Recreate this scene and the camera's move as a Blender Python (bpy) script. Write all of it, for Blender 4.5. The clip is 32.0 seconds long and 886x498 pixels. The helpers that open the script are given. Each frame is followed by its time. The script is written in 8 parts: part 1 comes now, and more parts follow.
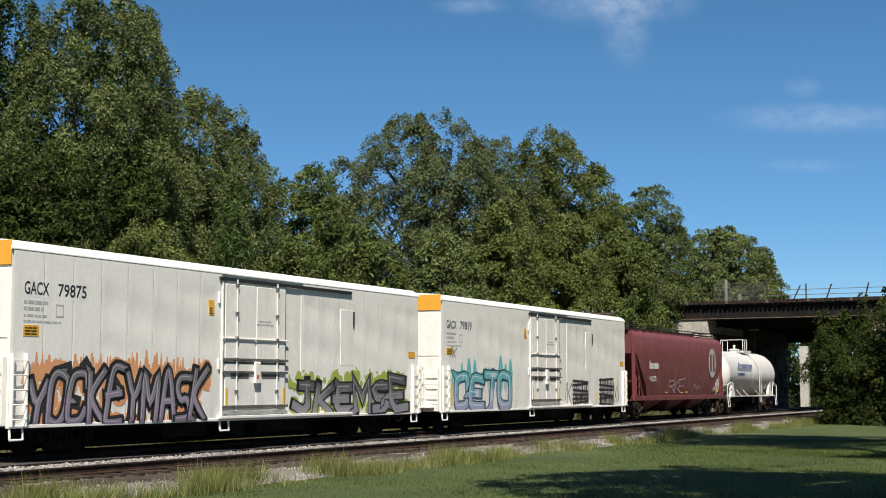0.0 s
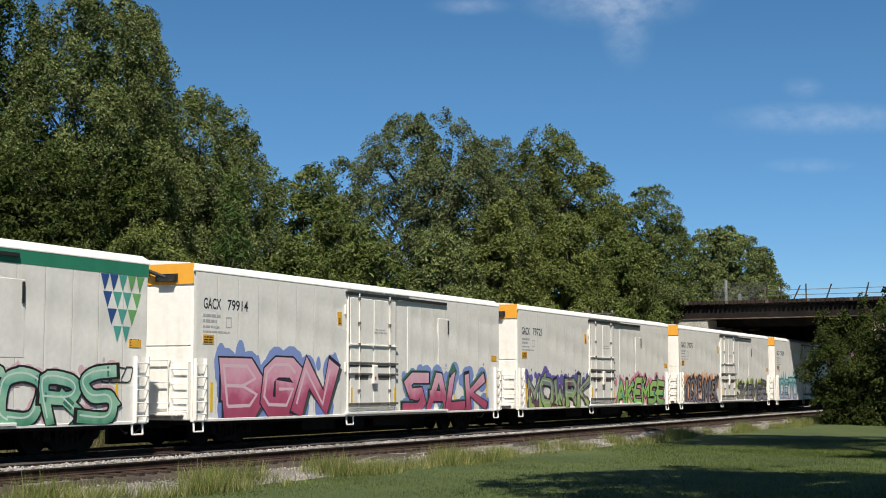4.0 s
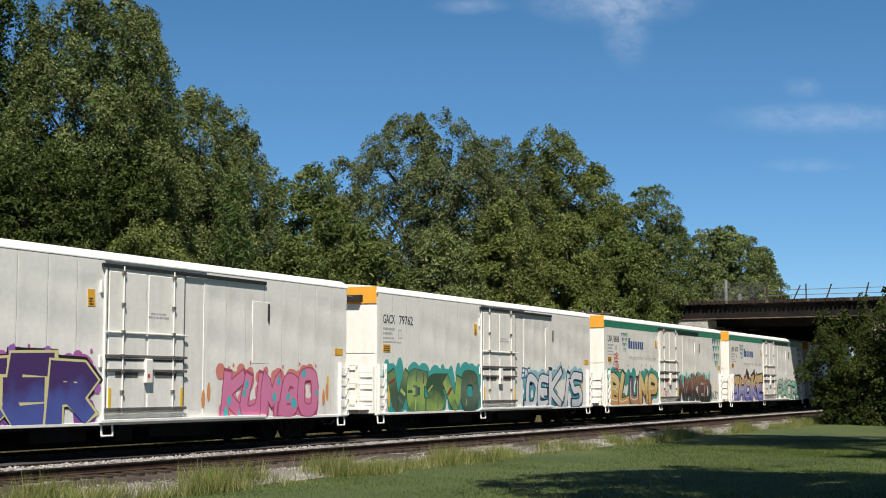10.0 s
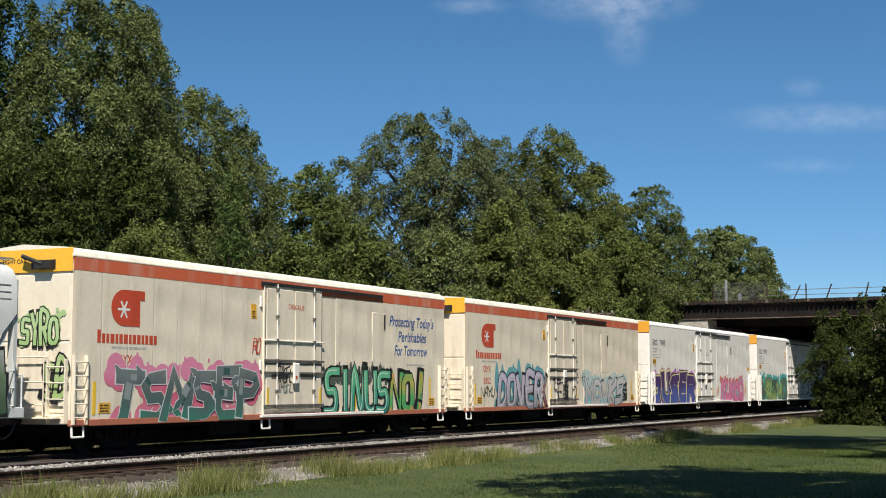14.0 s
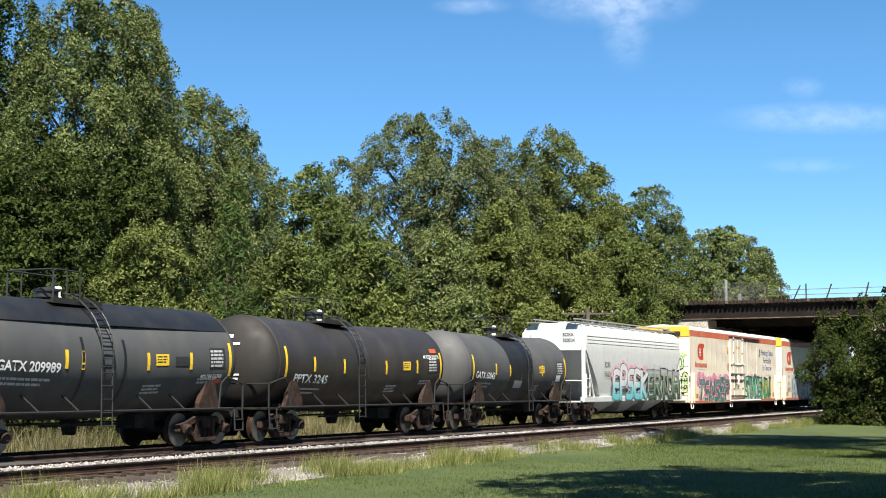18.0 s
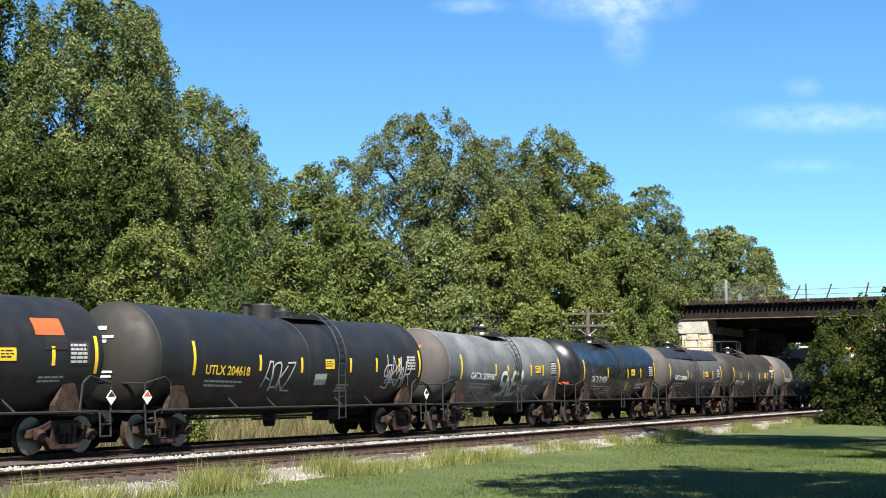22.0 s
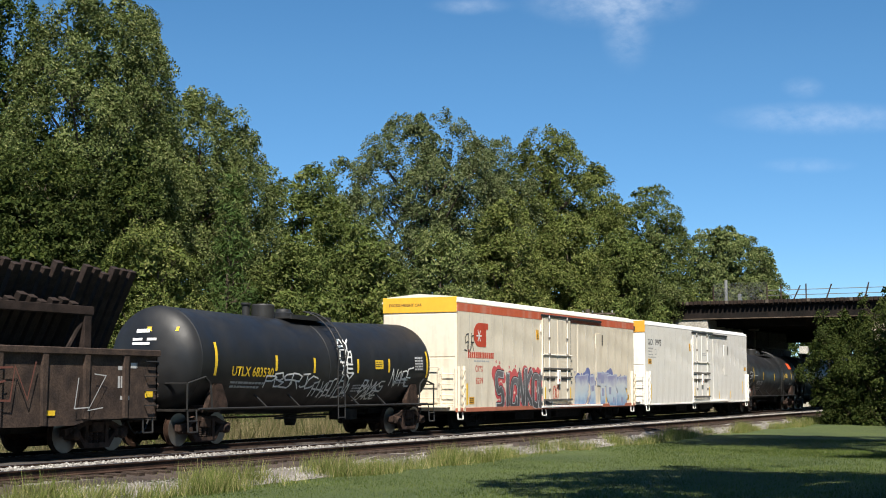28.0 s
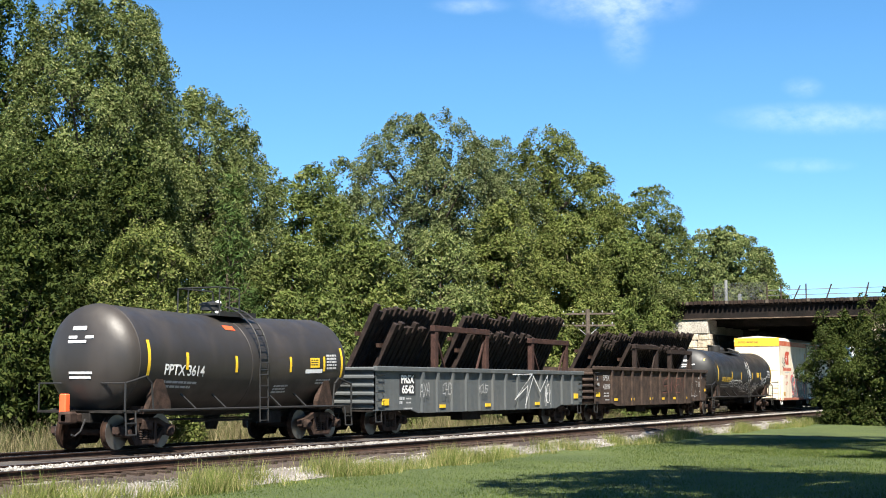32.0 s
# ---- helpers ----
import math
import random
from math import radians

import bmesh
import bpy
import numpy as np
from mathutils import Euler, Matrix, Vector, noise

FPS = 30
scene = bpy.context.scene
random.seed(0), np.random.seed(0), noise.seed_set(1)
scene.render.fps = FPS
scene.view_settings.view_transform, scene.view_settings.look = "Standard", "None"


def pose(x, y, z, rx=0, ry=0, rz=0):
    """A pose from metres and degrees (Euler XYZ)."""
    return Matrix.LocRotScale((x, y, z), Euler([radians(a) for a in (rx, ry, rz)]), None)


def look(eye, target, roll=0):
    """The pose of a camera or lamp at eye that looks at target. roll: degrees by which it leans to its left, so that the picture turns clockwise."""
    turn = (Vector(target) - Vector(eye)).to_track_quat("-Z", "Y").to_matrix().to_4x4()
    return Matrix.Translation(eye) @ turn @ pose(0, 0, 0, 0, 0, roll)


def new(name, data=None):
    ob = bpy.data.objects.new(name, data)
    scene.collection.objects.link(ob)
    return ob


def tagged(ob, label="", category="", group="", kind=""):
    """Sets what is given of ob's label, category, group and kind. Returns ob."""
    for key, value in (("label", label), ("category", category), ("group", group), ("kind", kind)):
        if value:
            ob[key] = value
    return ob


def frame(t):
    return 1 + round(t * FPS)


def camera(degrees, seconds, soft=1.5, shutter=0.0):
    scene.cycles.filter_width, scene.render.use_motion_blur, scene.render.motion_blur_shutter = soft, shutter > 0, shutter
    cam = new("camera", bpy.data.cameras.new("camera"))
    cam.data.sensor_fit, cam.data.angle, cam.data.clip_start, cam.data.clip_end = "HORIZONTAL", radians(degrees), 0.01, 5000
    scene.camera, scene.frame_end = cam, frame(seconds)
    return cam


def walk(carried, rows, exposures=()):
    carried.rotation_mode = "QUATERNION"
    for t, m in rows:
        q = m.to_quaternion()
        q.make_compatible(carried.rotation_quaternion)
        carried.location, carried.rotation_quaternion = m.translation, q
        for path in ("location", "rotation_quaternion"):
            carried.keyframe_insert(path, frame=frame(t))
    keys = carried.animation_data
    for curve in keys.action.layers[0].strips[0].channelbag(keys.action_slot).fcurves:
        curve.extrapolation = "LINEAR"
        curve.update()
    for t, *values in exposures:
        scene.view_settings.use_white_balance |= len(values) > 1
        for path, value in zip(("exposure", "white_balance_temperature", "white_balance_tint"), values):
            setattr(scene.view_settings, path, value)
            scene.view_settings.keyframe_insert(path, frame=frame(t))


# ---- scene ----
SECONDS = 32.0
RAIL = 0.60          # rail top above the lawn
TRACK_Y = 25.0       # centre of the track the train runs on
SIDING_Y = 20.85     # centre of the nearer, empty track
SPEED = 12.82        # train, metres a second

cam = camera(34.2, SECONDS, soft=1.0)
EYE = Vector((0.0, 0.0, 2.24))
YAW, PITCH = radians(26.33), radians(5.45)
AIM = Vector((math.cos(YAW) * math.cos(PITCH), math.sin(YAW) * math.cos(PITCH), math.sin(PITCH)))
STAND = look(EYE, EYE + AIM)
walk(cam, [(0.0, STAND), (SECONDS, STAND)],
     [(0.0, 0.22), (4.0, 0.17), (6.0, 0.20), (8.0, 0.16), (10.0, 0.22), (12.0, 0.20), (13.0, 0.19), (14.6, 0.17), (16.3, 0.46), (17.0, 0.68), (17.6, 0.84), (18.4, 1.06), (19.0, 1.16), (23.2, 1.21), (24.2, 0.71), (25.0, 0.38), (25.5, 0.26), (27.5, 0.31), (28.1, 0.58), (28.6, 0.71), (29.2, 0.86), (30.0, 1.04), (30.8, 1.16), (32.0, 1.20)])

# ---- light ----
SUN_AZ, SUN_EL = radians(-150.0), radians(55.0)     # direction towards the sun, measured from +x
world = bpy.data.worlds.new("sky")
scene.world = world
world.use_nodes = True
wn, wl = world.node_tree.nodes, world.node_tree.links
sky = wn.new("ShaderNodeTexSky")
sky.sky_type, sky.sun_disc = "NISHITA", False
sky.sun_elevation, sky.sun_rotation = SUN_EL, math.pi / 2 - SUN_AZ
sky.altitude, sky.air_density, sky.dust_density, sky.ozone_density = 2600, 1.0, 0.0, 3.0
wn["Background"].inputs["Strength"].default_value = 0.089


def world_math(op, a, b=None, c=None):
    m = wn.new("ShaderNodeMath")
    m.operation = op
    for k, v in enumerate((a, b, c)):
        if v is None:
            continue
        if isinstance(v, (int, float)):
            m.inputs[k].default_value = v
        else:
            wl.new(v, m.inputs[k])
    return m.outputs[0]


def along(axis):
    d = wn.new("ShaderNodeVectorMath")
    d.operation = "DOT_PRODUCT"
    wl.new(coord.outputs["Generated"], d.inputs[0])
    d.inputs[1].default_value = axis
    return d.outputs["Value"]


# a clear sky with a few thin wisps of cirrus
coord = wn.new("ShaderNodeTexCoord")
side_axis = Vector((math.sin(YAW), -math.cos(YAW), 0))
deep = world_math("MAXIMUM", along(AIM), 0.05)
su = world_math("DIVIDE", along(side_axis), deep)
sv = world_math("DIVIDE", along(side_axis.cross(AIM)), deep)
flat = wn.new("ShaderNodeCombineXYZ")
wl.new(su, flat.inputs[0])
wl.new(sv, flat.inputs[1])
streak = wn.new("ShaderNodeMapping")
streak.inputs["Rotation"].default_value = (0, 0, radians(-25))
streak.inputs["Scale"].default_value = (11, 17, 1)
wl.new(flat.outputs[0], streak.inputs["Vector"])
wisp = wn.new("ShaderNodeTexNoise")
wisp.inputs["Detail"].default_value, wisp.inputs["Roughness"].default_value = 6, 0.62
wl.new(streak.outputs[0], wisp.inputs["Vector"])
cover = None
for u0, v0, ru, rv, k in ((0.118, 0.174, 0.075, 0.024, 1.0), (0.128, 0.153, 0.022, 0.034, 0.7), (0.262, 0.091, 0.085, 0.014, 0.8), (0.02, 0.169, 0.035, 0.008, 0.6), (0.25, 0.112, 0.018, 0.010, 0.5), (0.253, 0.058, 0.04, 0.007, 0.4)):
    du = world_math("DIVIDE", world_math("SUBTRACT", su, u0), ru)
    dv = world_math("DIVIDE", world_math("SUBTRACT", sv, v0), rv)
    r2 = world_math("ADD", world_math("MULTIPLY", du, du), world_math("MULTIPLY", dv, dv))
    soft_edge = world_math("MAXIMUM", world_math("SUBTRACT", 1.0, r2), 0.0)
    g = world_math("MULTIPLY", world_math("MULTIPLY", soft_edge, soft_edge), k)
    cover = g if cover is None else world_math("ADD", cover, g)
cover = world_math("MULTIPLY", cover, world_math("MULTIPLY", world_math("MAXIMUM", world_math("SUBTRACT", wisp.outputs["Fac"], 0.22), 0.0), 0.55))
deepen = wn.new("ShaderNodeHueSaturation")
deepen.inputs["Saturation"].default_value = 1.22
deepen.inputs["Hue"].default_value = 0.494
wl.new(sky.outputs[0], deepen.inputs["Color"])
# the clear air stays blue down to the tree line
rise = wn.new("ShaderNodeSeparateXYZ")
wl.new(coord.outputs["Generated"], rise.inputs[0])
low_air = wn.new("ShaderNodeMix")
low_air.data_type, low_air.blend_type = "RGBA", "MULTIPLY"
low_air.inputs[7].default_value = (0.62, 0.8, 0.98, 1)
wl.new(world_math("MAXIMUM", world_math("SUBTRACT", 1.0, world_math("MULTIPLY", world_math("ABSOLUTE", rise.outputs["Z"]), 4.5)), 0.0), low_air.inputs[0])
wl.new(deepen.outputs[0], low_air.inputs[6])
cloud = wn.new("ShaderNodeMix")
cloud.data_type = "RGBA"
cloud.inputs[7].default_value = (9.0, 9.6, 10.4, 1)
wl.new(world_math("MINIMUM", cover, 0.6), cloud.inputs[0])
wl.new(low_air.outputs[2], cloud.inputs[6])
wl.new(cloud.outputs[2], wn["Background"].inputs["Color"])

sun = new("sun", bpy.data.lights.new("sun", "SUN"))
sun.data.energy, sun.data.angle, sun.data.color = 6.2, radians(0.5), (1.0, 0.935, 0.83)
sun.matrix_basis = look((0, 0, 60), Vector((0, 0, 60)) - Vector((math.cos(SUN_AZ) * math.cos(SUN_EL), math.sin(SUN_AZ) * math.cos(SUN_EL), math.sin(SUN_EL))))

# ---- materials ----
def shader(name):
    m = bpy.data.materials.new(name)
    m.use_nodes = True
    nt = m.node_tree
    return m, nt.nodes, nt.links, nt.nodes["Principled BSDF"]


def noise_node(n, l, scale, detail=4.0, stretch=(1, 1, 1), coord="Object"):
    tc, mp, nz = n.new("ShaderNodeTexCoord"), n.new("ShaderNodeMapping"), n.new("ShaderNodeTexNoise")
    mp.inputs["Scale"].default_value = stretch
    nz.inputs["Scale"].default_value, nz.inputs["Detail"].default_value = scale, detail
    l.new(tc.outputs[coord], mp.inputs["Vector"])
    l.new(mp.outputs[0], nz.inputs["Vector"])
    return nz.outputs["Fac"]


def ramp(n, l, fac, stops):
    r = n.new("ShaderNodeValToRGB")
    e = r.color_ramp.elements
    while len(e) > max(1, len(stops)):
        e.remove(e[-1])
    while len(e) < len(stops):
        e.new(0.5)
    for i, (p, c) in enumerate(stops):
        e[i].position, e[i].color = p, (*c, 1)
    l.new(fac, r.inputs[0])
    return r.outputs[0]


def mix(n, l, fac, a, b, blend="MIX"):
    m = n.new("ShaderNodeMix")
    m.data_type, m.blend_type = "RGBA", blend
    if isinstance(fac, float):
        m.inputs[0].default_value = fac
    else:
        l.new(fac, m.inputs[0])
    for sock, v in ((m.inputs[6], a), (m.inputs[7], b)):
        if isinstance(v, tuple):
            sock.default_value = (*v, 1)
        else:
            l.new(v, sock)
    return m.outputs[2]


def bumped(n, l, b, fac, strength, distance=0.02):
    bp = n.new("ShaderNodeBump")
    bp.inputs["Strength"].default_value, bp.inputs["Distance"].default_value = strength, distance
    l.new(fac, bp.inputs["Height"])
    l.new(bp.outputs[0], b.inputs["Normal"])


def shade(c, k):
    return tuple(min(1.0, x * k) for x in c)


def paint(name, c, rough=0.5, metal=0.0, grime=None, amount=0.4, streak=True, scale=1.2, bump=0.15):
    """Painted or bare sheet: faint mottling, grime in streaks, fine relief."""
    m, n, l, b = shader(name)
    base = ramp(n, l, noise_node(n, l, scale * 5, 6), [(0.3, shade(c, 0.94)), (0.7, shade(c, 1.03))])
    dirt = grime or shade(c, 0.55)
    st = (1.0, 1.0, 0.12) if streak else (1, 1, 1)
    mask = ramp(n, l, noise_node(n, l, scale * 2.2, 8, st), [(0.5, (0, 0, 0)), (0.78, (amount, amount, amount))])
    col = mix(n, l, mask, base, dirt)
    l.new(col, b.inputs["Base Color"])
    b.inputs["Metallic"].default_value = metal
    r = ramp(n, l, noise_node(n, l, scale * 3, 5), [(0.3, (rough - 0.1,) * 3), (0.7, (rough + 0.12,) * 3)])
    l.new(r, b.inputs["Roughness"])
    bumped(n, l, b, noise_node(n, l, 9, 4), bump * 0.5)
    return m


def weathered(name, c, pale, tint, rough=0.6):
    """Old paint with chalky smears, rusty blooms and fine run-down streaks."""
    m, n, l, b = shader(name)
    base = ramp(n, l, noise_node(n, l, 3.0, 8), [(0.3, shade(c, 0.82)), (0.7, shade(c, 1.12))])
    chalk = ramp(n, l, noise_node(n, l, 0.55, 7), [(0.42, (0, 0, 0)), (0.72, (0.85, 0.85, 0.85))])
    bloom = ramp(n, l, noise_node(n, l, 0.9, 9), [(0.6, (0, 0, 0)), (0.78, (0.45, 0.45, 0.45))])
    runs = ramp(n, l, noise_node(n, l, 4.0, 6, (1.0, 1.0, 0.08)), [(0.5, (0, 0, 0)), (0.75, (0.5, 0.5, 0.5))])
    col = mix(n, l, chalk, base, pale)
    col = mix(n, l, bloom, col, tint)
    col = mix(n, l, runs, col, shade(c, 0.6))
    l.new(col, b.inputs["Base Color"])
    l.new(ramp(n, l, noise_node(n, l, 1.6, 5), [(0.3, (rough - 0.12,) * 3), (0.7, (rough + 0.15,) * 3)]), b.inputs["Roughness"])
    bumped(n, l, b, noise_node(n, l, 9, 4), 0.08)
    return m


def rust(name, c, c2, rough=0.85, scale=4.0, bump=0.5):
    m, n, l, b = shader(name)
    a = ramp(n, l, noise_node(n, l, scale, 8), [(0.35, c), (0.65, c2)])
    s = ramp(n, l, noise_node(n, l, scale * 9, 6), [(0.3, (0.55,) * 3), (0.75, (1.15,) * 3)])
    l.new(mix(n, l, 1.0, a, s, "MULTIPLY"), b.inputs["Base Color"])
    b.inputs["Roughness"].default_value = rough
    b.inputs["Specular IOR Level"].default_value = 0.2
    bumped(n, l, b, noise_node(n, l, scale * 12, 6), bump)
    return m


def leaf_material(name, stops, through_light=0.17):
    m, n, l, b = shader(name)
    geo = n.new("ShaderNodeNewGeometry")
    col = ramp(n, l, geo.outputs["Random Per Island"], stops)
    big = ramp(n, l, noise_node(n, l, 0.5, 3), [(0.3, (0.7,) * 3), (0.7, (1.25,) * 3)])
    col = mix(n, l, 1.0, col, big, "MULTIPLY")
    l.new(col, b.inputs["Base Color"])
    b.inputs["Roughness"].default_value = 0.75
    b.inputs["Specular IOR Level"].default_value = 0.12
    tr, ms = n.new("ShaderNodeBsdfTranslucent"), n.new("ShaderNodeMixShader")
    l.new(mix(n, l, 1.0, col, (1.0, 1.0, 0.6), "MULTIPLY"), tr.inputs["Color"])
    ms.inputs[0].default_value = through_light
    l.new(b.outputs[0], ms.inputs[1])
    l.new(tr.outputs[0], ms.inputs[2])
    l.new(ms.outputs[0], n["Material Output"].inputs["Surface"])
    return m


def ground_material(name, stops, fine, bump, scale=0.35, distance=0.03):
    m, n, l, b = shader(name)
    a = ramp(n, l, noise_node(n, l, scale, 6), stops)
    s = ramp(n, l, noise_node(n, l, fine, 8), [(0.3, (0.55,) * 3), (0.7, (1.3,) * 3)])
    l.new(mix(n, l, 1.0, a, s, "MULTIPLY"), b.inputs["Base Color"])
    b.inputs["Roughness"].default_value = 0.95
    bumped(n, l, b, noise_node(n, l, fine * 1.5, 8), bump, distance)
    return m


def spray(name, stops, z0, z1, wobble=0.35, scale=2.2):
    """Spray paint that runs through colours from z0 up to z1."""
    m, n, l, b = shader(name)
    tc, sp = n.new("ShaderNodeTexCoord"), n.new("ShaderNodeSeparateXYZ")
    l.new(tc.outputs["Object"], sp.inputs[0])
    mr = n.new("ShaderNodeMapRange")
    mr.inputs["From Min"].default_value, mr.inputs["From Max"].default_value = z0, z1
    l.new(sp.outputs["Z"], mr.inputs["Value"])
    ad = n.new("ShaderNodeMath")
    ad.operation = "MULTIPLY_ADD"
    l.new(noise_node(n, l, scale, 3), ad.inputs[0])
    ad.inputs[1].default_value = wobble * 2
    ad2 = n.new("ShaderNodeMath")
    ad2.operation = "SUBTRACT"
    l.new(mr.outputs[0], ad2.inputs[0])
    ad2.inputs[1].default_value = wobble
    l.new(ad2.outputs[0], ad.inputs[2])
    l.new(ramp(n, l, ad.outputs[0], stops), b.inputs["Base Color"])
    b.inputs["Roughness"].default_value = 0.55
    return m


WHITE = paint("white_paint", (0.83, 0.805, 0.75), 0.45, grime=(0.48, 0.44, 0.37), amount=0.34)
CREAM = paint("cream_paint", (0.79, 0.71, 0.57), 0.45, grime=(0.42, 0.33, 0.24), amount=0.55)
ROOF_CREAM = paint("roof_cream", (0.78, 0.73, 0.62), 0.45, grime=(0.45, 0.38, 0.3), amount=0.5)
ROOF_WHITE = paint("roof_white", (0.82, 0.81, 0.78), 0.4, grime=(0.5, 0.47, 0.42), amount=0.4)
ORANGE = paint("orange_paint", (0.78, 0.36, 0.035), 0.5, grime=(0.3, 0.16, 0.05), amount=0.45)
YELLOW_END = paint("yellow_paint", (0.85, 0.46, 0.04), 0.5)
GREEN = paint("green_stripe_paint", (0.03, 0.22, 0.13), 0.45, amount=0.3)
RED = paint("red_stripe_paint", (0.58, 0.125, 0.055), 0.5, grime=(0.6, 0.42, 0.34), amount=0.5)
HEAD_DIRT = paint("grimy_tank_head", (0.012, 0.011, 0.009), 0.7, grime=(0.031, 0.025, 0.020), amount=0.7, scale=0.6)
HEAD_PALE = paint("grimy_pale_tank_head", (0.05, 0.046, 0.043), 0.75, grime=(0.09, 0.078, 0.068), amount=0.7, scale=0.6)
RUSTY_SILL = paint("rusty_red_sill", (0.42, 0.14, 0.08), 0.7, amount=0.6)
BLACK_TANK = paint("black_tank_paint", (0.011, 0.0115, 0.013), 0.5, grime=(0.036, 0.034, 0.031), amount=0.5, scale=0.5)
BROWN_TANK = paint("brown_black_tank_paint", (0.03, 0.026, 0.023), 0.46, grime=(0.07, 0.057, 0.047), amount=0.6, scale=0.5)
GREY_TANK = paint("faded_grey_tank_paint", (0.06, 0.062, 0.064), 0.66, grime=(0.105, 0.098, 0.09), amount=0.6, scale=0.5)
PALE_TANK = weathered("pale_grey_tank_paint", (0.1, 0.108, 0.114), (0.22, 0.23, 0.235), (0.15, 0.105, 0.075), 0.55)
GLOSS_TANK = paint("glossy_black_tank_paint", (0.009, 0.0095, 0.011), 0.3, grime=(0.022, 0.021, 0.02), amount=0.4, scale=0.5, bump=0.05)
WHITE_TANK = paint("white_tank_paint", (0.7, 0.69, 0.66), 0.4, grime=(0.35, 0.32, 0.28), amount=0.5)
HOPPER_RED = paint("oxide_red_paint", (0.16, 0.045, 0.045), 0.5, grime=(0.28, 0.13, 0.1), amount=0.4)
HOPPER_GREY = paint("light_grey_hopper_paint", (0.58, 0.6, 0.59), 0.5, grime=(0.42, 0.41, 0.37), amount=0.4)
GON_GREY = paint("slate_grey_gondola_paint", (0.088, 0.097, 0.1), 0.55, grime=(0.17, 0.165, 0.15), amount=0.4)
GON_BROWN = rust("rusted_brown_steel", (0.045, 0.033, 0.028), (0.095, 0.065, 0.05), 0.8, 2.5)
RACK_BROWN = rust("dark_red_brown_steel", (0.045, 0.024, 0.02), (0.08, 0.042, 0.034), 0.8, 4.0)
LOAD_DARK = rust("dark_weathered_steel", (0.02, 0.014, 0.012), (0.045, 0.031, 0.026), 0.75, 4.0)
TRUCK_STEEL = rust("truck_cast_steel", (0.027, 0.018, 0.014), (0.072, 0.044, 0.033), 0.8, 5.0)
# near-black steel: the deep shade under the boxcars put into the colour
UNDER_SHADE = rust("sooty_black_underframe", (0.006, 0.0055, 0.005), (0.014, 0.012, 0.011), 0.9, 3.0)
UNDER_BLACK = rust("underframe_black", (0.012, 0.011, 0.01), (0.035, 0.03, 0.026), 0.85, 3.0)
WHEEL_STEEL = rust("wheel_steel", (0.025, 0.013, 0.008), (0.055, 0.029, 0.018), 0.85, 6.0, 0.3)
TREAD = paint("polished_wheel_rim", (0.22, 0.2, 0.18), 0.42, 0.8, streak=False)
DARK_METAL = paint("dark_metal_fitting", (0.03, 0.029, 0.028), 0.5, 0.2)
STEEL = paint("galvanised_steel", (0.45, 0.44, 0.42), 0.45, 0.6)
BLACK_INK = paint("black_lettering", (0.025, 0.025, 0.028), 0.6)
WHITE_INK = paint("white_lettering", (0.78, 0.78, 0.76), 0.6)
YELLOW_INK = paint("yellow_lettering", (0.8, 0.52, 0.03), 0.5, amount=0.25)
RUST_TAG = paint("faded_rust_red_tag", (0.14, 0.05, 0.035), 0.7)
# grey of greasy fittings, also painted where the door's gaps and recesses are shaded
GREASE_SHADE = paint("greasy_grey_fitting", (0.13, 0.12, 0.11), 0.55, grime=(0.03, 0.028, 0.025), amount=0.8)
GREY_INK = paint("grey_lettering", (0.45, 0.45, 0.45), 0.6)
SEAM = paint("dirty_sheet_seam", (0.4, 0.385, 0.36), 0.6, grime=(0.22, 0.2, 0.18), amount=0.7)
SAGE_INK = paint("sage_lettering", (0.4, 0.45, 0.34), 0.6)
LEAF_INK = paint("leaf_green_mark_paint", (0.16, 0.42, 0.14), 0.6)
BLUE_INK = paint("blue_lettering", (0.03, 0.09, 0.3), 0.6)
RED_INK = paint("red_lettering", (0.55, 0.07, 0.03), 0.6)
TEAL_INK = paint("teal_mark_paint", (0.08, 0.36, 0.3), 0.6)
PLATE_ORANGE = paint("orange_placard", (0.75, 0.4, 0.04), 0.5)
PLACARD_RED = paint("red_placard", (0.7, 0.1, 0.03), 0.5)
MARKER_RED = paint("orange_red_marker", (0.85, 0.13, 0.04), 0.45)
RAIL_SIDE = rust("rusty_rail_side", (0.036, 0.020, 0.014), (0.068, 0.038, 0.027), 0.85, 3.0)
RAIL_TOP = paint("worn_rail_head", (0.33, 0.34, 0.37), 0.28, 0.9, streak=False)
RAIL_DULL = paint("dull_rail_head", (0.09, 0.09, 0.11), 0.35, 0.6, streak=False)
TIE_WOOD = rust("weathered_tie_wood", (0.032, 0.022, 0.017), (0.070, 0.049, 0.038), 0.95, 5.0, 0.8)
DIRT = ground_material("oily_brown_dirt", [(0.3, (0.032, 0.022, 0.017)), (0.7, (0.072, 0.05, 0.038))], 7.0, 0.8, 0.8, 0.04)
CONCRETE = ground_material("old_concrete", [(0.3, (0.36, 0.33, 0.28)), (0.7, (0.55, 0.52, 0.45))], 9.0, 0.4, 0.6)
STONE = ground_material("abutment_limestone", [(0.3, (0.38, 0.31, 0.22)), (0.7, (0.62, 0.55, 0.43))], 6.0, 0.7, 1.2)
GRIMY_STONE = ground_material("grimy_stone", [(0.3, (0.1, 0.085, 0.065)), (0.7, (0.24, 0.2, 0.16))], 6.0, 0.7, 1.2)
# dark copy of the stone: the shade under the bridge put into its colour
SHADED_STONE = ground_material("sooty_stone", [(0.3, (0.022, 0.019, 0.016)), (0.7, (0.06, 0.052, 0.043))], 6.0, 0.7, 1.2)
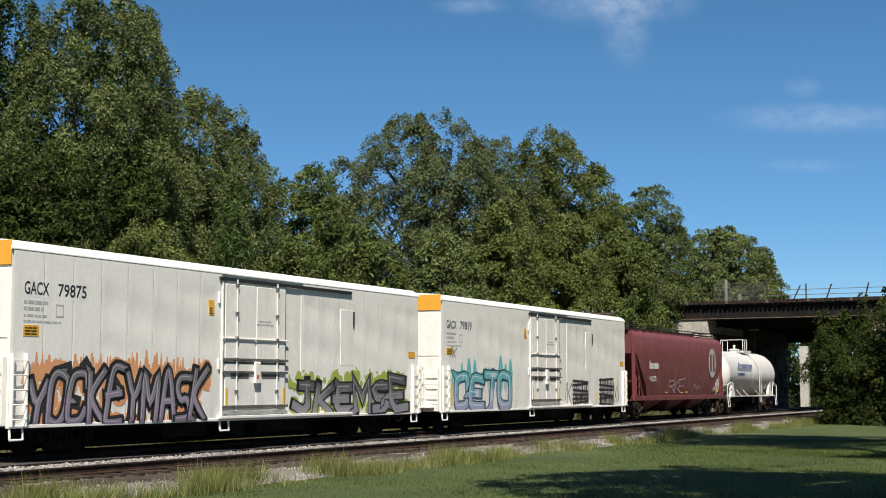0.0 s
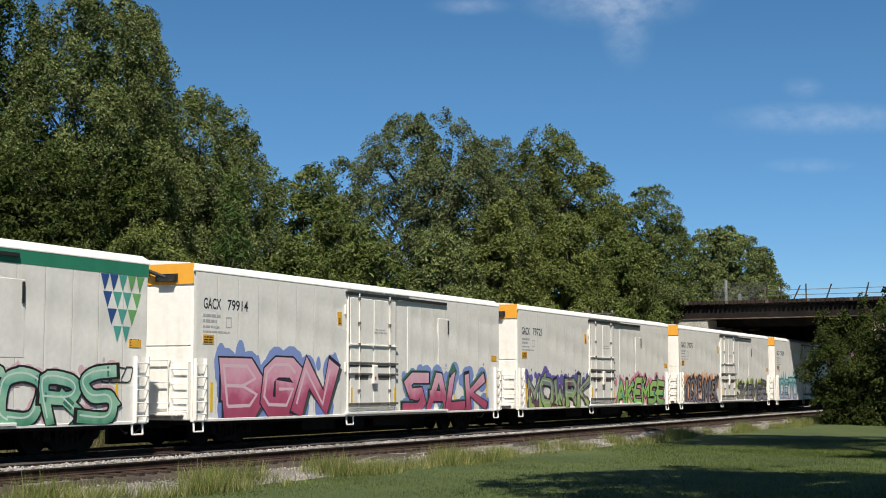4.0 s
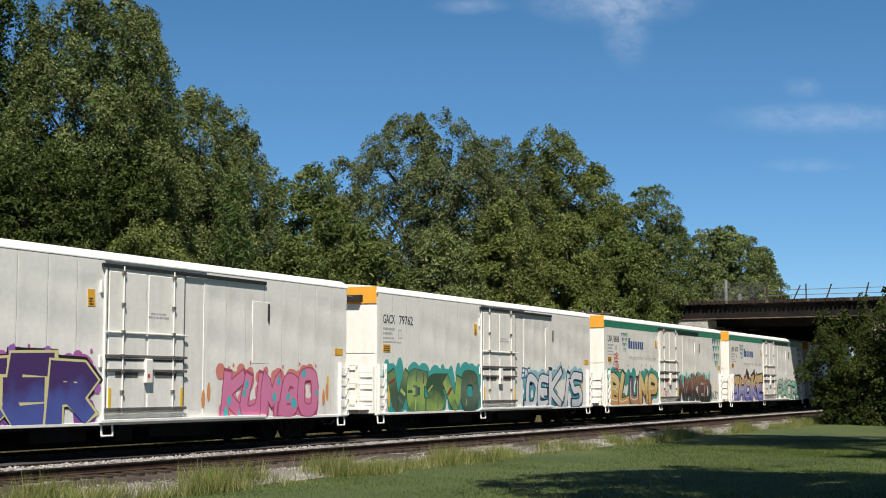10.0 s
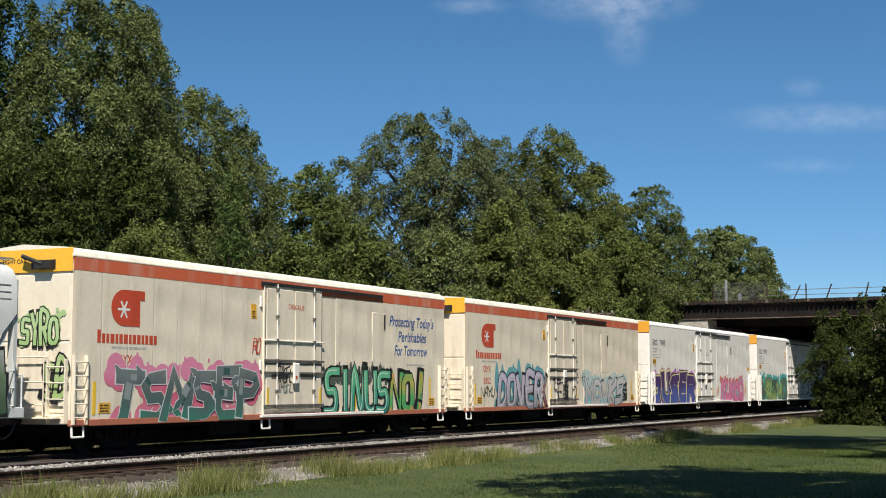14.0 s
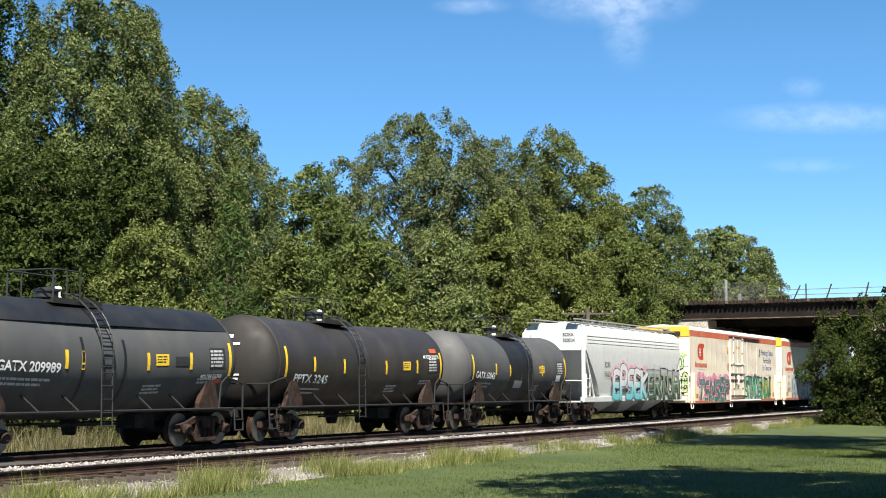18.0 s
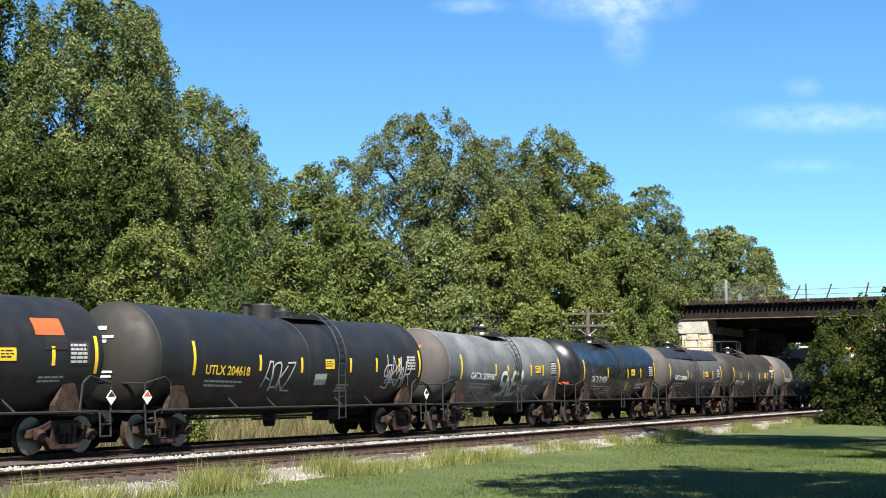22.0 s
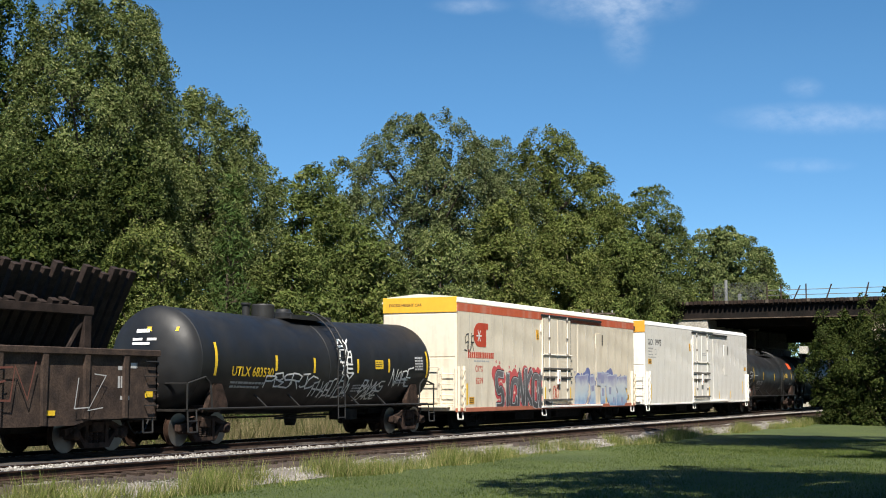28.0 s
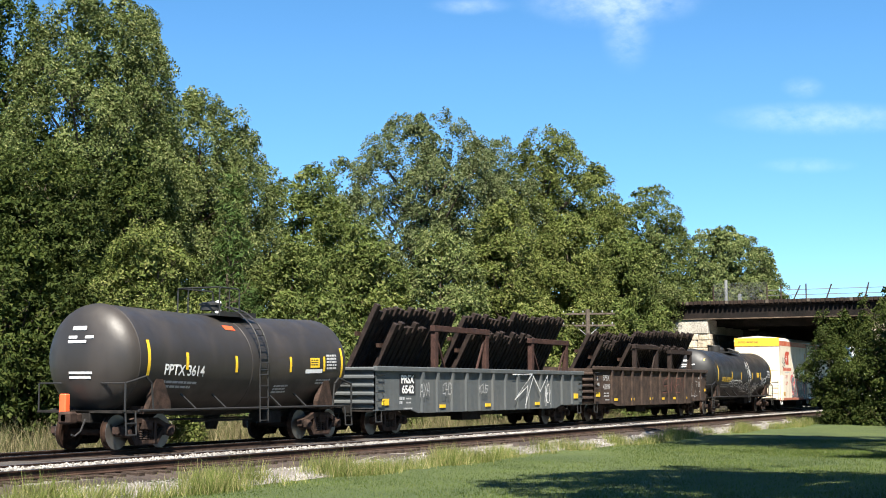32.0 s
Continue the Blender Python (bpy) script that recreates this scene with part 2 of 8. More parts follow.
GIRDER = rust("bridge_girder_steel", (0.008, 0.007, 0.006), (0.022, 0.016, 0.014), 0.8, 1.2)
FLANGE = rust("worn_flange_steel", (0.12, 0.085, 0.06), (0.22, 0.17, 0.13), 0.8, 2.0)
FENCE_METAL = paint("fence_metal", (0.2, 0.2, 0.19), 0.55, 0.4)
POLE_WOOD = rust("weathered_pole_wood", (0.096, 0.078, 0.062), (0.168, 0.138, 0.112), 0.95, 4.0)
BARK = rust("grey_brown_bark", (0.06, 0.046, 0.034), (0.13, 0.1, 0.075), 0.95, 6.0, 0.9)
LAWN = ground_material("mown_lawn", [(0.3, (0.04, 0.062, 0.013)), (0.7, (0.07, 0.094, 0.021))], 26.0, 1.0, 0.25)
ROUGH_GROUND = ground_material("rough_ground", [(0.3, (0.06, 0.065, 0.025)), (0.7, (0.14, 0.12, 0.06))], 8.0, 0.8, 0.4)
BALLAST = ground_material("ballast_bed", [(0.3, (0.17, 0.15, 0.13)), (0.7, (0.3, 0.275, 0.245))], 14.0, 1.0, 1.5, 0.06)
BALLAST_DARK = ground_material("oily_ballast_bed", [(0.3, (0.038, 0.032, 0.027)), (0.7, (0.090, 0.075, 0.064))], 12.0, 1.0, 1.5, 0.06)

STONE_BIT = leaf_material("crushed_stone", [(0.0, (0.104, 0.092, 0.080)), (0.5, (0.232, 0.216, 0.196)), (1.0, (0.400, 0.384, 0.360))], 0.0)

LEAF_MID = leaf_material("leaf_mid_green", [(0.0, (0.045, 0.069, 0.014)), (0.6, (0.091, 0.120, 0.031)), (1.0, (0.162, 0.176, 0.058))])
LEAF_DARK = leaf_material("leaf_dark_green", [(0.0, (0.022, 0.039, 0.009)), (0.6, (0.043, 0.068, 0.014)), (1.0, (0.085, 0.106, 0.027))])
# olive leaves, darkened further by shade put into their colour
LEAF_DEEP_SHADE = leaf_material("leaf_deep_olive_green", [(0.0, (0.019, 0.032, 0.006)), (0.6, (0.039, 0.056, 0.011)), (1.0, (0.075, 0.088, 0.022))])
LEAF_BLUE = leaf_material("leaf_silver_green", [(0.0, (0.057, 0.081, 0.022)), (0.6, (0.105, 0.135, 0.042)), (1.0, (0.228, 0.240, 0.102))])
LEAF_YELLOW = leaf_material("leaf_yellow_green", [(0.0, (0.060, 0.083, 0.017)), (0.6, (0.113, 0.139, 0.035)), (1.0, (0.186, 0.190, 0.066))])
LEAF_TAN = leaf_material("leaf_tan_green", [(0.0, (0.053, 0.076, 0.025)), (0.6, (0.104, 0.128, 0.051)), (1.0, (0.186, 0.196, 0.099))])
NEEDLE = leaf_material("pine_needle_green", [(0.0, (0.034, 0.069, 0.016)), (0.6, (0.068, 0.112, 0.029)), (1.0, (0.098, 0.139, 0.041))])
GRASS_BLADE = leaf_material("grass_blade_green", [(0.0, (0.04, 0.066, 0.013)), (0.7, (0.083, 0.115, 0.024)), (1.0, (0.16, 0.175, 0.06))])
WEED_BLADE = leaf_material("weed_blade", [(0.0, (0.076, 0.104, 0.021)), (0.55, (0.153, 0.183, 0.047)), (1.0, (0.340, 0.296, 0.145))])
DRY_BLADE = leaf_material("dry_grass_blade", [(0.0, (0.06, 0.08, 0.025)), (0.5, (0.15, 0.135, 0.065)), (1.0, (0.3, 0.25, 0.15))])


# ---- mesh helpers ----
class Shape:
    """Verts and faces gathered for one mesh."""

    def __init__(self):
        self.v, self.f, self.smooth = [], [], False

    def add(self, verts, faces):
        k = len(self.v)
        self.v += [tuple(p) for p in verts]
        self.f += [tuple(i + k for i in q) for q in faces]
        return self

    def box(self, x0, x1, y0, y1, z0, z1):
        return self.add([(x, y, z) for x in (x0, x1) for y in (y0, y1) for z in (z0, z1)],
                        [(0, 1, 3, 2), (4, 6, 7, 5), (0, 4, 5, 1), (2, 3, 7, 6), (0, 2, 6, 4), (1, 5, 7, 3)])

    def cbox(self, x0, x1, y0, y1, z0, z1, c=0.02):
        """A box with chamfered edges."""
        xs, ys, zs = (x0, x1), (y0, y1), (z0, z1)
        sg = lambda i: 1 if i == 0 else -1
        v, idx = [], {}
        for i in (0, 1):
            for j in (0, 1):
                for k in (0, 1):
                    for a in range(3):
                        p = [xs[i] + sg(i) * c, ys[j] + sg(j) * c, zs[k] + sg(k) * c]
                        p[a] = (xs[i], ys[j], zs[k])[a]
                        idx[i, j, k, a] = len(v)
                        v.append(p)
        f = []
        for a in range(3):
            for s in (0, 1):
                def key(p, q):
                    t = [0, 0, 0]
                    t[a], t[(a + 1) % 3], t[(a + 2) % 3] = s, p, q
                    return idx[(*t, a)]
                r = [key(0, 0), key(1, 0), key(1, 1), key(0, 1)]
                f.append(r if s else r[::-1])
        for a in range(3):
            b, d = (a + 1) % 3, (a + 2) % 3
            for p in (0, 1):
                for q in (0, 1):
                    def key2(s, face):
                        t = [0, 0, 0]
                        t[a], t[b], t[d] = s, p, q
                        return idx[(*t, face)]
                    f.append([key2(0, b), key2(1, b), key2(1, d), key2(0, d)])
        for i in (0, 1):
            for j in (0, 1):
                for k in (0, 1):
                    f.append([idx[i, j, k, 0], idx[i, j, k, 1], idx[i, j, k, 2]])
        return self.add(v, f)

    def tube(self, p, q, r, n=6, r2=None):
        p, q = Vector(p), Vector(q)
        d = (q - p).normalized()
        a = d.orthogonal().normalized()
        b = d.cross(a)
        r2 = r if r2 is None else r2
        ring = [(math.cos(2 * math.pi * i / n), math.sin(2 * math.pi * i / n)) for i in range(n)]
        v = [p + (a * c + b * s) * r for c, s in ring] + [q + (a * c + b * s) * r2 for c, s in ring]
        f = [(i, (i + 1) % n, n + (i + 1) % n, n + i) for i in range(n)]
        return self.add(v, f + [tuple(range(n))[::-1], tuple(range(n, 2 * n))])

    def pipe(self, pts, r, n=6):
        for p, q in zip(pts, pts[1:]):
            self.tube(p, q, r, n)
        return self

    def lathe(self, profile, n=32, axis="x", centre=(0, 0, 0)):
        """profile: (along, radius) from one end to the other."""
        cx, cy, cz = centre
        v, f = [], []
        for a, r in profile:
            for i in range(n):
                c, s = math.cos(2 * math.pi * i / n), math.sin(2 * math.pi * i / n)
                v.append({"x": (cx + a, cy + r * c, cz + r * s), "y": (cx + r * c, cy + a, cz + r * s), "z": (cx + r * c, cy + r * s, cz + a)}[axis])
        for j in range(len(profile) - 1):
            for i in range(n):
                f.append((j * n + i, j * n + (i + 1) % n, (j + 1) * n + (i + 1) % n, (j + 1) * n + i))
        f.append(tuple(range(n)))
        f.append(tuple((len(profile) - 1) * n + i for i in range(n))[::-1])
        return self.add(v, f)

    def prism(self, poly, y0, y1, plane="xz"):
        """A polygon drawn in a plane, pushed along the third axis."""
        k = len(poly)
        put = {"xz": lambda a, b, y: (a, y, b), "yz": lambda a, b, y: (y, a, b), "xy": lambda a, b, y: (a, b, y)}[plane]
        v = [put(a, b, y0) for a, b in poly] + [put(a, b, y1) for a, b in poly]
        f = [(i, (i + 1) % k, k + (i + 1) % k, k + i) for i in range(k)]
        return self.add(v, f + [tuple(range(k))[::-1], tuple(range(k, 2 * k))])

    def mesh(self, name, material, smooth=False):
        me = bpy.data.meshes.new(name)
        me.from_pydata(self.v, [], self.f)
        bm = bmesh.new()
        bm.from_mesh(me)
        bmesh.ops.recalc_face_normals(bm, faces=bm.faces)
        bm.to_mesh(me)
        bm.free()
        if material:
            me.materials.append(material)
        if smooth:
            me.shade_smooth()
            me.set_sharp_from_angle(angle=radians(35))
        return me


def part(name, shape, material, parent, label="", smooth=False, at=None):
    """One mesh object under a thing or a part. shape: a Shape, or a mesh to share."""
    me = shape if isinstance(shape, bpy.types.Mesh) else shape.mesh(name, material, smooth)
    ob = new(name, me)
    ob.parent = parent
    if at is not None:
        ob.matrix_basis = at
    return tagged(ob, label) if label else ob


def thing(name, shape, material, label, category, group="", kind="", smooth=False):
    ob = new(name, shape.mesh(name, material, smooth) if shape is not None else None)
    return tagged(ob, label, category, group, kind)


MESHES = {}


def shared(key, make):
    if key not in MESHES:
        MESHES[key] = make()
    return MESHES[key]


def word_mesh(text, size, material, bold=0.0, depth=0.0):
    """Built-in letters as a flat mesh in the xz plane that faces -y, from the left end of the baseline."""
    def make():
        cu = bpy.data.curves.new("letters", "FONT")
        cu.body, cu.size, cu.offset, cu.resolution_u = text, size, bold, 3
        ob = bpy.data.objects.new("letters", cu)
        scene.collection.objects.link(ob)
        dg = bpy.context.evaluated_depsgraph_get()
        me = bpy.data.meshes.new_from_object(ob.evaluated_get(dg))
        bpy.data.objects.remove(ob)
        me.transform(Matrix.Rotation(math.pi / 2, 4, "X"))
        me.materials.clear()
        me.materials.append(material)
        return me
    return shared(("word", text, size, material.name, bold), make)


def numpy_mesh(name, verts, per_face, material):
    """verts: (faces * per_face, 3); each face has its own corners."""
    me = bpy.data.meshes.new(name)
    nv = len(verts)
    nf = nv // per_face
    me.vertices.add(nv)
    me.vertices.foreach_set("co", np.asarray(verts, dtype=np.float32).ravel())
    me.loops.add(nv)
    me.loops.foreach_set("vertex_index", np.arange(nv, dtype=np.int32))
    me.polygons.add(nf)
    me.polygons.foreach_set("loop_start", np.arange(0, nv, per_face, dtype=np.int32))
    me.materials.append(material)
    me.update(calc_edges=True)
    return me


# ---- ground and tracks ----
def strip(name, rows, x0, x1, nx, material, label, rough=0.0, seed=1, kind="structure", category="ground"):
    """A long sheet along x. rows: (y, z) across it."""
    rng = np.random.default_rng(seed)
    xs = np.linspace(x0, x1, nx)
    sh = Shape()
    k = len(rows)
    v = [(x, y, z + (rng.normal(0, rough) if 0 < j < k - 1 else 0)) for x in xs for j, (y, z) in enumerate(rows)]
    f = [(i * k + j, (i + 1) * k + j, (i + 1) * k + j + 1, i * k + j + 1) for i in range(nx - 1) for j in range(k - 1)]
    sh.add(v, f)
    return thing(name, sh, material, label, category, kind=kind, smooth=True)


ground = Shape()
ground.add([(-2500, -2500, -0.06), (2500, -2500, -0.06), (2500, 2500, -0.06), (-2500, 2500, -0.06)], [(0, 1, 2, 3)])
thing("ground", ground, ROUGH_GROUND, "flat rough grassy ground that reaches the horizon", "ground", kind="structure")
strip("lawn", [(-60, 0.0), (-20, 0.0), (0, 0.0), (10, 0.0), (15, 0.0), (18.3, 0.02), (18.9, 0.05)], -60, 150, 43, LAWN, "mown green lawn beside the railway", 0.015, 3, category="lawn")
strip("ballast_shoulder", [(18.4, 0.0), (18.9, 0.14), (19.35, 0.30), (19.55, 0.34), (22.1, 0.40)], -450, 650, 700, BALLAST, "pale grey crushed stone ballast shoulder", 0.02, 4, category="ballast")
strip("dirt_strip", [(19.16, 0.25), (19.35, 0.318), (19.55, 0.356), (20.1, 0.385)], -450, 650, 900, DIRT, "brown oily dirt beside the near rail", 0.012, 8, category="track bed")
strip("ballast_between_tracks", [(20.18, 0.575), (20.6, 0.585), (20.98, 0.572)], -450, 650, 900, BALLAST, "pale crushed stone between the rails of the empty track", 0.012, 5, category="ballast")
strip("dirt_between_rails", [(20.96, 0.56), (21.2, 0.565), (21.5, 0.55)], -450, 650, 900, DIRT, "brown dirt along the far rail of the empty track", 0.01, 9, category="track bed")
strip("track_bed", [(21.64, 0.36), (22.4, 0.44), (23.4, 0.46), (25.0, 0.47), (26.6, 0.46), (27.6, 0.36), (29.2, 0.0)], -450, 650, 700, BALLAST_DARK, "dark oily ballast under the running track", 0.015, 6, category="track bed")


def rail(y, name, label):
    foot, web, head = 0.07, 0.012, 0.037
    z = RAIL
    poly = [(-foot, z - 0.18), (foot, z - 0.18), (foot, z - 0.165), (web, z - 0.145), (web, z - 0.045), (head, z - 0.03), (head, z - 0.006),
            (-head, z - 0.006), (-head, z - 0.03), (-web, z - 0.045), (-web, z - 0.145), (-foot, z - 0.165)]
    ob = thing(name, Shape().prism([(y + a, b) for a, b in poly], -450, 650, "yz"), RAIL_SIDE, label, "rail", "rails", "structure")
    part("rail_head", Shape().cbox(-450, 650, y - head, y + head, z - 0.006, z, 0.003), RAIL_TOP if y > 23 else RAIL_DULL, ob, "worn running surface")


for y in (TRACK_Y - 0.755, TRACK_Y + 0.755):
    rail(y, "rail", "rusty steel rail with a worn head")
for y in (SIDING_Y - 0.755, SIDING_Y + 0.755):
    rail(y, "rail", "brown rusty rail of the empty track")

# ties under the empty track, their ends bare; the farther ones joined
ties = tagged(new("siding_ties"), "weathered wooden ties with bare ends", "ties", kind="structure")
tie_rng = random.Random(5)
TIE_MESHES = [Shape().cbox(-0.115, 0.115, -1.29, 1.29, -0.17, 0, 0.015).mesh("tie", TIE_WOOD) for _ in range(1)]
for i in range(215):
    part("tie", TIE_MESHES[0], None, ties, at=pose(12 + i * 0.52 + tie_rng.uniform(-0.04, 0.04), SIDING_Y + tie_rng.uniform(-0.06, 0.06), RAIL - 0.178 + tie_rng.uniform(-0.015, 0.015), 0, 0, tie_rng.uniform(-1.2, 1.2)))
far = Shape()
for i in range(300):
    far.box(10 + i * 0.52, 10.23 + i * 0.52, TRACK_Y - 1.29, TRACK_Y + 1.29, RAIL - 0.32, RAIL - 0.125)
part("joined_ties", far, TIE_WOOD, ties)["kind"] = "stuff"


def stones(name, n, area, zf, size, seed, material, label):
    """Loose crushed stones as small uneven octahedra."""
    rng = np.random.default_rng(seed)
    x0, x1, y0, y1 = area
    # more stones where the camera is near
    x = x0 + (x1 - x0) * rng.uniform(0, 1, n) ** 1.6
    y = rng.uniform(y0, y1, n)
    c = np.stack([x, y, zf(y) + rng.uniform(-0.01, 0.02, n)], 1)
    d = np.array([(1, 0, 0), (-1, 0, 0), (0, 1, 0), (0, -1, 0), (0, 0, 0.8), (0, 0, -0.8)], float)
    s = size * rng.uniform(0.55, 1.3, n)
    v = c[:, None, :] + (d[None] + rng.normal(0, 0.22, (n, 6, 3))) * s[:, None, None]
    f = [(0, 2, 4), (2, 1, 4), (1, 3, 4), (3, 0, 4), (2, 0, 5), (1, 2, 5), (3, 1, 5), (0, 3, 5)]
    verts = v[:, np.array(f).ravel(), :].reshape(-1, 3)
    return tagged(new(name, numpy_mesh(name, verts, 3, material)), label, "ballast stones", kind="stuff")


stones("ballast_stones", 15000, (12, 105, 18.45, 19.2), lambda y: np.interp(y, [18.4, 18.9, 19.35, 19.6], [0.0, 0.14, 0.30, 0.345]), 0.034, 21, STONE_BIT, "loose pale crushed stones on the ballast shoulder")
stones("ballast_stones", 9000, (12, 110, 20.2, 20.98), lambda y: 0.585 + 0 * y, 0.034, 22, STONE_BIT, "loose pale crushed stones between the rails")

# ---- leaves ----
FWD, RIGHT = Vector((math.cos(YAW), math.sin(YAW), 0)), Vector((math.sin(YAW), -math.cos(YAW), 0))


def leaf_quads(rng, centres, normals, size, aspect=0.5):
    """One pointed leaf at each centre."""
    n = len(centres)
    nrm = normals / (np.linalg.norm(normals, axis=1, keepdims=True) + 1e-9)
    r = rng.normal(size=(n, 3))
    a = np.cross(nrm, r)
    a /= np.linalg.norm(a, axis=1, keepdims=True) + 1e-9
    b = np.cross(nrm, a)
    s = (size * rng.uniform(0.6, 1.35, n))[:, None]
    return np.stack([centres - a * s * 0.45 - b * s * aspect * 0.5, centres - a * s * 0.3 + b * s * aspect * 0.5, centres + a * s * 0.65], axis=1).reshape(-1, 3)


def outline_of(t, pointed, broad=0.0):
    """Half width of a crown at the share t of its height."""
    if pointed:
        return np.clip(1.02 - t, 0.03, 1) ** 0.85
    low = 0.8 + 0.2 * np.clip(t / 0.42, 0, 1)
    high = np.sqrt(np.clip(1 - (np.clip(t - 0.42, 0, 1) / 0.6) ** (1.9 + 1.6 * broad), 0.004, 1))
    return np.where(t < 0.42, low, high)


def tree(name, x, y, height, radius, material, label, seed, full=1.0, leaf=0.15, base=0.1, puff=0.75, pointed=0.0, category="tree", droop=0.0, aspect=0.6, bumps=0.13, airy=0.0, tall=0.8, broad=0.0, spire=0.0, clump=0.14):
    """A trunk with limbs, and a crown of leafy sprays spread over an uneven outline."""
    rng = np.random.default_rng(seed)
    ob = tagged(new(name), label, category)
    ob.matrix_basis = pose(x, y, -0.06)
    z0 = height * base
    ch = height - z0
    count = int(full * 6.0 * radius * ch / (puff * puff) * 1.0)
    t = rng.uniform(0, 1, count * 2)
    keep = rng.uniform(0, 1, count * 2) < outline_of(t, pointed, broad) * 0.9 + 0.1
    t = t[keep][:count]
    count = len(t)
    ang = rng.uniform(0, 2 * math.pi, count)
    ph = rng.uniform(0, 2 * math.pi, 8)
    wob = sum(np.sin(k * ang + f * t * 6 + q) for k, f, q in zip((1, 2, 3, 5, 2, 4, 3, 7), (1.0, -1.4, 2.1, 1.2, 2.9, -2.3, 4.2, 3.4), ph)) / 4.0
    inner = rng.uniform(0, 1, count) < 0.34
    out = np.where(inner, rng.uniform(0.1, 0.82, count), rng.uniform(0.82, 1.03, count)) * (1 + bumps * wob)
    rr = radius * outline_of(t, pointed, broad) * out
    pr = puff * rng.uniform(0.55, 1.3, count) * (0.75 + 0.25 * outline_of(t, pointed, broad))
    rr = np.maximum(rr - pr * 0.5, 0)
    c = np.stack([rr * np.cos(ang), rr * np.sin(ang), z0 + ch * t - pr * 0.35 + bumps * 2.2 * wob * np.clip(t * 2 - 0.6, 0, 1) + rng.uniform(-0.3, 0.55, count) * np.clip(t * 3 - 2, 0, 1)], 1)
    # the sprays gather into boughs, with dark gaps between
    nb = max(4, count // 11)
    boughs = c[rng.choice(count, nb, replace=False)]
    near = np.argmin(((c[:, None, :] - boughs[None]) ** 2).sum(2), axis=1)
    away = np.linalg.norm(c - boughs[near], axis=1)
    c = c + (boughs[near] - c) * clump
    c[:, :2] *= (1 - 0.16 * clump * np.clip(away / (puff * 1.6), 0, 2))[:, None]
    outward = np.stack([np.cos(ang), np.sin(ang), 0.25 + 1.6 * np.clip(t - 0.5, 0, 1)], 1)
    per = np.maximum(8, (1.9 - airy) * (pr / leaf) ** 2 * np.where(inner, 2.2, 3.3)).astype(int)
    k = np.repeat(np.arange(count), per)
    n = len(k)
    d = rng.normal(size=(n, 3)) + outward[k] * 0.75 + np.array([0, 0, 0.55])
    d /= np.linalg.norm(d, axis=1, keepdims=True)
    q = d * (pr[k] * rng.uniform(0.35, 1.08, n) ** 0.6)[:, None] * np.array([1.0, 1.0, tall])
    up = np.clip(q[:, 2] / (pr[k] * tall), -0.4, 1)
    q[:, :2] *= (1 - spire * np.clip(up, 0, 1))[:, None]
    q[:, 2] *= 1 + spire * 0.8 * np.clip(up, 0, 1)
    q[:, 2] -= droop * (q[:, 0] ** 2 + q[:, 1] ** 2) / pr[k]
    pts = c[k] + q
    pts[:, 2] = np.maximum(pts[:, 2], 0.08)
    nrm = d * 0.9 + np.array([0, 0, 0.3]) + rng.normal(size=(n, 3)) * 0.75
    part("crown", numpy_mesh("crown", leaf_quads(rng, pts, nrm, np.where(inner[k], leaf * 1.6, leaf), aspect), 3, material), None, ob)
    sh = Shape()
    tr = max(0.1, height * 0.015)
    top = Vector((rng.normal(0, 0.2), rng.normal(0, 0.2), height * 0.86))
    last = Vector((0, 0, 0))
    for i in range(1, 6):
        p = top * (i / 5) + Vector((rng.normal(0, 0.12), rng.normal(0, 0.12), 0))
        sh.tube(last, p, tr * (1.1 - 0.19 * (i - 1)), 7, tr * (1.1 - 0.19 * i))
        last = p
    for i in rng.choice(count, min(count, 46), replace=False):
        p = Vector(c[i])
        h = math.hypot(p.x, p.y)
        a = Vector((0, 0, max(height * 0.08, z0 * 0.97 if base > 0.4 else 0.0, p.z - h * rng.uniform(0.7, 1.3))))
        if a.z > height * 0.84:
            continue
        m = a.lerp(p, 0.5) + Vector((0, 0, -0.06 * h))
        sh.tube(a, m, tr * 0.34, 5, tr * 0.22)
        sh.tube(m, p, tr * 0.22, 5, tr * 0.07)
        for _ in range(3):
            e = p + Vector(rng.normal(size=3)).normalized() * float(pr[i]) * 1.05
            sh.tube(p.lerp(m, rng.uniform(0, 0.4)), e, tr * 0.08, 4, tr * 0.03)
    part("trunk", sh, BARK, ob, smooth=True)
    return ob


def put(across, depth):
    """World x, y of a spot so far along the camera's axis and so far to its right."""
    p = FWD * depth + RIGHT * across
    return p.x, p.y

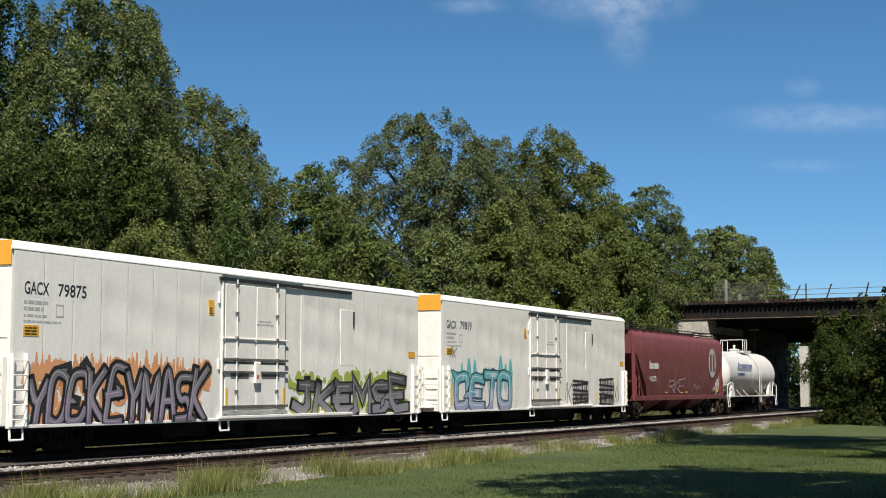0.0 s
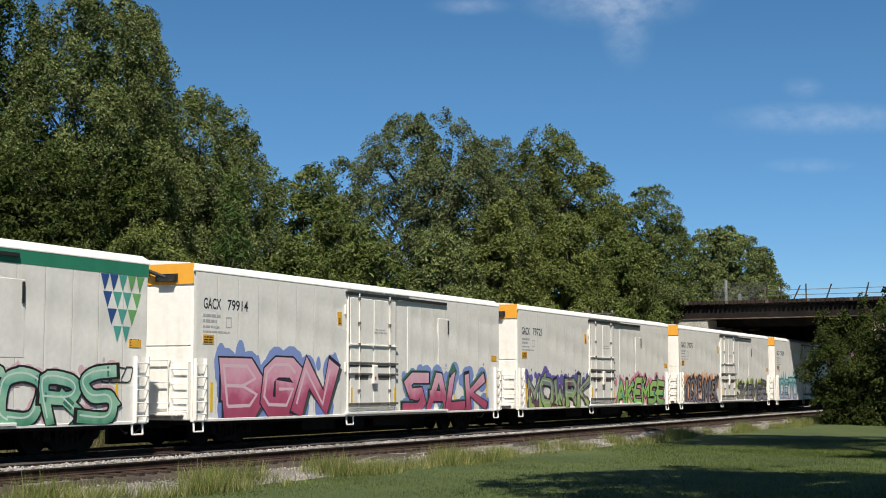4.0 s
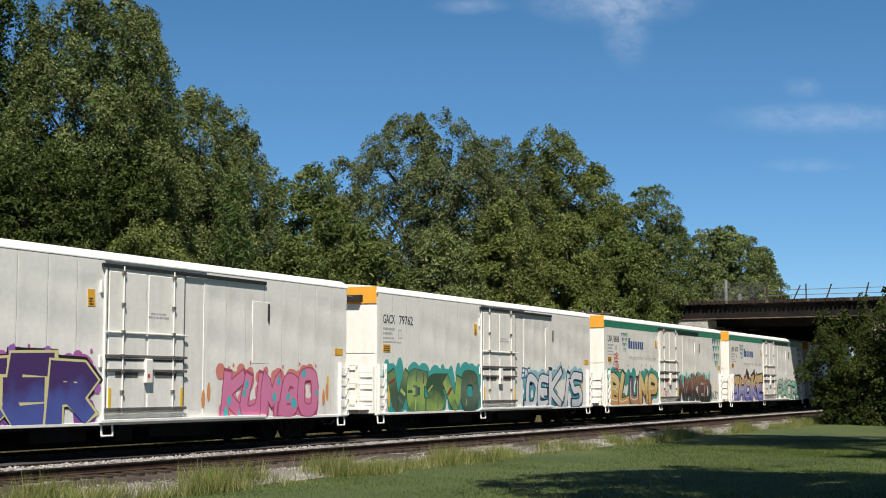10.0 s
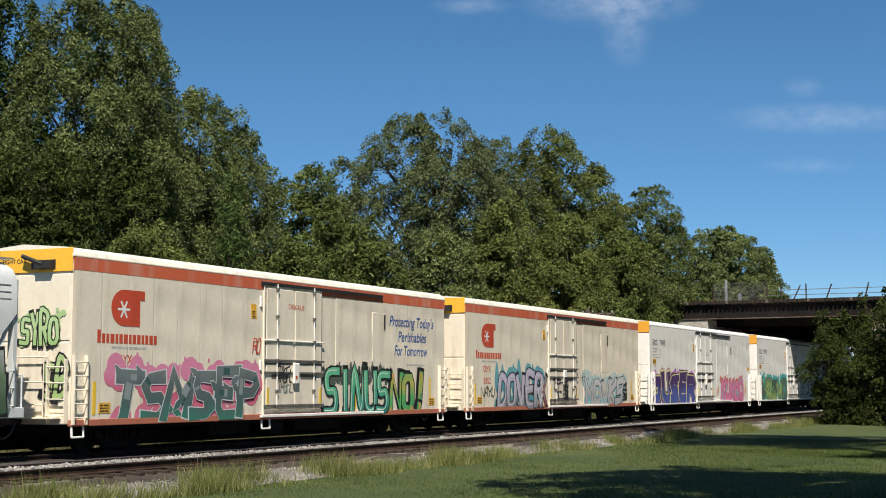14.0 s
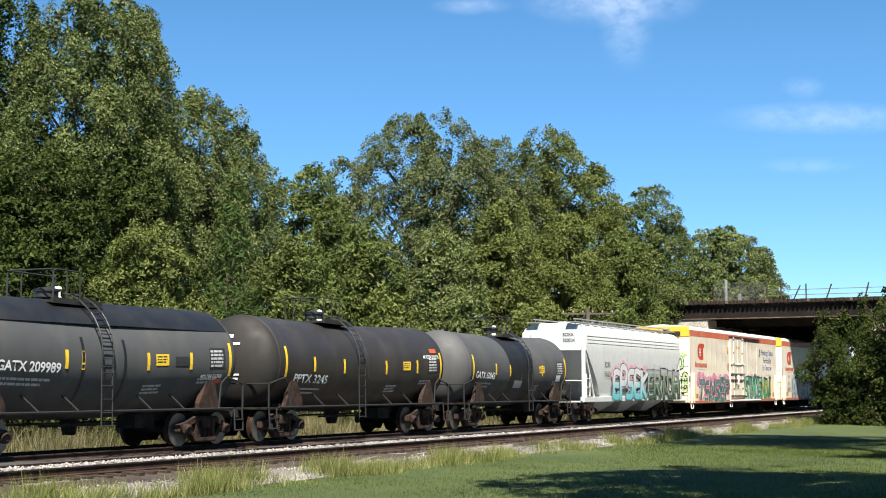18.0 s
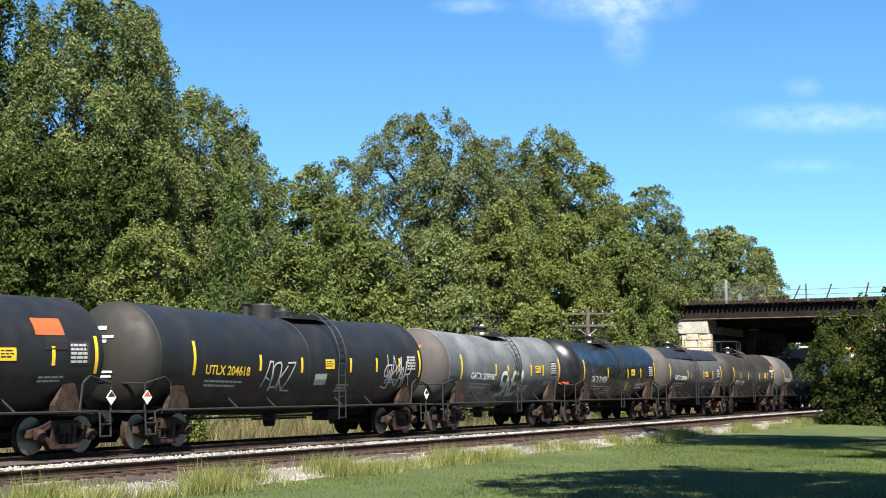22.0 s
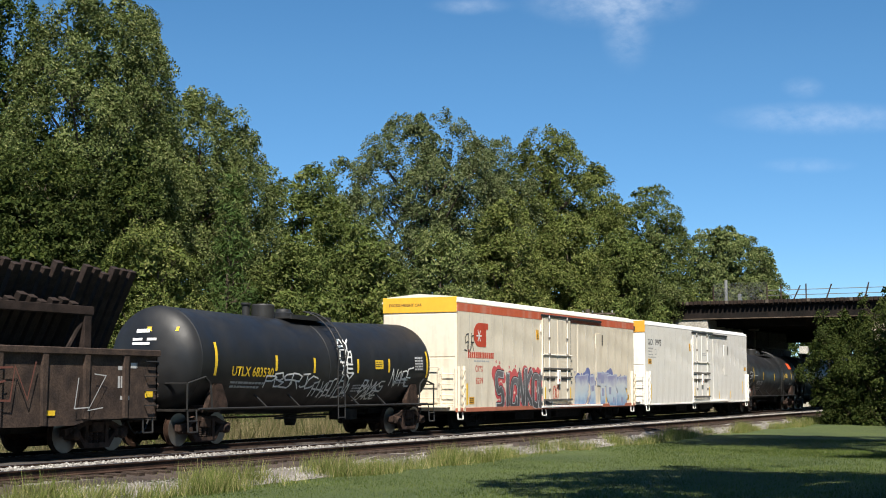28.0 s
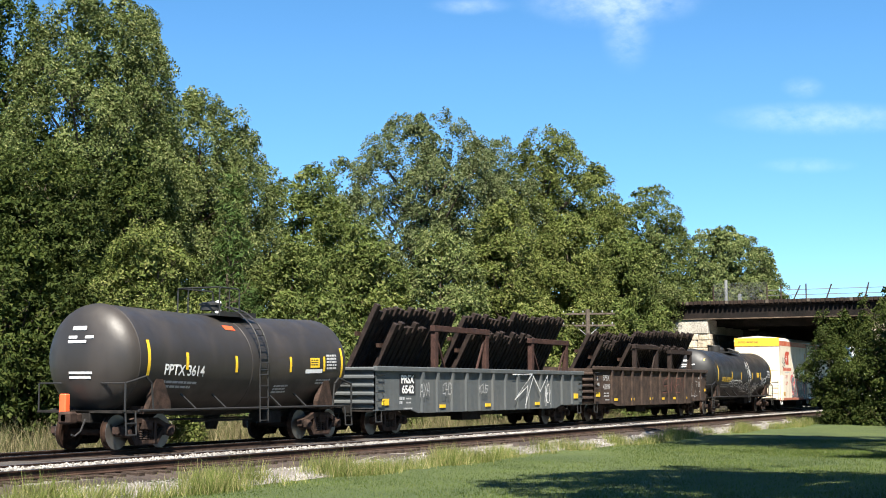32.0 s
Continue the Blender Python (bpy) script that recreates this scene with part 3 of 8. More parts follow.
# ---- trees: across and along the camera's axis, height, radius ----
WOODS = [
    ('tree', -20.5, 62, 20.8, 4.6, LEAF_DARK, 'tall dark green maple behind the track', dict(full=0.8, leaf=0.14, tall=1.1, spire=0.5)),
    ('tree', -15.0, 60, 18.9, 4.4, LEAF_BLUE, 'tall silver-green maple beside the railway', dict(bumps=0.16, puff=0.6, leaf=0.115, tall=1.2, spire=0.32)),
    ('tree', -13.7, 64, 18.9, 2.3, LEAF_BLUE, 'tall silver-green maple beside the railway', dict(full=1.0, puff=0.6, leaf=0.115, tall=1.2, spire=0.32)),
    ('tree', -12.0, 68, 16.1, 3.5, LEAF_BLUE, 'rounded grey-green maple behind the track', dict(full=1.0, puff=0.6, leaf=0.12, tall=1.1, spire=0.3)),
    ('tree', -10.3, 72, 15.5, 2.6, LEAF_BLUE, 'mid green tree behind the track', dict(puff=0.62, leaf=0.12, tall=1.1, spire=0.3)),
    ('tree', -14.0, 50, 10.8, 2.7, LEAF_DEEP_SHADE, 'dense dark green mulberry close to the track', dict(base=0.05, leaf=0.12, puff=0.6)),
    ('tree', -16.8, 50, 11.0, 2.4, LEAF_DEEP_SHADE, 'dense dark green mulberry close to the track', dict(base=0.05, full=0.7, leaf=0.13, puff=0.65)),
    ('tree', -12.0, 55, 11.0, 1.9, LEAF_DEEP_SHADE, 'dense dark green tree close to the track', dict(base=0.05, leaf=0.13, puff=0.65)),
    ('shrub', -10.0, 49, 7.6, 2.3, LEAF_YELLOW, 'yellow-green self-sown shrub by the track', dict(base=0.0, leaf=0.105, puff=0.5, spire=0.5)),
    ('shrub', -13.9, 47, 6.6, 2.0, LEAF_DEEP_SHADE, 'dark shrub in the shade by the track', dict(base=0.0, leaf=0.15, puff=0.55)),
    ('pine_tree', -9.2, 62, 11.1, 2.1, NEEDLE, 'feathery pale green pine behind the track', dict(base=0.08, pointed=1.0, leaf=0.22, aspect=0.2, droop=0.15, bumps=0.3)),
    ('tree', -7.6, 78, 13.9, 3.1, LEAF_MID, 'slender green tree behind the track', dict(full=1.3, broad=1.0)),
    ('tree', -5.9, 84, 15.0, 2.2, LEAF_TAN, 'thin tan-green tree with bare twigs', dict(full=0.8, airy=0.6, spire=0.4)),
    ('tree', -1.2, 90, 19.0, 5.3, LEAF_TAN, 'large airy locust tree with tan-green leaves', dict(full=1.1, airy=0.35, puff=0.7, bumps=0.04, leaf=0.14, broad=1.3, spire=0.4)),
    ('tree', 3.1, 95, 18.4, 3.9, LEAF_TAN, 'tall locust tree behind the track', dict(full=0.9, puff=0.75, airy=0.3, broad=0.8, spire=0.3)),
    ('tree', 7.1, 98, 19.7, 3.7, LEAF_YELLOW, 'tall yellow-green locust tree', dict(full=1.0, droop=0.3, puff=0.75, tall=1.1, broad=1.0)),
    ('tree', 11.2, 104, 17.9, 2.6, LEAF_YELLOW, 'tall green tree behind the track', dict(full=0.8, puff=1.0)),
    ('tree', 15.6, 108, 16.9, 3.3, LEAF_MID, 'tall green tree beside the bridge', dict(full=1.0, puff=0.8, broad=0.7, airy=0.3)),
    ('tree', 12.9, 107, 15.9, 2.6, LEAF_YELLOW, 'green tree behind the track', dict(full=0.9, puff=0.8)),
    ('tree', 15.6, 106, 13.4, 2.3, LEAF_BLUE, 'green tree overhanging the abutment', dict(full=0.8, puff=1.0, base=0.3)),
    ('tree', 32.0, 165, 20.2, 6.2, LEAF_BLUE, 'far green tree behind the bridge', dict(leaf=0.24, puff=0.9, full=2.0, bumps=0.16, broad=0.6)),
    ('tree', 37.8, 170, 18.5, 3.5, LEAF_MID, 'far green tree behind the bridge', dict(leaf=0.26, puff=1.0, full=0.9)),
    ('tree', -7.0, 68, 9.3, 2.7, LEAF_MID, 'broad green tree close to the track', dict(base=0.02)),
    ('tree', -4.1, 73, 10.4, 2.7, LEAF_MID, 'broad green tree close to the track', dict(base=0.02)),
    ('tree', -0.3, 78, 10.8, 3.1, LEAF_BLUE, 'grey-green box elder close to the track', dict(base=0.02, airy=0.4)),
    ('tree', 3.7, 86, 13.2, 3.0, LEAF_YELLOW, 'yellow-green tree close to the track', dict(base=0.02, droop=0.3)),
    ('tree', 7.8, 90, 12.8, 3.4, LEAF_YELLOW, 'drooping yellow-green locust close to the track', dict(base=0.02, droop=0.5)),
    ('tree', 11.9, 96, 12.6, 3.0, LEAF_MID, 'green tree close to the track', dict(base=0.02, droop=0.3)),
    ('tree', 38.0, 150, 9.7, 4.1, LEAF_DARK, 'far dark tree beyond the bridge', dict(leaf=0.3, base=0, puff=1.2)),
    ('tree', 43.3, 150, 9.9, 4.4, LEAF_DARK, 'far dark tree beyond the bridge', dict(leaf=0.3, base=0, puff=1.2)),
    ('tree', 37.4, 170, 9.9, 3.3, LEAF_DARK, 'far dark tree beyond the bridge', dict(leaf=0.3, base=0, puff=1.2)),
    ('shrub', -5.5, 63, 6.3, 2.0, LEAF_MID, 'bushy undergrowth by the track', dict(base=0, puff=0.6, leaf=0.17)),
    ('shrub', -2.5, 68, 6.5, 2.3, LEAF_YELLOW, 'bushy undergrowth by the track', dict(base=0, puff=0.6, leaf=0.17)),
    ('shrub', 1.0, 74, 6.5, 2.5, LEAF_BLUE, 'bushy undergrowth by the track', dict(base=0, puff=0.6, leaf=0.17)),
    ('shrub', 5.3, 81, 6.9, 2.7, LEAF_YELLOW, 'bushy undergrowth by the track', dict(base=0, puff=0.6, leaf=0.17)),
    ('shrub', 10.6, 90, 7.2, 2.7, LEAF_MID, 'bushy undergrowth by the track', dict(base=0, puff=0.7, leaf=0.2)),
    ('shrub', 14.8, 99, 7.3, 1.7, LEAF_MID, 'bushy undergrowth by the abutment', dict(base=0, puff=0.7, leaf=0.2)),
    ('tree', 27.9, 89, 7.8, 3.3, LEAF_DEEP_SHADE, "broad green bush at the lawn's edge", dict(base=0, leaf=0.15, puff=0.6, bumps=0.25, spire=0.4)),
    ('tree', 30.4, 87, 8.4, 3.6, LEAF_DEEP_SHADE, "broad dark bush at the lawn's edge", dict(base=0, leaf=0.18, puff=0.7)),
    ('shrub', 23.3, 85.5, 6.3, 1.9, LEAF_DEEP_SHADE, "leafy green bush at the lawn's edge", dict(base=0, leaf=0.14, puff=0.5, bumps=0.3, spire=0.5)),
    ('shrub', 25.6, 83.5, 5.2, 2.2, LEAF_DEEP_SHADE, "low dark bush in the shade at the lawn's edge", dict(base=0, leaf=0.16, puff=0.55, bumps=0.3)),
    # unseen trees placed for the shadows on the lawn and the bush
    ('tree', 15.4, 45.6, 24.0, 6.6, LEAF_DARK, 'tall shade tree on the lawn', dict(base=0.72, leaf=.3, full=1.5, puff=1.0, bumps=0.3)),
    ('tree', 25.8, 53.6, 18.0, 5.4, LEAF_DARK, 'tall shade tree on the lawn', dict(base=0.3, leaf=.36, full=1.2, puff=1.2)),
    ('tree', 29.6, 77.5, 19.0, 4.6, LEAF_DARK, 'tall shade tree on the lawn', dict(base=0.3, leaf=.36, full=1.5, puff=1.0)),
    ('tree', 7.9, 21.4, 22.0, 5.4, LEAF_DARK, 'tall shade tree on the lawn', dict(base=0.6, leaf=.3, full=1.3, puff=0.9, bumps=0.35)),
    ('tree', 13.8, 22.0, 19.0, 5.0, LEAF_DARK, 'tall shade tree on the lawn', dict(base=0.45, leaf=.36, full=1.2, puff=1.2)),
    # unseen, added only to block sky light from the right
    ('tree', 26.0, 32.0, 20.0, 6.5, LEAF_DARK, 'tall shade tree on the lawn', dict(base=0.25, leaf=.42, full=0.9, puff=1.3)),
    # thin unseen crown for a mottled shadow on the lawn
    ('tree', 17.7, 34.8, 20.0, 4.2, LEAF_DARK, 'tall shade tree on the lawn', dict(base=0.6, leaf=.3, full=0.7, puff=1.0, bumps=0.3)),
    # five more unseen trees, added only to dim the sky light over the lawn
    ('tree', 20.5, 36.0, 21.0, 5.2, LEAF_DARK, 'tall shade tree on the lawn', dict(base=0.2, leaf=.42, full=1.0, puff=1.3)),
    ('tree', 34.0, 89.0, 19.0, 4.8, LEAF_DARK, 'tall shade tree on the lawn', dict(base=0.1, leaf=.42, full=1.0, puff=1.3)),
    ('tree', 30.5, 70.0, 20.0, 5.5, LEAF_DARK, 'tall shade tree on the lawn', dict(base=0.15, leaf=.42, full=1.0, puff=1.3)),
    ('tree', 35.0, 58.0, 20.0, 6.5, LEAF_DARK, 'tall shade tree on the lawn', dict(base=0.25, leaf=.42, full=0.9, puff=1.3)),
    ('tree', 19.0, 8.0, 20.0, 6.5, LEAF_DARK, 'tall shade tree on the lawn', dict(base=0.25, leaf=.42, full=0.9, puff=1.3)),
]
for i, (kind, across, depth, high, wide, leafage, label, more) in enumerate(WOODS):
    tree(kind, *put(across, depth), high, wide, leafage, label, 100 + i, category=kind, **more)

# ---- bridge: a steel girder span with an open deck on stone ----
B_ROT = 88.5
bridge = tagged(new("girder_bridge"), "old dark steel girder bridge over the railway", "bridge")
SPAN = 0.9125
bridge.matrix_basis = pose(102.0, 21.35, 0.196, 0, 0, B_ROT) @ Matrix.Diagonal((SPAN, SPAN, SPAN, 1))
# local x runs along the bridge away from the lawn, local -y is beyond, +y faces the camera
gl0, gl1 = -60, 60
part("near_girder", Shape().box(gl0, gl1, -0.15, 0.15, 7.6, 8.6).box(gl0, gl1, -0.3, 0.3, 8.6, 8.66), GIRDER, bridge, "dark riveted steel girder")
part("lower_flange", Shape().box(gl0, gl1, -0.3, 0.3, 7.54, 7.6), FLANGE, bridge, "pale worn lower flange")
# deck and far girder carried back, unseen, to darken the opening below
part("deck", Shape().box(gl0, gl1, -24, 0.3, 8.66, 8.98), GIRDER, bridge)
tie_random = random.Random(3)
for i in range(100):
    part("deck_tie", shared(("btie", i % 9 == 4), lambda: Shape().cbox(-0.11, 0.11, 0.26, 0.55, 8.7, 8.96, 0.01).mesh("deck_tie", POLE_WOOD if i % 9 == 4 else TIE_WOOD)), None, bridge, at=pose(-14 + i * 0.36 + tie_random.uniform(-0.03, 0.03), 0, tie_random.uniform(-0.02, 0.02)))
part("far_girder", Shape().box(gl0, gl1, -23.6, -23.3, 6.3, 8.66), GIRDER, bridge)
for k in range(9):
    part("floor_beam", Shape().box(gl0, gl1, -2.4 - k * 2.3, -2.2 - k * 2.3, 7.0, 8.66), GIRDER, bridge)


def abutment(x0, x1, name, label, top=7.0, face=STONE, at=None):
    ob = tagged(new(name), label, "abutment")
    ob.matrix_basis = at or bridge.matrix_basis.copy()
    rng = random.Random(7)
    z = -0.3
    # core and inward side faces take the shade-dark stone, fronts the pale one
    part("core", Shape().box(x0 + 0.12, x1 - 0.12, -9.8, -0.0, -0.3, top), SHADED_STONE, ob)
    while z < top - 0.1:
        h = min(0.62, top - z)
        y = 0.12
        x = x0
        while x < x1 - 0.05:
            w = min(rng.uniform(0.7, 1.3), x1 - x)
            part("stone", Shape().cbox(x + 0.015, x + w - 0.015, -0.5, 0.1 + rng.uniform(0, 0.09), z + 0.015, z + h - 0.015, 0.04), face, ob)
            x += w
        y = -0.5
        while y > -9.5:
            w = rng.uniform(0.8, 1.5)
            part("stone", Shape().cbox(x0 - rng.uniform(0, 0.09), x0 + 0.4, y - w + 0.015, y - 0.015, z + 0.015, z + h - 0.015, 0.04), SHADED_STONE, ob)
            y -= w
        z += h
    return ob


abutment(4.8, 5.9, "stone_pier", "grimy weathered stone bridge pier beyond the track", 6.85, GRIMY_STONE, pose(111.8, 23.4, 0, 0, 0, B_ROT))
abutment(8.3, 17.0, "stone_abutment", "pale limestone bridge abutment with rough blocks", 6.4)
abutment(-6.0, -4.2, "stone_pier", "limestone bridge pier on the lawn side", 7.54)
part("bearing_block", Shape().cbox(0, 3.0, -9.8, 0.2, 0, 1.14, 0.05), CONCRETE, bridge, "pale concrete bearing block", at=pose(8.5, 0, 6.4))
part("bearing_block", Shape().prism([(0, 0.55), (0.25, 0), (0.85, 0), (0.95, 0.8), (0, 0.8)], -1.0, 0.0), CONCRETE, bridge, "pale concrete bearing block", at=pose(6.55, -7.5, 6.9))
wall = tagged(new("wing_wall"), "pale sloping concrete wing wall beyond the bridge", "wall")
wall.matrix_basis = pose(144.0, 31.0, 0, 0, 0, 10)
part("slab", Shape().prism([(0, -0.1), (26, -0.1), (26, 1.5), (1.5, 6.2), (0, 6.2)], 0, 0.8), CONCRETE, wall)

fence = tagged(new("bridge_fence"), "rusty chain-link fence with leaning posts on the bridge", "fence")
fence.matrix_basis = bridge.matrix_basis.copy()
post_mesh = Shape().tube((0, 0, 0), (0, 0, 1.15), 0.06, 6).mesh("post", GON_BROWN)
for x, lean in ((8.0, 0), (3.7, 0), (2.6, 0), (1.6, -26), (0.66, 0), (-0.9, -20), (-3.8, -14), (-6.5, 8), (-9.5, -15), (-12.5, 5)):
    part("post", post_mesh, None, fence, at=pose(x, 0.1, 8.98, 0, lean, 0))
for z, hi in ((9.3, 3.7), (9.7, 3.7)):
    part("rail", Shape().tube((-14, 0.1, z), (hi, 0.1, z), 0.028, 5), FENCE_METAL, fence)
net = Shape()
for i in range(52):
    a = 3.7 + i * 0.11 - 1.4
    for lo, hi in ((a, a + 1.4), (a + 1.4, a)):
        pts = [(lo + (hi - lo) * t, 8.98 + 1.4 * t) for t in (0.0, 1.0)]
        k0 = [max(3.7, min(8.0, p[0])) for p in pts]
        zs = [8.98 + 1.4 * (q - lo) / (hi - lo) for q in k0]
        if abs(k0[1] - k0[0]) > 0.05:
            net.tube((k0[0], 0.1, zs[0]), (k0[1], 0.1, zs[1]), 0.004, 3)
tagged(part("wire_mesh", net, FENCE_METAL, fence, "grey chain-link mesh"), kind="stuff")
lamp = tagged(new("utility_post"), "plain pale grey post standing on the bridge", "post")
lamp.matrix_basis = bridge.matrix_basis @ pose(7.1, -0.3, 8.98)
part("post", Shape().tube((0, 0, 0), (0, 0, 1.65), 0.12, 10), STEEL, lamp)
small = tagged(new("marker_post"), "short pale post on the bridge deck", "post")
small.matrix_basis = bridge.matrix_basis @ pose(6.0, -0.3, 8.98)
part("post", Shape().cbox(-0.12, 0.12, -0.1, 0.1, 0, 0.55, 0.02), STEEL, small)

pole = tagged(new("utility_pole"), "weathered wooden utility pole with crossarms behind the track", "utility pole")
px_, py_ = put(8.04, 80)
pole.matrix_basis = pose(px_, py_, 0, 0, 0, -72)
part("pole", Shape().tube((0, 0, -0.1), (0, 0, 6.5), 0.16, 9, 0.12), POLE_WOOD, pole)
for z in (6.25, 5.6):
    arm = part("crossarm", Shape().cbox(-1.5, 1.5, -0.045, 0.045, z - 0.05, z + 0.05, 0.01), POLE_WOOD, pole)
    for k in range(6):
        part("insulator", shared("ins", lambda: Shape().lathe([(0, 0.03), (0.05, 0.05), (0.12, 0.035)], 8, "z").mesh("insulator", STEEL)), None, arm, at=pose(-1.35 + k * 0.54, 0, z + 0.06))
for s in (-1, 1):
    part("brace", Shape().tube((0, 0.08, 5.0), (s * 0.7, 0.08, 5.6), 0.025, 5), STEEL, pole)


# ---- rolling stock: each car's x runs from its trailing coupler, z from the rail top, -y is the side towards the lawn ----
WHEELSETS = []
CARS = []


def wheelset(car, x, steel):
    def wheel():
        sh = Shape()
        for s in (-1, 1):
            prof = [(-0.07, 0.1), (-0.07, 0.17), (-0.02, 0.2), (-0.025, 0.36), (-0.065, 0.39), (-0.065, 0.455), (0.05, 0.46), (0.055, 0.485), (0.08, 0.485), (0.08, 0.39), (0.03, 0.36), (0.03, 0.2), (0.07, 0.17), (0.07, 0.1)]
            sh.lathe([(a * -s, r) for a, r in prof], 22, "y", (0, s * 0.755, 0))
        sh.lathe([(-1.02, 0.09), (1.02, 0.09)], 12, "y")
        return sh.mesh("wheelset", steel, True)

    def rim(s):
        sh = Shape()
        for s in (s,):
            sh.lathe([(-0.012 * s, 0.432), (-0.012 * s, 0.455), (0.0, 0.455), (0.0, 0.432)], 20, "y", (0, s * 0.828, 0))
        return sh.mesh("rim", steel if steel is UNDER_SHADE else TREAD, True)
    w = part("wheelset", shared(("wheel", steel.name), wheel), None, car)
    w.matrix_parent_inverse = Matrix.Translation((x, 0, 0.457))
    for s in (-1, 1):
        part("rim", shared(("rim", s, steel.name), lambda: rim(s)), None, w, "polished rim")
    WHEELSETS.append(w)


def truck(car, x, steel=None):
    steel = steel or TRUCK_STEEL
    def frame_mesh(s):
        sh = Shape()
        y0, y1 = (0.93, 1.1) if s > 0 else (-1.1, -0.93)
        sh.prism([(-1.2, 0.42), (-1.2, 0.6), (-0.85, 0.66), (-0.45, 0.82), (0.45, 0.82), (0.85, 0.66), (1.2, 0.6), (1.2, 0.42), (0.95, 0.5), (0.8, 0.54), (0.4, 0.69), (-0.4, 0.69), (-0.8, 0.54), (-0.95, 0.5)], y0, y1)
        sh.prism([(-0.82, 0.54), (-0.68, 0.52), (-0.4, 0.24), (0.4, 0.24), (0.68, 0.52), (0.82, 0.54), (0.46, 0.11), (-0.46, 0.11)], y0, y1)
        for k in (-1, 1):
            sh.box(k * 0.38 - 0.06, k * 0.38 + 0.06, y0 + 0.004, y1 - 0.004, 0.2, 0.74)
            sh.cbox(k * 0.89 - 0.17, k * 0.89 + 0.17, y0 - 0.04, y1 + 0.04, 0.34, 0.62, 0.04)
        return sh.mesh("side_frame", steel)

    def spring(s):
        sh = Shape()
        sh.lathe([(0.01 * j + 0.05 * j, (0.085, 0.105)[q % 2]) if q == 0 else (0.06 * j + 0.03, 0.105) for j in range(5) for q in (0, 1)], 8, "z", (0, s * 1.0, 0.24))
        return sh.mesh("coil_spring", steel)

    def cap(s):
        sh = Shape()
        for k in (0.0,):
            sh.lathe([(0.0, 0.14), (0.1, 0.13), (0.14, 0.07)] if s > 0 else [(0.0, 0.14), (-0.1, 0.13), (-0.14, 0.07)], 12, "y", (k, s * 1.12, 0.457))
        return sh.mesh("bearing_cap", steel)
    t = part("truck", shared(("bolster", steel.name), lambda: Shape().cbox(-0.22, 0.22, -1.15, 1.15, 0.5, 0.78, 0.03).cbox(-0.3, 0.3, -0.45, 0.45, 0.72, 0.95, 0.02).mesh("truck", steel)), None, car, "cast steel truck", at=pose(x, 0, 0))
    for s in (-1, 1):
        part("side_frame", shared(("sf", s, steel.name), lambda: frame_mesh(s)), None, t)
        for k in (-0.21, 0.0, 0.21):
            part("coil_spring", shared(("sn", s, steel.name), lambda: spring(s)), None, t, at=pose(k, 0, 0))
        for k in (-0.89, 0.89):
            part("bearing_cap", shared(("bc", s, steel.name), lambda: cap(s)), None, t, at=pose(k, 0, 0))
    for k in (-1, 1):
        # boxcar wheels get the shade-dark copy of the wheel steel
        wheelset(car, x + k * 0.89, UNDER_SHADE if steel is UNDER_SHADE else WHEEL_STEEL)
        part("brake_beam", shared("bb", lambda: Shape().box(-0.04, 0.04, -0.75, 0.75, 0.36, 0.44).box(-0.1, 0.1, -0.8, -0.68, 0.3, 0.6).box(-0.1, 0.1, 0.68, 0.8, 0.3, 0.6).mesh("brake_beam", UNDER_BLACK)), None, t, at=pose(k * 0.36, 0, 0))


def coupler(car, x, s):
    """s: -1 trailing end, +1 leading end; x is the coupling plane."""
    sh = Shape().cbox(x - s * 0.95 if s > 0 else x, x if s > 0 else x + 0.95, -0.1, 0.1, 0.72, 0.95, 0.03)
    sh.cbox(min(x, x - s * 0.34), max(x, x - s * 0.34), -0.2, 0.2, 0.68, 1.0, 0.05)
    part("coupler", sh, TRUCK_STEEL, car, "rusty knuckle coupler")
    part("air_hose", Shape().pipe([(x - s * 0.5, -0.3, 0.8), (x - s * 0.3, -0.32, 0.5), (x - s * 0.1, -0.3, 0.38), (x, -0.28, 0.42)], 0.025, 6), DARK_METAL, car)


def ladder(car, x, y, z0, z1, width, rungs, along="x", material=None, off=0.07, name="ladder"):
    """Rungs and two stiles on a side (along x) or an end (along y)."""
    def stile():
        if along == "x":
            return Shape().box(-0.02, 0.02, -off, 0, 0, z1 - z0).mesh("stile", material)
        return Shape().box(-off, 0, -0.02, 0.02, 0, z1 - z0).mesh("stile", material)

    def rung():
        if along == "x":
            return Shape().tube((0, -off, 0), (width, -off, 0), 0.018, 5).mesh("rung", material)
        return Shape().tube((-off, 0, 0), (-off, width, 0), 0.018, 5).mesh("rung", material)
    key = (along, round(off, 2), round(width, 2), round(z1 - z0, 2), material.name)
    me, bar = shared(("stile", *key), stile), shared(("rung", *key), rung)
    lad = part(name, me, None, car, at=pose(x, y, z0))
    part("stile", me, None, lad, at=pose(width if along == "x" else 0, width if along == "y" else 0, 0))
    for i in range(rungs):
        part("rung", bar, None, lad, at=pose(0, 0, (z1 - z0) * (i + 0.5) / rungs))
    return lad


def start_car(name, length, label, category, group):
    car = tagged(new(name), label, category, group)
    car["length"] = length
    CARS.append(car)
    return car


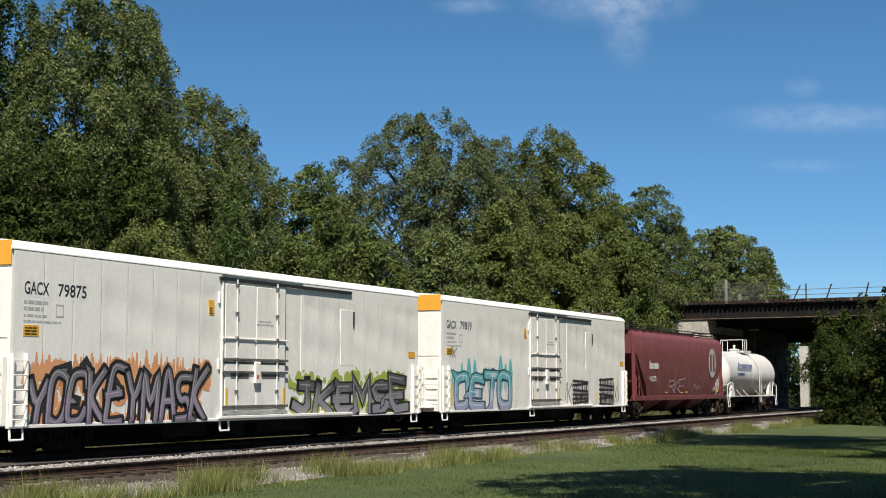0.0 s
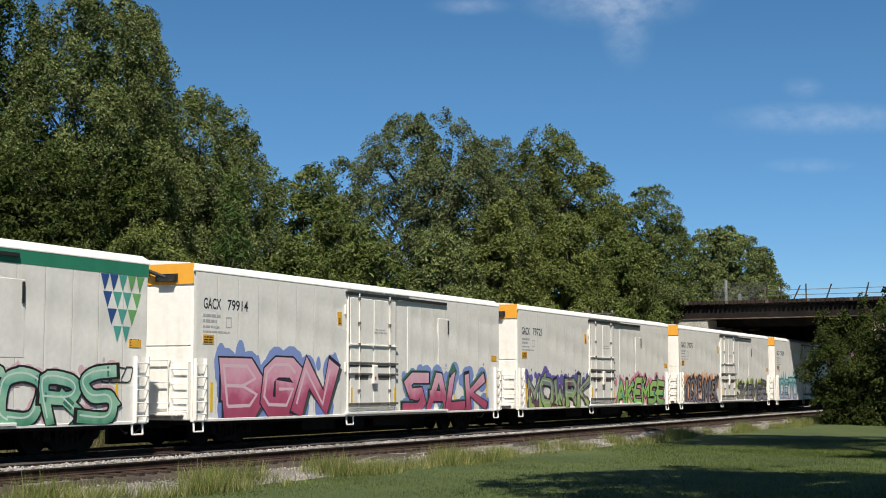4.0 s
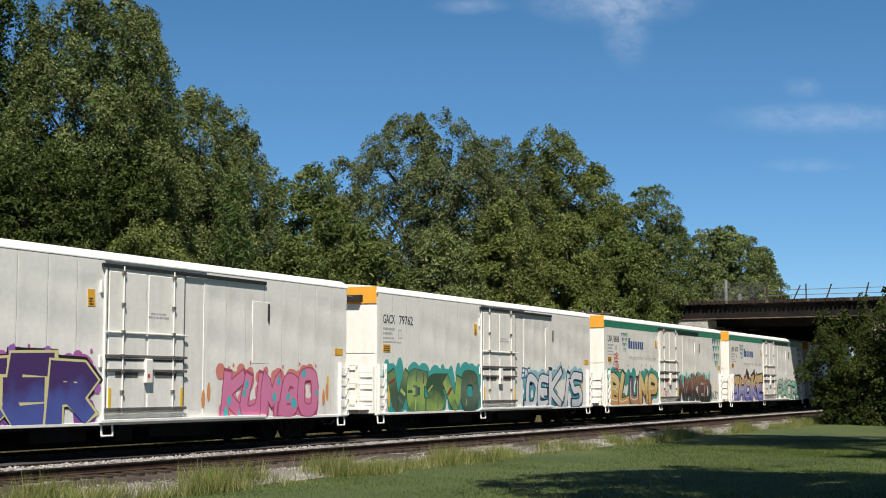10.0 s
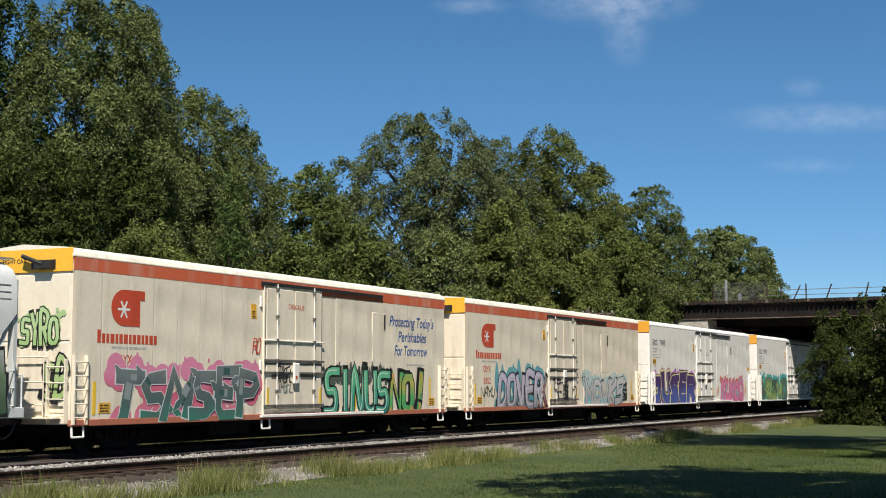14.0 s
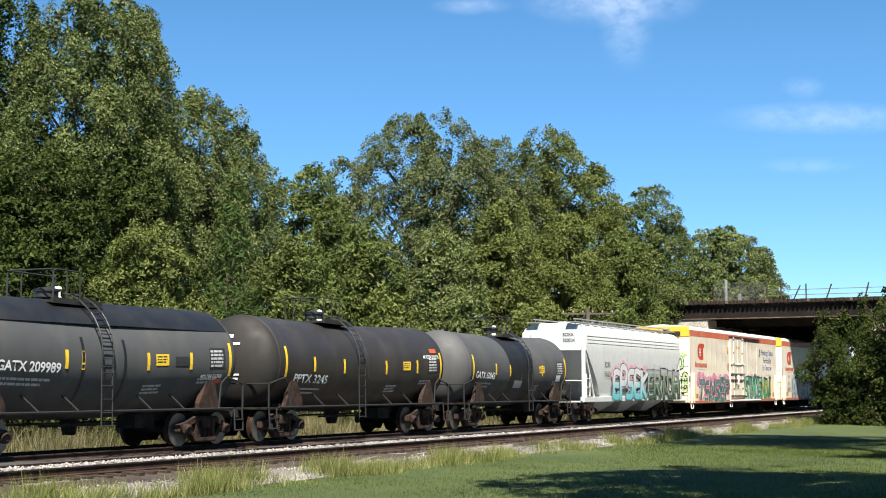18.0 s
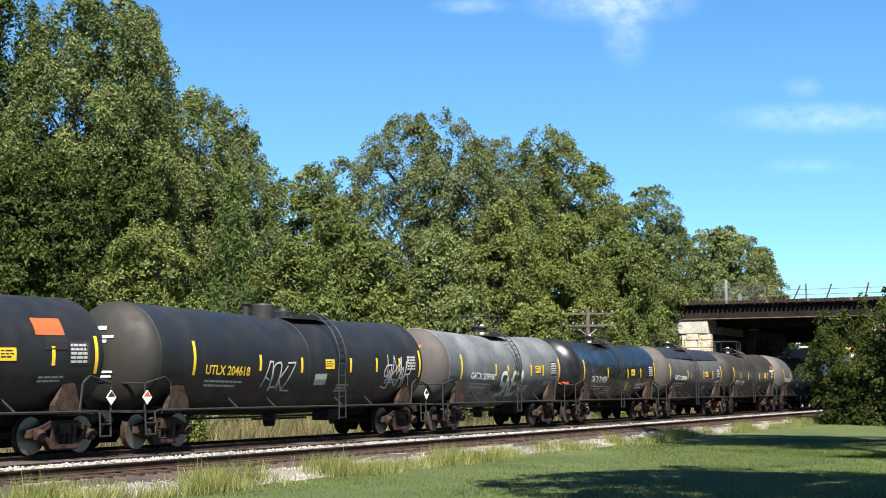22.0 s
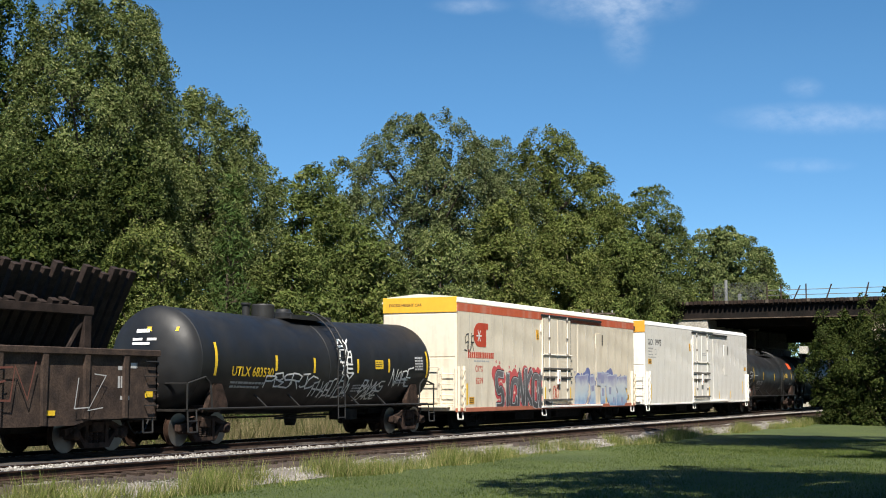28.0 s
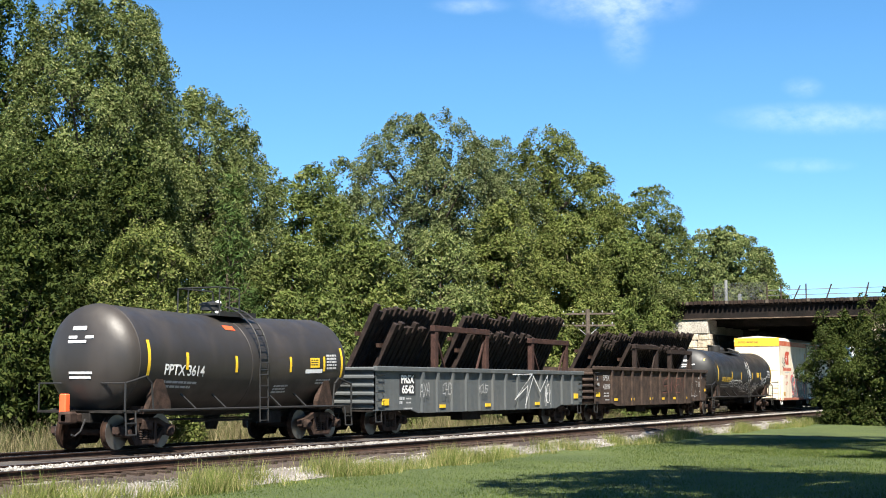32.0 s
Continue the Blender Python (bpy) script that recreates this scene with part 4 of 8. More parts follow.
def letters(car, text, x, z, size, material, y=-1.602, bold=0.0, squeeze=1.0, name="lettering", label="", slant=0.0, width=None):
    me = word_mesh(text, size, material, bold)
    ob = part(name, me, None, car, label)
    if width:
        squeeze = width / max(0.1, max(v.co.x for v in me.vertices))
    if slant:
        me = me.copy()
        me.transform(Matrix(((squeeze, 0, slant, 0), (0, 1, 0, 0), (0, 0, 1, 0), (0, 0, 0, 1))))
        ob.data = me
        squeeze = 1.0
    ob.matrix_basis = pose(x, y, z) @ Matrix.Diagonal((squeeze, 1, 1, 1))
    return ob


def bars(car, x, z, rows, material, y=-1.602, name="small_print", wrap=None):
    """Rows of unreadable small print: (offset x, offset z, length, height)."""
    sh = Shape()
    for ox, oz, ln, h in rows:
        k = 0.0
        rng = random.Random(int((ox + oz + ln + x) * 997))
        while k < ln - 0.02:
            w = min(rng.uniform(0.1, 0.28), ln - k)
            flat_quad(sh, x + ox + k, x + ox + k + w - 0.03, z + oz, z + oz + h, y, wrap)
            k += w
    return tagged(part(name, sh, material, car), kind="stuff")


def flat_quad(sh, x0, x1, z0, z1, y, wrap=None):
    if wrap is None:
        sh.add([(x0, y, z0), (x1, y, z0), (x1, y, z1), (x0, y, z1)], [(0, 1, 2, 3)])
        return
    r, zc = wrap
    n = max(1, int((z1 - z0) / 0.12))
    v, f = [], []
    for i in range(n + 1):
        z = z0 + (z1 - z0) * i / n
        yy = -math.sqrt(max(0.01, (r + 0.012) ** 2 - (z - zc) ** 2))
        v += [(x0, yy, z), (x1, yy, z)]
    for i in range(n):
        f.append((2 * i, 2 * i + 1, 2 * i + 3, 2 * i + 2))
    sh.add(v, f)


# ---- spray-painted lettering ----
GLYPHS = {
    "S": "9a 2a 08 25 75 92 70 00", "I": "50 5a", "N": "00 0a 90 9a", "U": "0a 02 30 70 92 9a", "A": "00 4a 6a 90|24 74", "K": "00 0a|9a 15 90",
    "E": "9a 1a 02 20 90|05 75", "D": "00 0a 6a 97 93 60 00", "H": "00 0a|90 9a|05 95", "R": "00 0a 7a 98 75 05|45 90", "O": "20 02 08 2a 7a 98 92 70 20",
    "B": "00 0a 7a 97 55 05|55 93 70 00", "M": "00 0a 54 9a 90", "V": "0a 50 9a", "Z": "0a 9a 00 90", "W": "0a 20 56 80 9a", "C": "98 7a 2a 08 02 20 70 92",
    "Y": "0a 55 9a|55 50", "T": "0a 9a|5a 50", "J": "3a 9a|7a 72 40 12", "L": "0a 00 90", "P": "00 0a 7a 98 75 05", "G": "98 7a 2a 08 02 20 80 94 54", "!": "5a 54|51 50", "X": "00 9a|0a 90", "F": "00 0a 9a|05 75", "2": "0a 9a 32 97 80", "Q": "20 02 08 2a 7a 98 92 70 20|63 90",
}


def strokes(text, x0, x1, z0, z1, rng, slant=0.12, messy=0.12):
    """Polylines of the letters, warped, to fill a box."""
    out = []
    for run in letter_runs(text, x0, x1, z0, z1, 0.0, rng, slant, messy):
        out += run
    return out


def letter_runs(text, x0, x1, z0, z1, inset, rng, slant, messy, curvy=False):
    """For each letter, its polylines inside its own slot, with room for the stroke's width."""
    w = (x1 - x0) / len(text)
    out = []
    for i, ch in enumerate(text):
        jz, k, tilt = rng.uniform(-0.08, 0.08) * (z1 - z0), rng.uniform(0.88, 1.1), slant + rng.uniform(-0.2, 0.2)
        runs = []
        for run in GLYPHS.get(ch, GLYPHS["N"]).split("|"):
            pts = []
            for p in run.split():
                u, v = int(p[0]) / 9, (10 if p[1] == "a" else int(p[1])) / 10
                u, v = u + rng.uniform(-messy, messy), v + rng.uniform(-messy, messy) * 0.5
                x = x0 + i * w + inset * 0.42 + u * (w - inset * 0.84) + tilt * (v - 0.5) * w
                z = z0 + inset * 0.5 + v * k * (z1 - z0 - inset) + jz * v
                pts.append((x, z))
            runs.append(rounded(pts) if curvy and len(pts) > 2 else pts)
        out.append(runs)
    return out


def rounded(pts, n=4):
    """A smooth curve through the points."""
    out = []
    ends = [pts[0]] + list(pts) + [pts[-1]]
    for a, b, c, d in zip(ends, ends[1:], ends[2:], ends[3:]):
        for q in range(n):
            t = q / n
            out.append(tuple(0.5 * (2 * b[k] + (c[k] - a[k]) * t + (2 * a[k] - 5 * b[k] + 4 * c[k] - d[k]) * t * t + (3 * b[k] - a[k] - 3 * c[k] + d[k]) * t ** 3) for k in (0, 1)))
    return out + [pts[-1]]


def band(sh, pts, width, y, lo, hi, cap=0.5, flare=0.0):
    """One mitred stroke; its points lie a hair prouder along its length."""
    n = len(pts)
    dirs = []
    for (ax, az), (bx, bz) in zip(pts, pts[1:]):
        d = math.hypot(bx - ax, bz - az) or 1
        dirs.append(((bx - ax) / d, (bz - az) / d))
    v = []
    for i, (x, z) in enumerate(pts):
        d0, d1 = dirs[max(0, i - 1)], dirs[min(n - 2, i)]
        tx, tz = d0[0] + d1[0], d0[1] + d1[1]
        m = math.hypot(tx, tz)
        if m < 0.5:
            tx, tz, m = d1[0], d1[1], 1
        tx, tz = tx / m, tz / m
        k = width / 2 / max(0.62, tx * d1[0] + tz * d1[1])
        if i == 0:
            x, z, k = x - d1[0] * width * cap, z - d1[1] * width * cap, k * (1 + flare)
        elif i == n - 1:
            x, z, k = x + d0[0] * width * cap, z + d0[1] * width * cap, k * (1 + flare)
        yy = y - i * 0.00001
        for s in (1, -1):
            v.append((x - tz * k * s, yy, min(max(z + tx * k * s, lo), hi)))
    sh.add(v, [(2 * i, 2 * i + 1, 2 * i + 3, 2 * i + 2) for i in range(n - 1)])


def blob(sh, x, z, rx, rz, y, lo, rng, n=14, pointed=0.0):
    v = []
    for i in range(n):
        a = 2 * math.pi * i / n
        k = 1 - pointed * 0.5 * max(0.0, math.sin(a)) * abs(math.cos(a)) * 1.6
        v.append((x + rx * math.cos(a) * k * rng.uniform(0.95, 1.05), y, max(lo, z + rz * math.sin(a))))
    sh.add(v, [tuple(range(n))])


def split_line(pts, n=5):
    """The same line with more points, to follow a curved tank."""
    out = [pts[0]]
    for (ax, az), (bx, bz) in zip(pts, pts[1:]):
        out += [(ax + (bx - ax) * k / n, az + (bz - az) * k / n) for k in range(1, n + 1)]
    return out


SPRAYS = {}


def spray_of(stops, z0, z1):
    key = (tuple(stops), round(z0, 1), round(z1, 1))
    if key not in SPRAYS:
        k = len(stops)
        stops = [tuple(v * 0.84 + 0.09 * max(c) for v in c) for c in stops]
        SPRAYS[key] = spray("spray_paint", [(i / max(1, k - 1), c) for i, c in enumerate(stops)], z0, z1)
    return SPRAYS[key]


def graffiti(car, text, x0, x1, z0, z1, fill, outline, halo=None, seed=0, y=-1.604, thick=0.3, label="graffiti in bright colours", wrap=None, shine=None, messy=0.08, slant=0.05, lo=0.72,
             cloud="bubble", outer=None, drop=None, spots=None, curvy=False, special=None, shards=(), wild=0, edge=0.055, spread=0.3, flare=0.0):
    """Layers: a cloud behind, a wide border, block shadows, then letter over letter an outline, a fill, facets and highlights."""
    rng = random.Random(seed)
    w = (x1 - x0) / len(text)
    t = min(w, (z1 - z0) * 1.1) * thick * 0.8
    letters_ = letter_runs(text, x0, x1, z0, z1, t, rng, slant, messy, curvy)
    hi = z1 + 1.0
    for runs in letters_:
        for _ in range(wild):
            px, pz = rng.choice(rng.choice(runs))
            a = rng.uniform(-0.5, 0.5) + (math.pi / 2 if pz > (z0 + z1) / 2 else -math.pi / 2) + rng.choice((-0.9, 0.9))
            r = t * rng.uniform(1.1, 1.9)
            tip = (px + r * math.cos(a), min(z1 + 0.1, pz + r * math.sin(a)))
            runs.insert(0, [(px, pz), ((px + tip[0]) / 2 + rng.uniform(-0.1, 0.1) * t, (pz + tip[1]) / 2), tip])
    layers = {}

    def layer(name, stops):
        key = (name, tuple(stops))
        if key not in layers:
            layers[key] = Shape()
        return layers[key]
    if halo:
        sh = layer("graffiti_cloud", halo)
        for runs in letters_:
            for pts in runs:
                for px, pz in pts[::3 if curvy else 1]:
                    r = t * 0.5 + spread * rng.uniform(0.35, 0.75)
                    blob(sh, px, pz, r, r, y - rng.uniform(0, 0.002), lo, rng)
        x = x0 - 0.1
        while x < x1 + 0.15:
            k = rng.uniform(0.55, 1.25)
            yy = y - rng.uniform(0, 0.002)
            zt = z1 + rng.uniform(-0.3, 0.06)
            if cloud == "bubble":
                blob(sh, x, zt, spread * k * 0.7, spread * k * 0.7, yy, lo, rng)
                if rng.random() < 0.5:
                    blob(sh, x + rng.uniform(-0.1, 0.2), zt + spread * rng.uniform(0.9, 1.3), 0.05, 0.06, yy, lo, rng, 9)
                x += spread * rng.uniform(0.9, 1.9)
            elif cloud == "flame":
                blob(sh, x, zt - 0.1, 0.22 * k, 0.62 * k, yy, lo, rng, 14, 0.6)
                x += rng.uniform(0.4, 0.8)
            elif cloud == "leaf":
                blob(sh, x, zt, 0.26 * k, 0.4 * k, yy, lo, rng, 14, 0.5)
                x += rng.uniform(0.5, 1.0)
            else:
                h = rng.uniform(0.05, 0.42) * spread / 0.3
                sh.add([(x - 0.09, yy, zt - 0.25), (x + 0.09, yy, zt - 0.25), (x + rng.uniform(0.0, 0.05), yy, zt + h), (x - rng.uniform(0.0, 0.05), yy, zt + h)], [(0, 1, 2, 3)])
                x += 0.05
    if outer:
        sh = layer("graffiti_border", outer)
        for i, runs in enumerate(letters_):
            for j, pts in enumerate(runs):
                band(sh, pts, t + edge * 4.6, y - 0.0026 - 0.0002 * j - 0.0006 * (i % 2), lo, hi, 0.5)
    if drop:
        sh = layer("graffiti_block", drop[0])
        for i, runs in enumerate(letters_):
            for j, pts in enumerate(runs):
                for q, k in enumerate((0.5, 1.0)):
                    band(sh, [(px + drop[1] * k, pz + drop[2] * k) for px, pz in pts], t + edge, y - 0.0042 - 0.0002 * j - 0.0005 * q, lo, hi, 0.5, flare)
    base = y - 0.0055
    for i, runs in enumerate(letters_):
        stops = (special or {}).get(i, fill)
        out, body = layer("graffiti_outline", outline), layer("graffiti_fill", stops)
        for j, pts in enumerate(runs):
            spike = j < wild
            k, f, c = (0.75, -0.85, 0.15) if spike else (1.0, flare, 0.5)
            band(out, pts, t * k + edge * 2, base - 0.0003 * j, lo, hi, c + edge / t, f)
            band(body, pts, t * k, base - 0.0003 * wild - 0.0011 - 0.0003 * j, lo, hi, c, f)
            if spike:
                continue
            for col in shards:
                if rng.random() < 0.8:
                    q = rng.randrange(len(pts) - 1)
                    (ax, az), (bx, bz) = pts[q], pts[q + 1]
                    f0 = rng.uniform(0, 0.6)
                    f1 = f0 + rng.uniform(0.25, 0.4)
                    band(layer("graffiti_facet", col), [(ax + (bx - ax) * f0, az + (bz - az) * f0), (ax + (bx - ax) * f1, az + (bz - az) * f1)], t * rng.uniform(0.5, 0.96), base - 0.0021 - 0.0006 * wild, lo, hi, 0.05)
            if shine:
                off = t * 0.22
                band(layer("graffiti_highlight", shine), [(px - off, pz + off * 0.6) for px, pz in pts], t * 0.16, base - 0.0024 - 0.0006 * wild - 0.0001 * j, lo, hi, 0.0)
            for col in spots or ():
                for _ in range(2):
                    px, pz = rng.choice(pts)
                    r = t * rng.uniform(0.16, 0.36)
                    blob(layer("graffiti_spot", col), px + rng.uniform(-0.3, 0.3) * t, pz + rng.uniform(-0.2, 0.2) * t, r, r * 1.3, base - 0.0027 - 0.0006 * wild - rng.uniform(0, 0.0002), lo, rng, 10)
        base -= (0.0022 if not (shine or spots or shards) else 0.0032) + 0.0006 * wild
    for (name, stops), sh in layers.items():
        if wrap == "end":
            sh.v = [(0.91 + b + 1.604, -a, c) for a, b, c in sh.v]
        elif wrap:
            r, zc = wrap
            sh.v = [(a, b + 1.604 - math.sqrt(max(0.01, (r + 0.02) ** 2 - (c - zc) ** 2)), c) for a, b, c in sh.v]
        tagged(part(name, sh, spray_of(stops, z0, z1), car, label if name == "graffiti_fill" else ""), kind="stuff")


def scribble(car, x0, x1, z0, z1, material, seed, y=-1.606, width=0.07, turns=16):
    """A dense patch of sprayed zigzag lines."""
    rng = random.Random(seed)
    pts = []
    for i in range(turns):
        x = x0 + (x1 - x0) * i / (turns - 1)
        pts += [(x + rng.uniform(-0.05, 0.05), z0 + rng.uniform(0, 0.12)), (x + rng.uniform(-0.05, 0.1), z1 - rng.uniform(0, 0.25))]
    sh = Shape()
    band(sh, pts, width, y, z0, z1 + 0.1)
    for i in range(6):
        z = z0 + (z1 - z0) * (i + 0.5) / 6
        band(sh, [(x0, z), (x1, z + rng.uniform(-0.1, 0.1))], width * 1.3, y - 0.001 - i * 0.0002, z0, z1)
    tagged(part("sprayed_patch", sh, material, car, "patch of dark sprayed scribble"), kind="stuff")


def tag(car, text, x0, x1, z0, z1, material, width=0.035, seed=0, y=-1.606, wrap=None, lo=0.7):
    """One thin sprayed line of writing."""
    sh = Shape()
    rng = random.Random(seed)
    yy = y
    for pts in strokes(text, x0, x1, z0, z1, rng, 0.3, 0.16):
        yy -= 0.0004
        band(sh, split_line(pts) if wrap else pts, width, yy, lo, 9.0, 0.3)
    if wrap:
        r, zc = wrap
        sh.v = [(a, b + 1.606 - math.sqrt(max(0.01, (r + 0.02) ** 2 - (c - zc) ** 2)), c) for a, b, c in sh.v]
    tagged(part("sprayed_tag", sh, material, car, "thin sprayed tag"), kind="stuff")


# ---- refrigerated boxcar ----
R_LEN = 22.1


def side_depth(x, z):
    """How far the quilted side lies behind its flat lower part."""
    for q, (lo, hi) in enumerate(((0.98, 9.22), (13.5, 21.17))):
        if lo <= x <= hi:
            w = (hi - lo) / 8
            i = min(7, int((x - lo) / w))
            if q == 0 and i < 3:
                return 0.0
            u = (x - lo) / w - i
            fade = min(1.0, max(0.0, (z - 2.2) / 0.5)) * min(1.0, max(0.0, (4.42 - z) / 0.3))
            return 0.013 * fade * (1 + math.sin(z * 4.6 + 1.7 * u + 0.9 * i + 0.4 * q)) * (0.35 + 0.65 * math.sin(math.pi * u))
    return 0.0


def panel_mesh(lo, w, m):
    """One sheet of the side, its seams a little sunk."""
    sh = Shape()
    across = [0.0, 0.012, 0.024, 0.06] + [w * k / 8 for k in range(1, 8)] + [w - 0.06, w - 0.024, w - 0.012, w]
    n = 30
    v = []
    for i in range(n + 1):
        z = 0.74 + 4.03 * i / n
        for x in across:
            sunk = 0.004 * max(0.0, 1 - min(x, w - x) / 0.024)
            v.append((x, side_depth(lo + min(max(x, 0.001), w - 0.001), z) + sunk, z))
    k = len(across)
    sh.add(v, [(i * k + j, i * k + j + 1, (i + 1) * k + j + 1, (i + 1) * k + j) for i in range(n) for j in range(k - 1)])
    return sh.mesh("side_panel", m, True)


def reefer(label, skin, stripe=None, sill=None, end=None, unit=False, group="white refrigerated boxcars"):
    car = start_car("refrigerated_boxcar", R_LEN, label, "boxcar", group)
    b0, b1, top = 0.95, 21.2, 4.86
    part("body", shared(("rbody", skin.name), lambda: Shape().cbox(b0, b1, -1.56, 1.56, 0.72, top, 0.02).mesh("body", skin)), None, car)
    prof = [(-1.58, 4.77), (-1.606, 4.785), (-1.606, 4.81), (-1.55, 4.91), (-1.36, 5.02), (0, 5.13), (1.36, 5.02), (1.55, 4.91), (1.606, 4.81), (1.606, 4.785), (1.58, 4.77)]
    cover = ROOF_CREAM if skin == CREAM else ROOF_WHITE
    part("roof", shared(("rroof", cover.name), lambda: Shape().prism(prof, b0 - 0.03, b1 + 0.03, "yz").mesh("roof", cover)), None, car, "cream roof" if skin == CREAM else "bright white roof")
    # sheets between the posts, with the door's bay left open
    for lo, hi, n in ((0.98, 9.22, 8), (13.5, 21.17, 8)):
        w = (hi - lo) / n
        for i in range(n):
            me = shared(("rpanel", skin.name, round(lo, 2), i), lambda: panel_mesh(lo + i * w, w, skin))
            part("side_panel", me, None, car, at=pose(lo + i * w, -1.5985, 0))
    for k, x in enumerate([0.98 + 8.24 * i / 8 for i in range(1, 8)] + [13.5 + 7.67 * i / 8 for i in range(1, 8)]):
        part("seam", shared("rseam", lambda: Shape().box(-0.006, 0.006, -1.596, -1.57, 0.86, 4.7).mesh("seam", SEAM)), None, car, at=pose(x, 0, 0))
    part("side_sill", shared(("rsill", (sill or skin).name), lambda: Shape().cbox(b0, b1, -1.62, -1.5, 0.68, 0.84 if sill else 0.76, 0.01).mesh("side_sill", sill or skin)), None, car)
    if stripe:
        part("stripe", shared(("rstripe", stripe.name), lambda: Shape().box(b0 + 0.01, b1 - 0.01, -1.603, -1.58, 4.46, 4.77).mesh("stripe", stripe)), None, car, "painted stripe under the eaves")
    part("end_band", shared(("rend", (end or ORANGE).name), lambda: Shape().cbox(b0 - 0.035, b0, -1.57, 1.57, 4.42, 5.0, 0.01).mesh("end_band", end or ORANGE)), None, car, "orange band across the end")
    part("end_sheet", shared(("rends", skin.name), lambda: Shape().cbox(b0 - 0.02, b0, -1.5, 1.5, 2.75, 4.36, 0.01).cbox(b0 - 0.02, b0, -1.5, 1.5, 1.0, 2.7, 0.01).mesh("end_sheet", skin)), None, car)
    note = part("end_notice", word_mesh("EXCESS HEIGHT CAR", 0.15, BLACK_INK, 0.002), None, car)
    note.matrix_basis = pose(b0 - 0.04, 1.3, 4.66, 0, 0, -90)
    if unit:
        part("cooling_unit", shared("runit", lambda: Shape().box(b0 - 0.2, b0 - 0.03, -1.0, -0.5, 4.5, 4.66).box(b0 - 0.06, b0 - 0.037, -1.05, -0.3, 4.5, 4.72).tube((b0 - 0.16, -0.75, 4.6), (b0 - 0.16, -0.1, 4.82), 0.06, 6).mesh("cooling_unit", DARK_METAL)), None, car, "dark cooling unit in the end")
    # plug door with rods, brackets and track
    d0, d1 = 9.26, 12.5
    door = part("door", shared(("rdoor", skin.name), lambda: Shape().cbox(d0, d1, -1.625, -1.5, 0.95, 4.62, 0.02).mesh("door", skin)), None, car, "plug door with locking rods")

    for a, b in ((d0 + 0.08, d0 + 1.55), (d0 + 1.65, d1 - 0.08)):
        for z0, z1 in ((1.05, 2.28), (2.34, 4.52)):
            part("door_sheet", shared(("rleaf", skin.name, a, z0), lambda: Shape().cbox(a, b, -1.645, -1.62, z0, z1, 0.012).mesh("door_sheet", skin)), None, door)

    # dark strips that stand for the shadow gaps round and across the door
    part("gasket", shared("rgap", lambda: Shape().box(d0 + 0.02, d0 + 0.05, -1.63, -1.6, 0.98, 4.6).box(d1 - 0.05, d1 - 0.02, -1.63, -1.6, 0.98, 4.6).box(d0 + 0.02, d1 - 0.02, -1.629, -1.6, 2.285, 2.335).mesh("gasket", GREASE_SHADE)), None, door, "dark strips painted as the door's shadow gaps")
    # handles whose recess shade is put into the dark colour
    for a in (d0 + 0.35, d0 + 1.95):
        part("handle_pocket", shared(("rpocket", a), lambda: Shape().cbox(a, a + 0.9, -1.652, -1.64, 1.86, 1.98, 0.004).cbox(a, a + 0.9, -1.675, -1.65, 1.98, 2.01, 0.004).mesh("handle_pocket", GREASE_SHADE)), None, door)

    rod = shared("rrod", lambda: Shape().tube((0, -1.68, 0.95), (0, -1.68, 4.66), 0.02, 6).mesh("locking_rod", WHITE))
    guide = shared("rguide", lambda: Shape().box(-0.05, 0.05, -1.71, -1.64, -0.045, 0.045).mesh("rod_guide", GREASE_SHADE))
    for a in (d0 + 0.6, d0 + 2.68):
        r = part("locking_rod", rod, None, door, at=pose(a, 0, 0))
        for z in (1.06, 1.5, 2.02, 2.4, 3.0, 3.7, 4.5):
            part("rod_guide", guide, None, r, at=pose(0, 0, z))
    # the lower bars' dark grey holds grease and painted shadow
    for z, h, m in ((2.99, 0.022, WHITE), (2.4, 0.035, GREASE_SHADE), (2.04, 0.035, GREASE_SHADE), (1.07, 0.04, GREASE_SHADE)):
        part("door_bar", shared(("rbar", z), lambda: Shape().cbox(d0 - 0.06, d1 + 0.06, -1.685, -1.65, z - h, z + h, 0.01).mesh("door_bar", m)), None, door)
    box = part("latch_box", shared("rlatch", lambda: Shape().cbox(d0 + 1.48, d0 + 1.76, -1.74, -1.65, 1.72, 2.34, 0.02).mesh("latch_box", WHITE)), None, door, "white latch box")
    part("latch_mark", shared("rlmark", lambda: Shape().box(d0 + 1.53, d0 + 1.63, -1.745, -1.74, 1.86, 1.96).mesh("latch_mark", RED_INK)), None, box)
    part("door_track", shared("rtrack", lambda: Shape().cbox(d0 - 0.2, 16.4, -1.66, -1.6, 4.6, 4.7, 0.01).mesh("door_track", DARK_METAL)), None, car, "dark overhead door track")
    part("lower_track", shared("rtrack2", lambda: Shape().cbox(d0 - 0.2, 16.4, -1.7, -1.6, 0.74, 0.82, 0.01).mesh("lower_track", skin)), None, car)
    for k, (p0, p1, py) in enumerate(((d0 - 0.06, d0, -1.64), (13.38, 13.5, -1.6), (d1, 13.38, -1.59))):
        part("door_post", shared(("rpost", skin.name, k), lambda: Shape().cbox(p0, p1, py, -1.55, 0.8, 4.6, 0.01).mesh("door_post", skin)), None, car)
    part("access_door", shared(("raccess", skin.name), lambda: Shape().cbox(15.78, 16.66, -1.601, -1.56, 2.3, 4.1, 0.006).mesh("access_door", skin)), None, car)
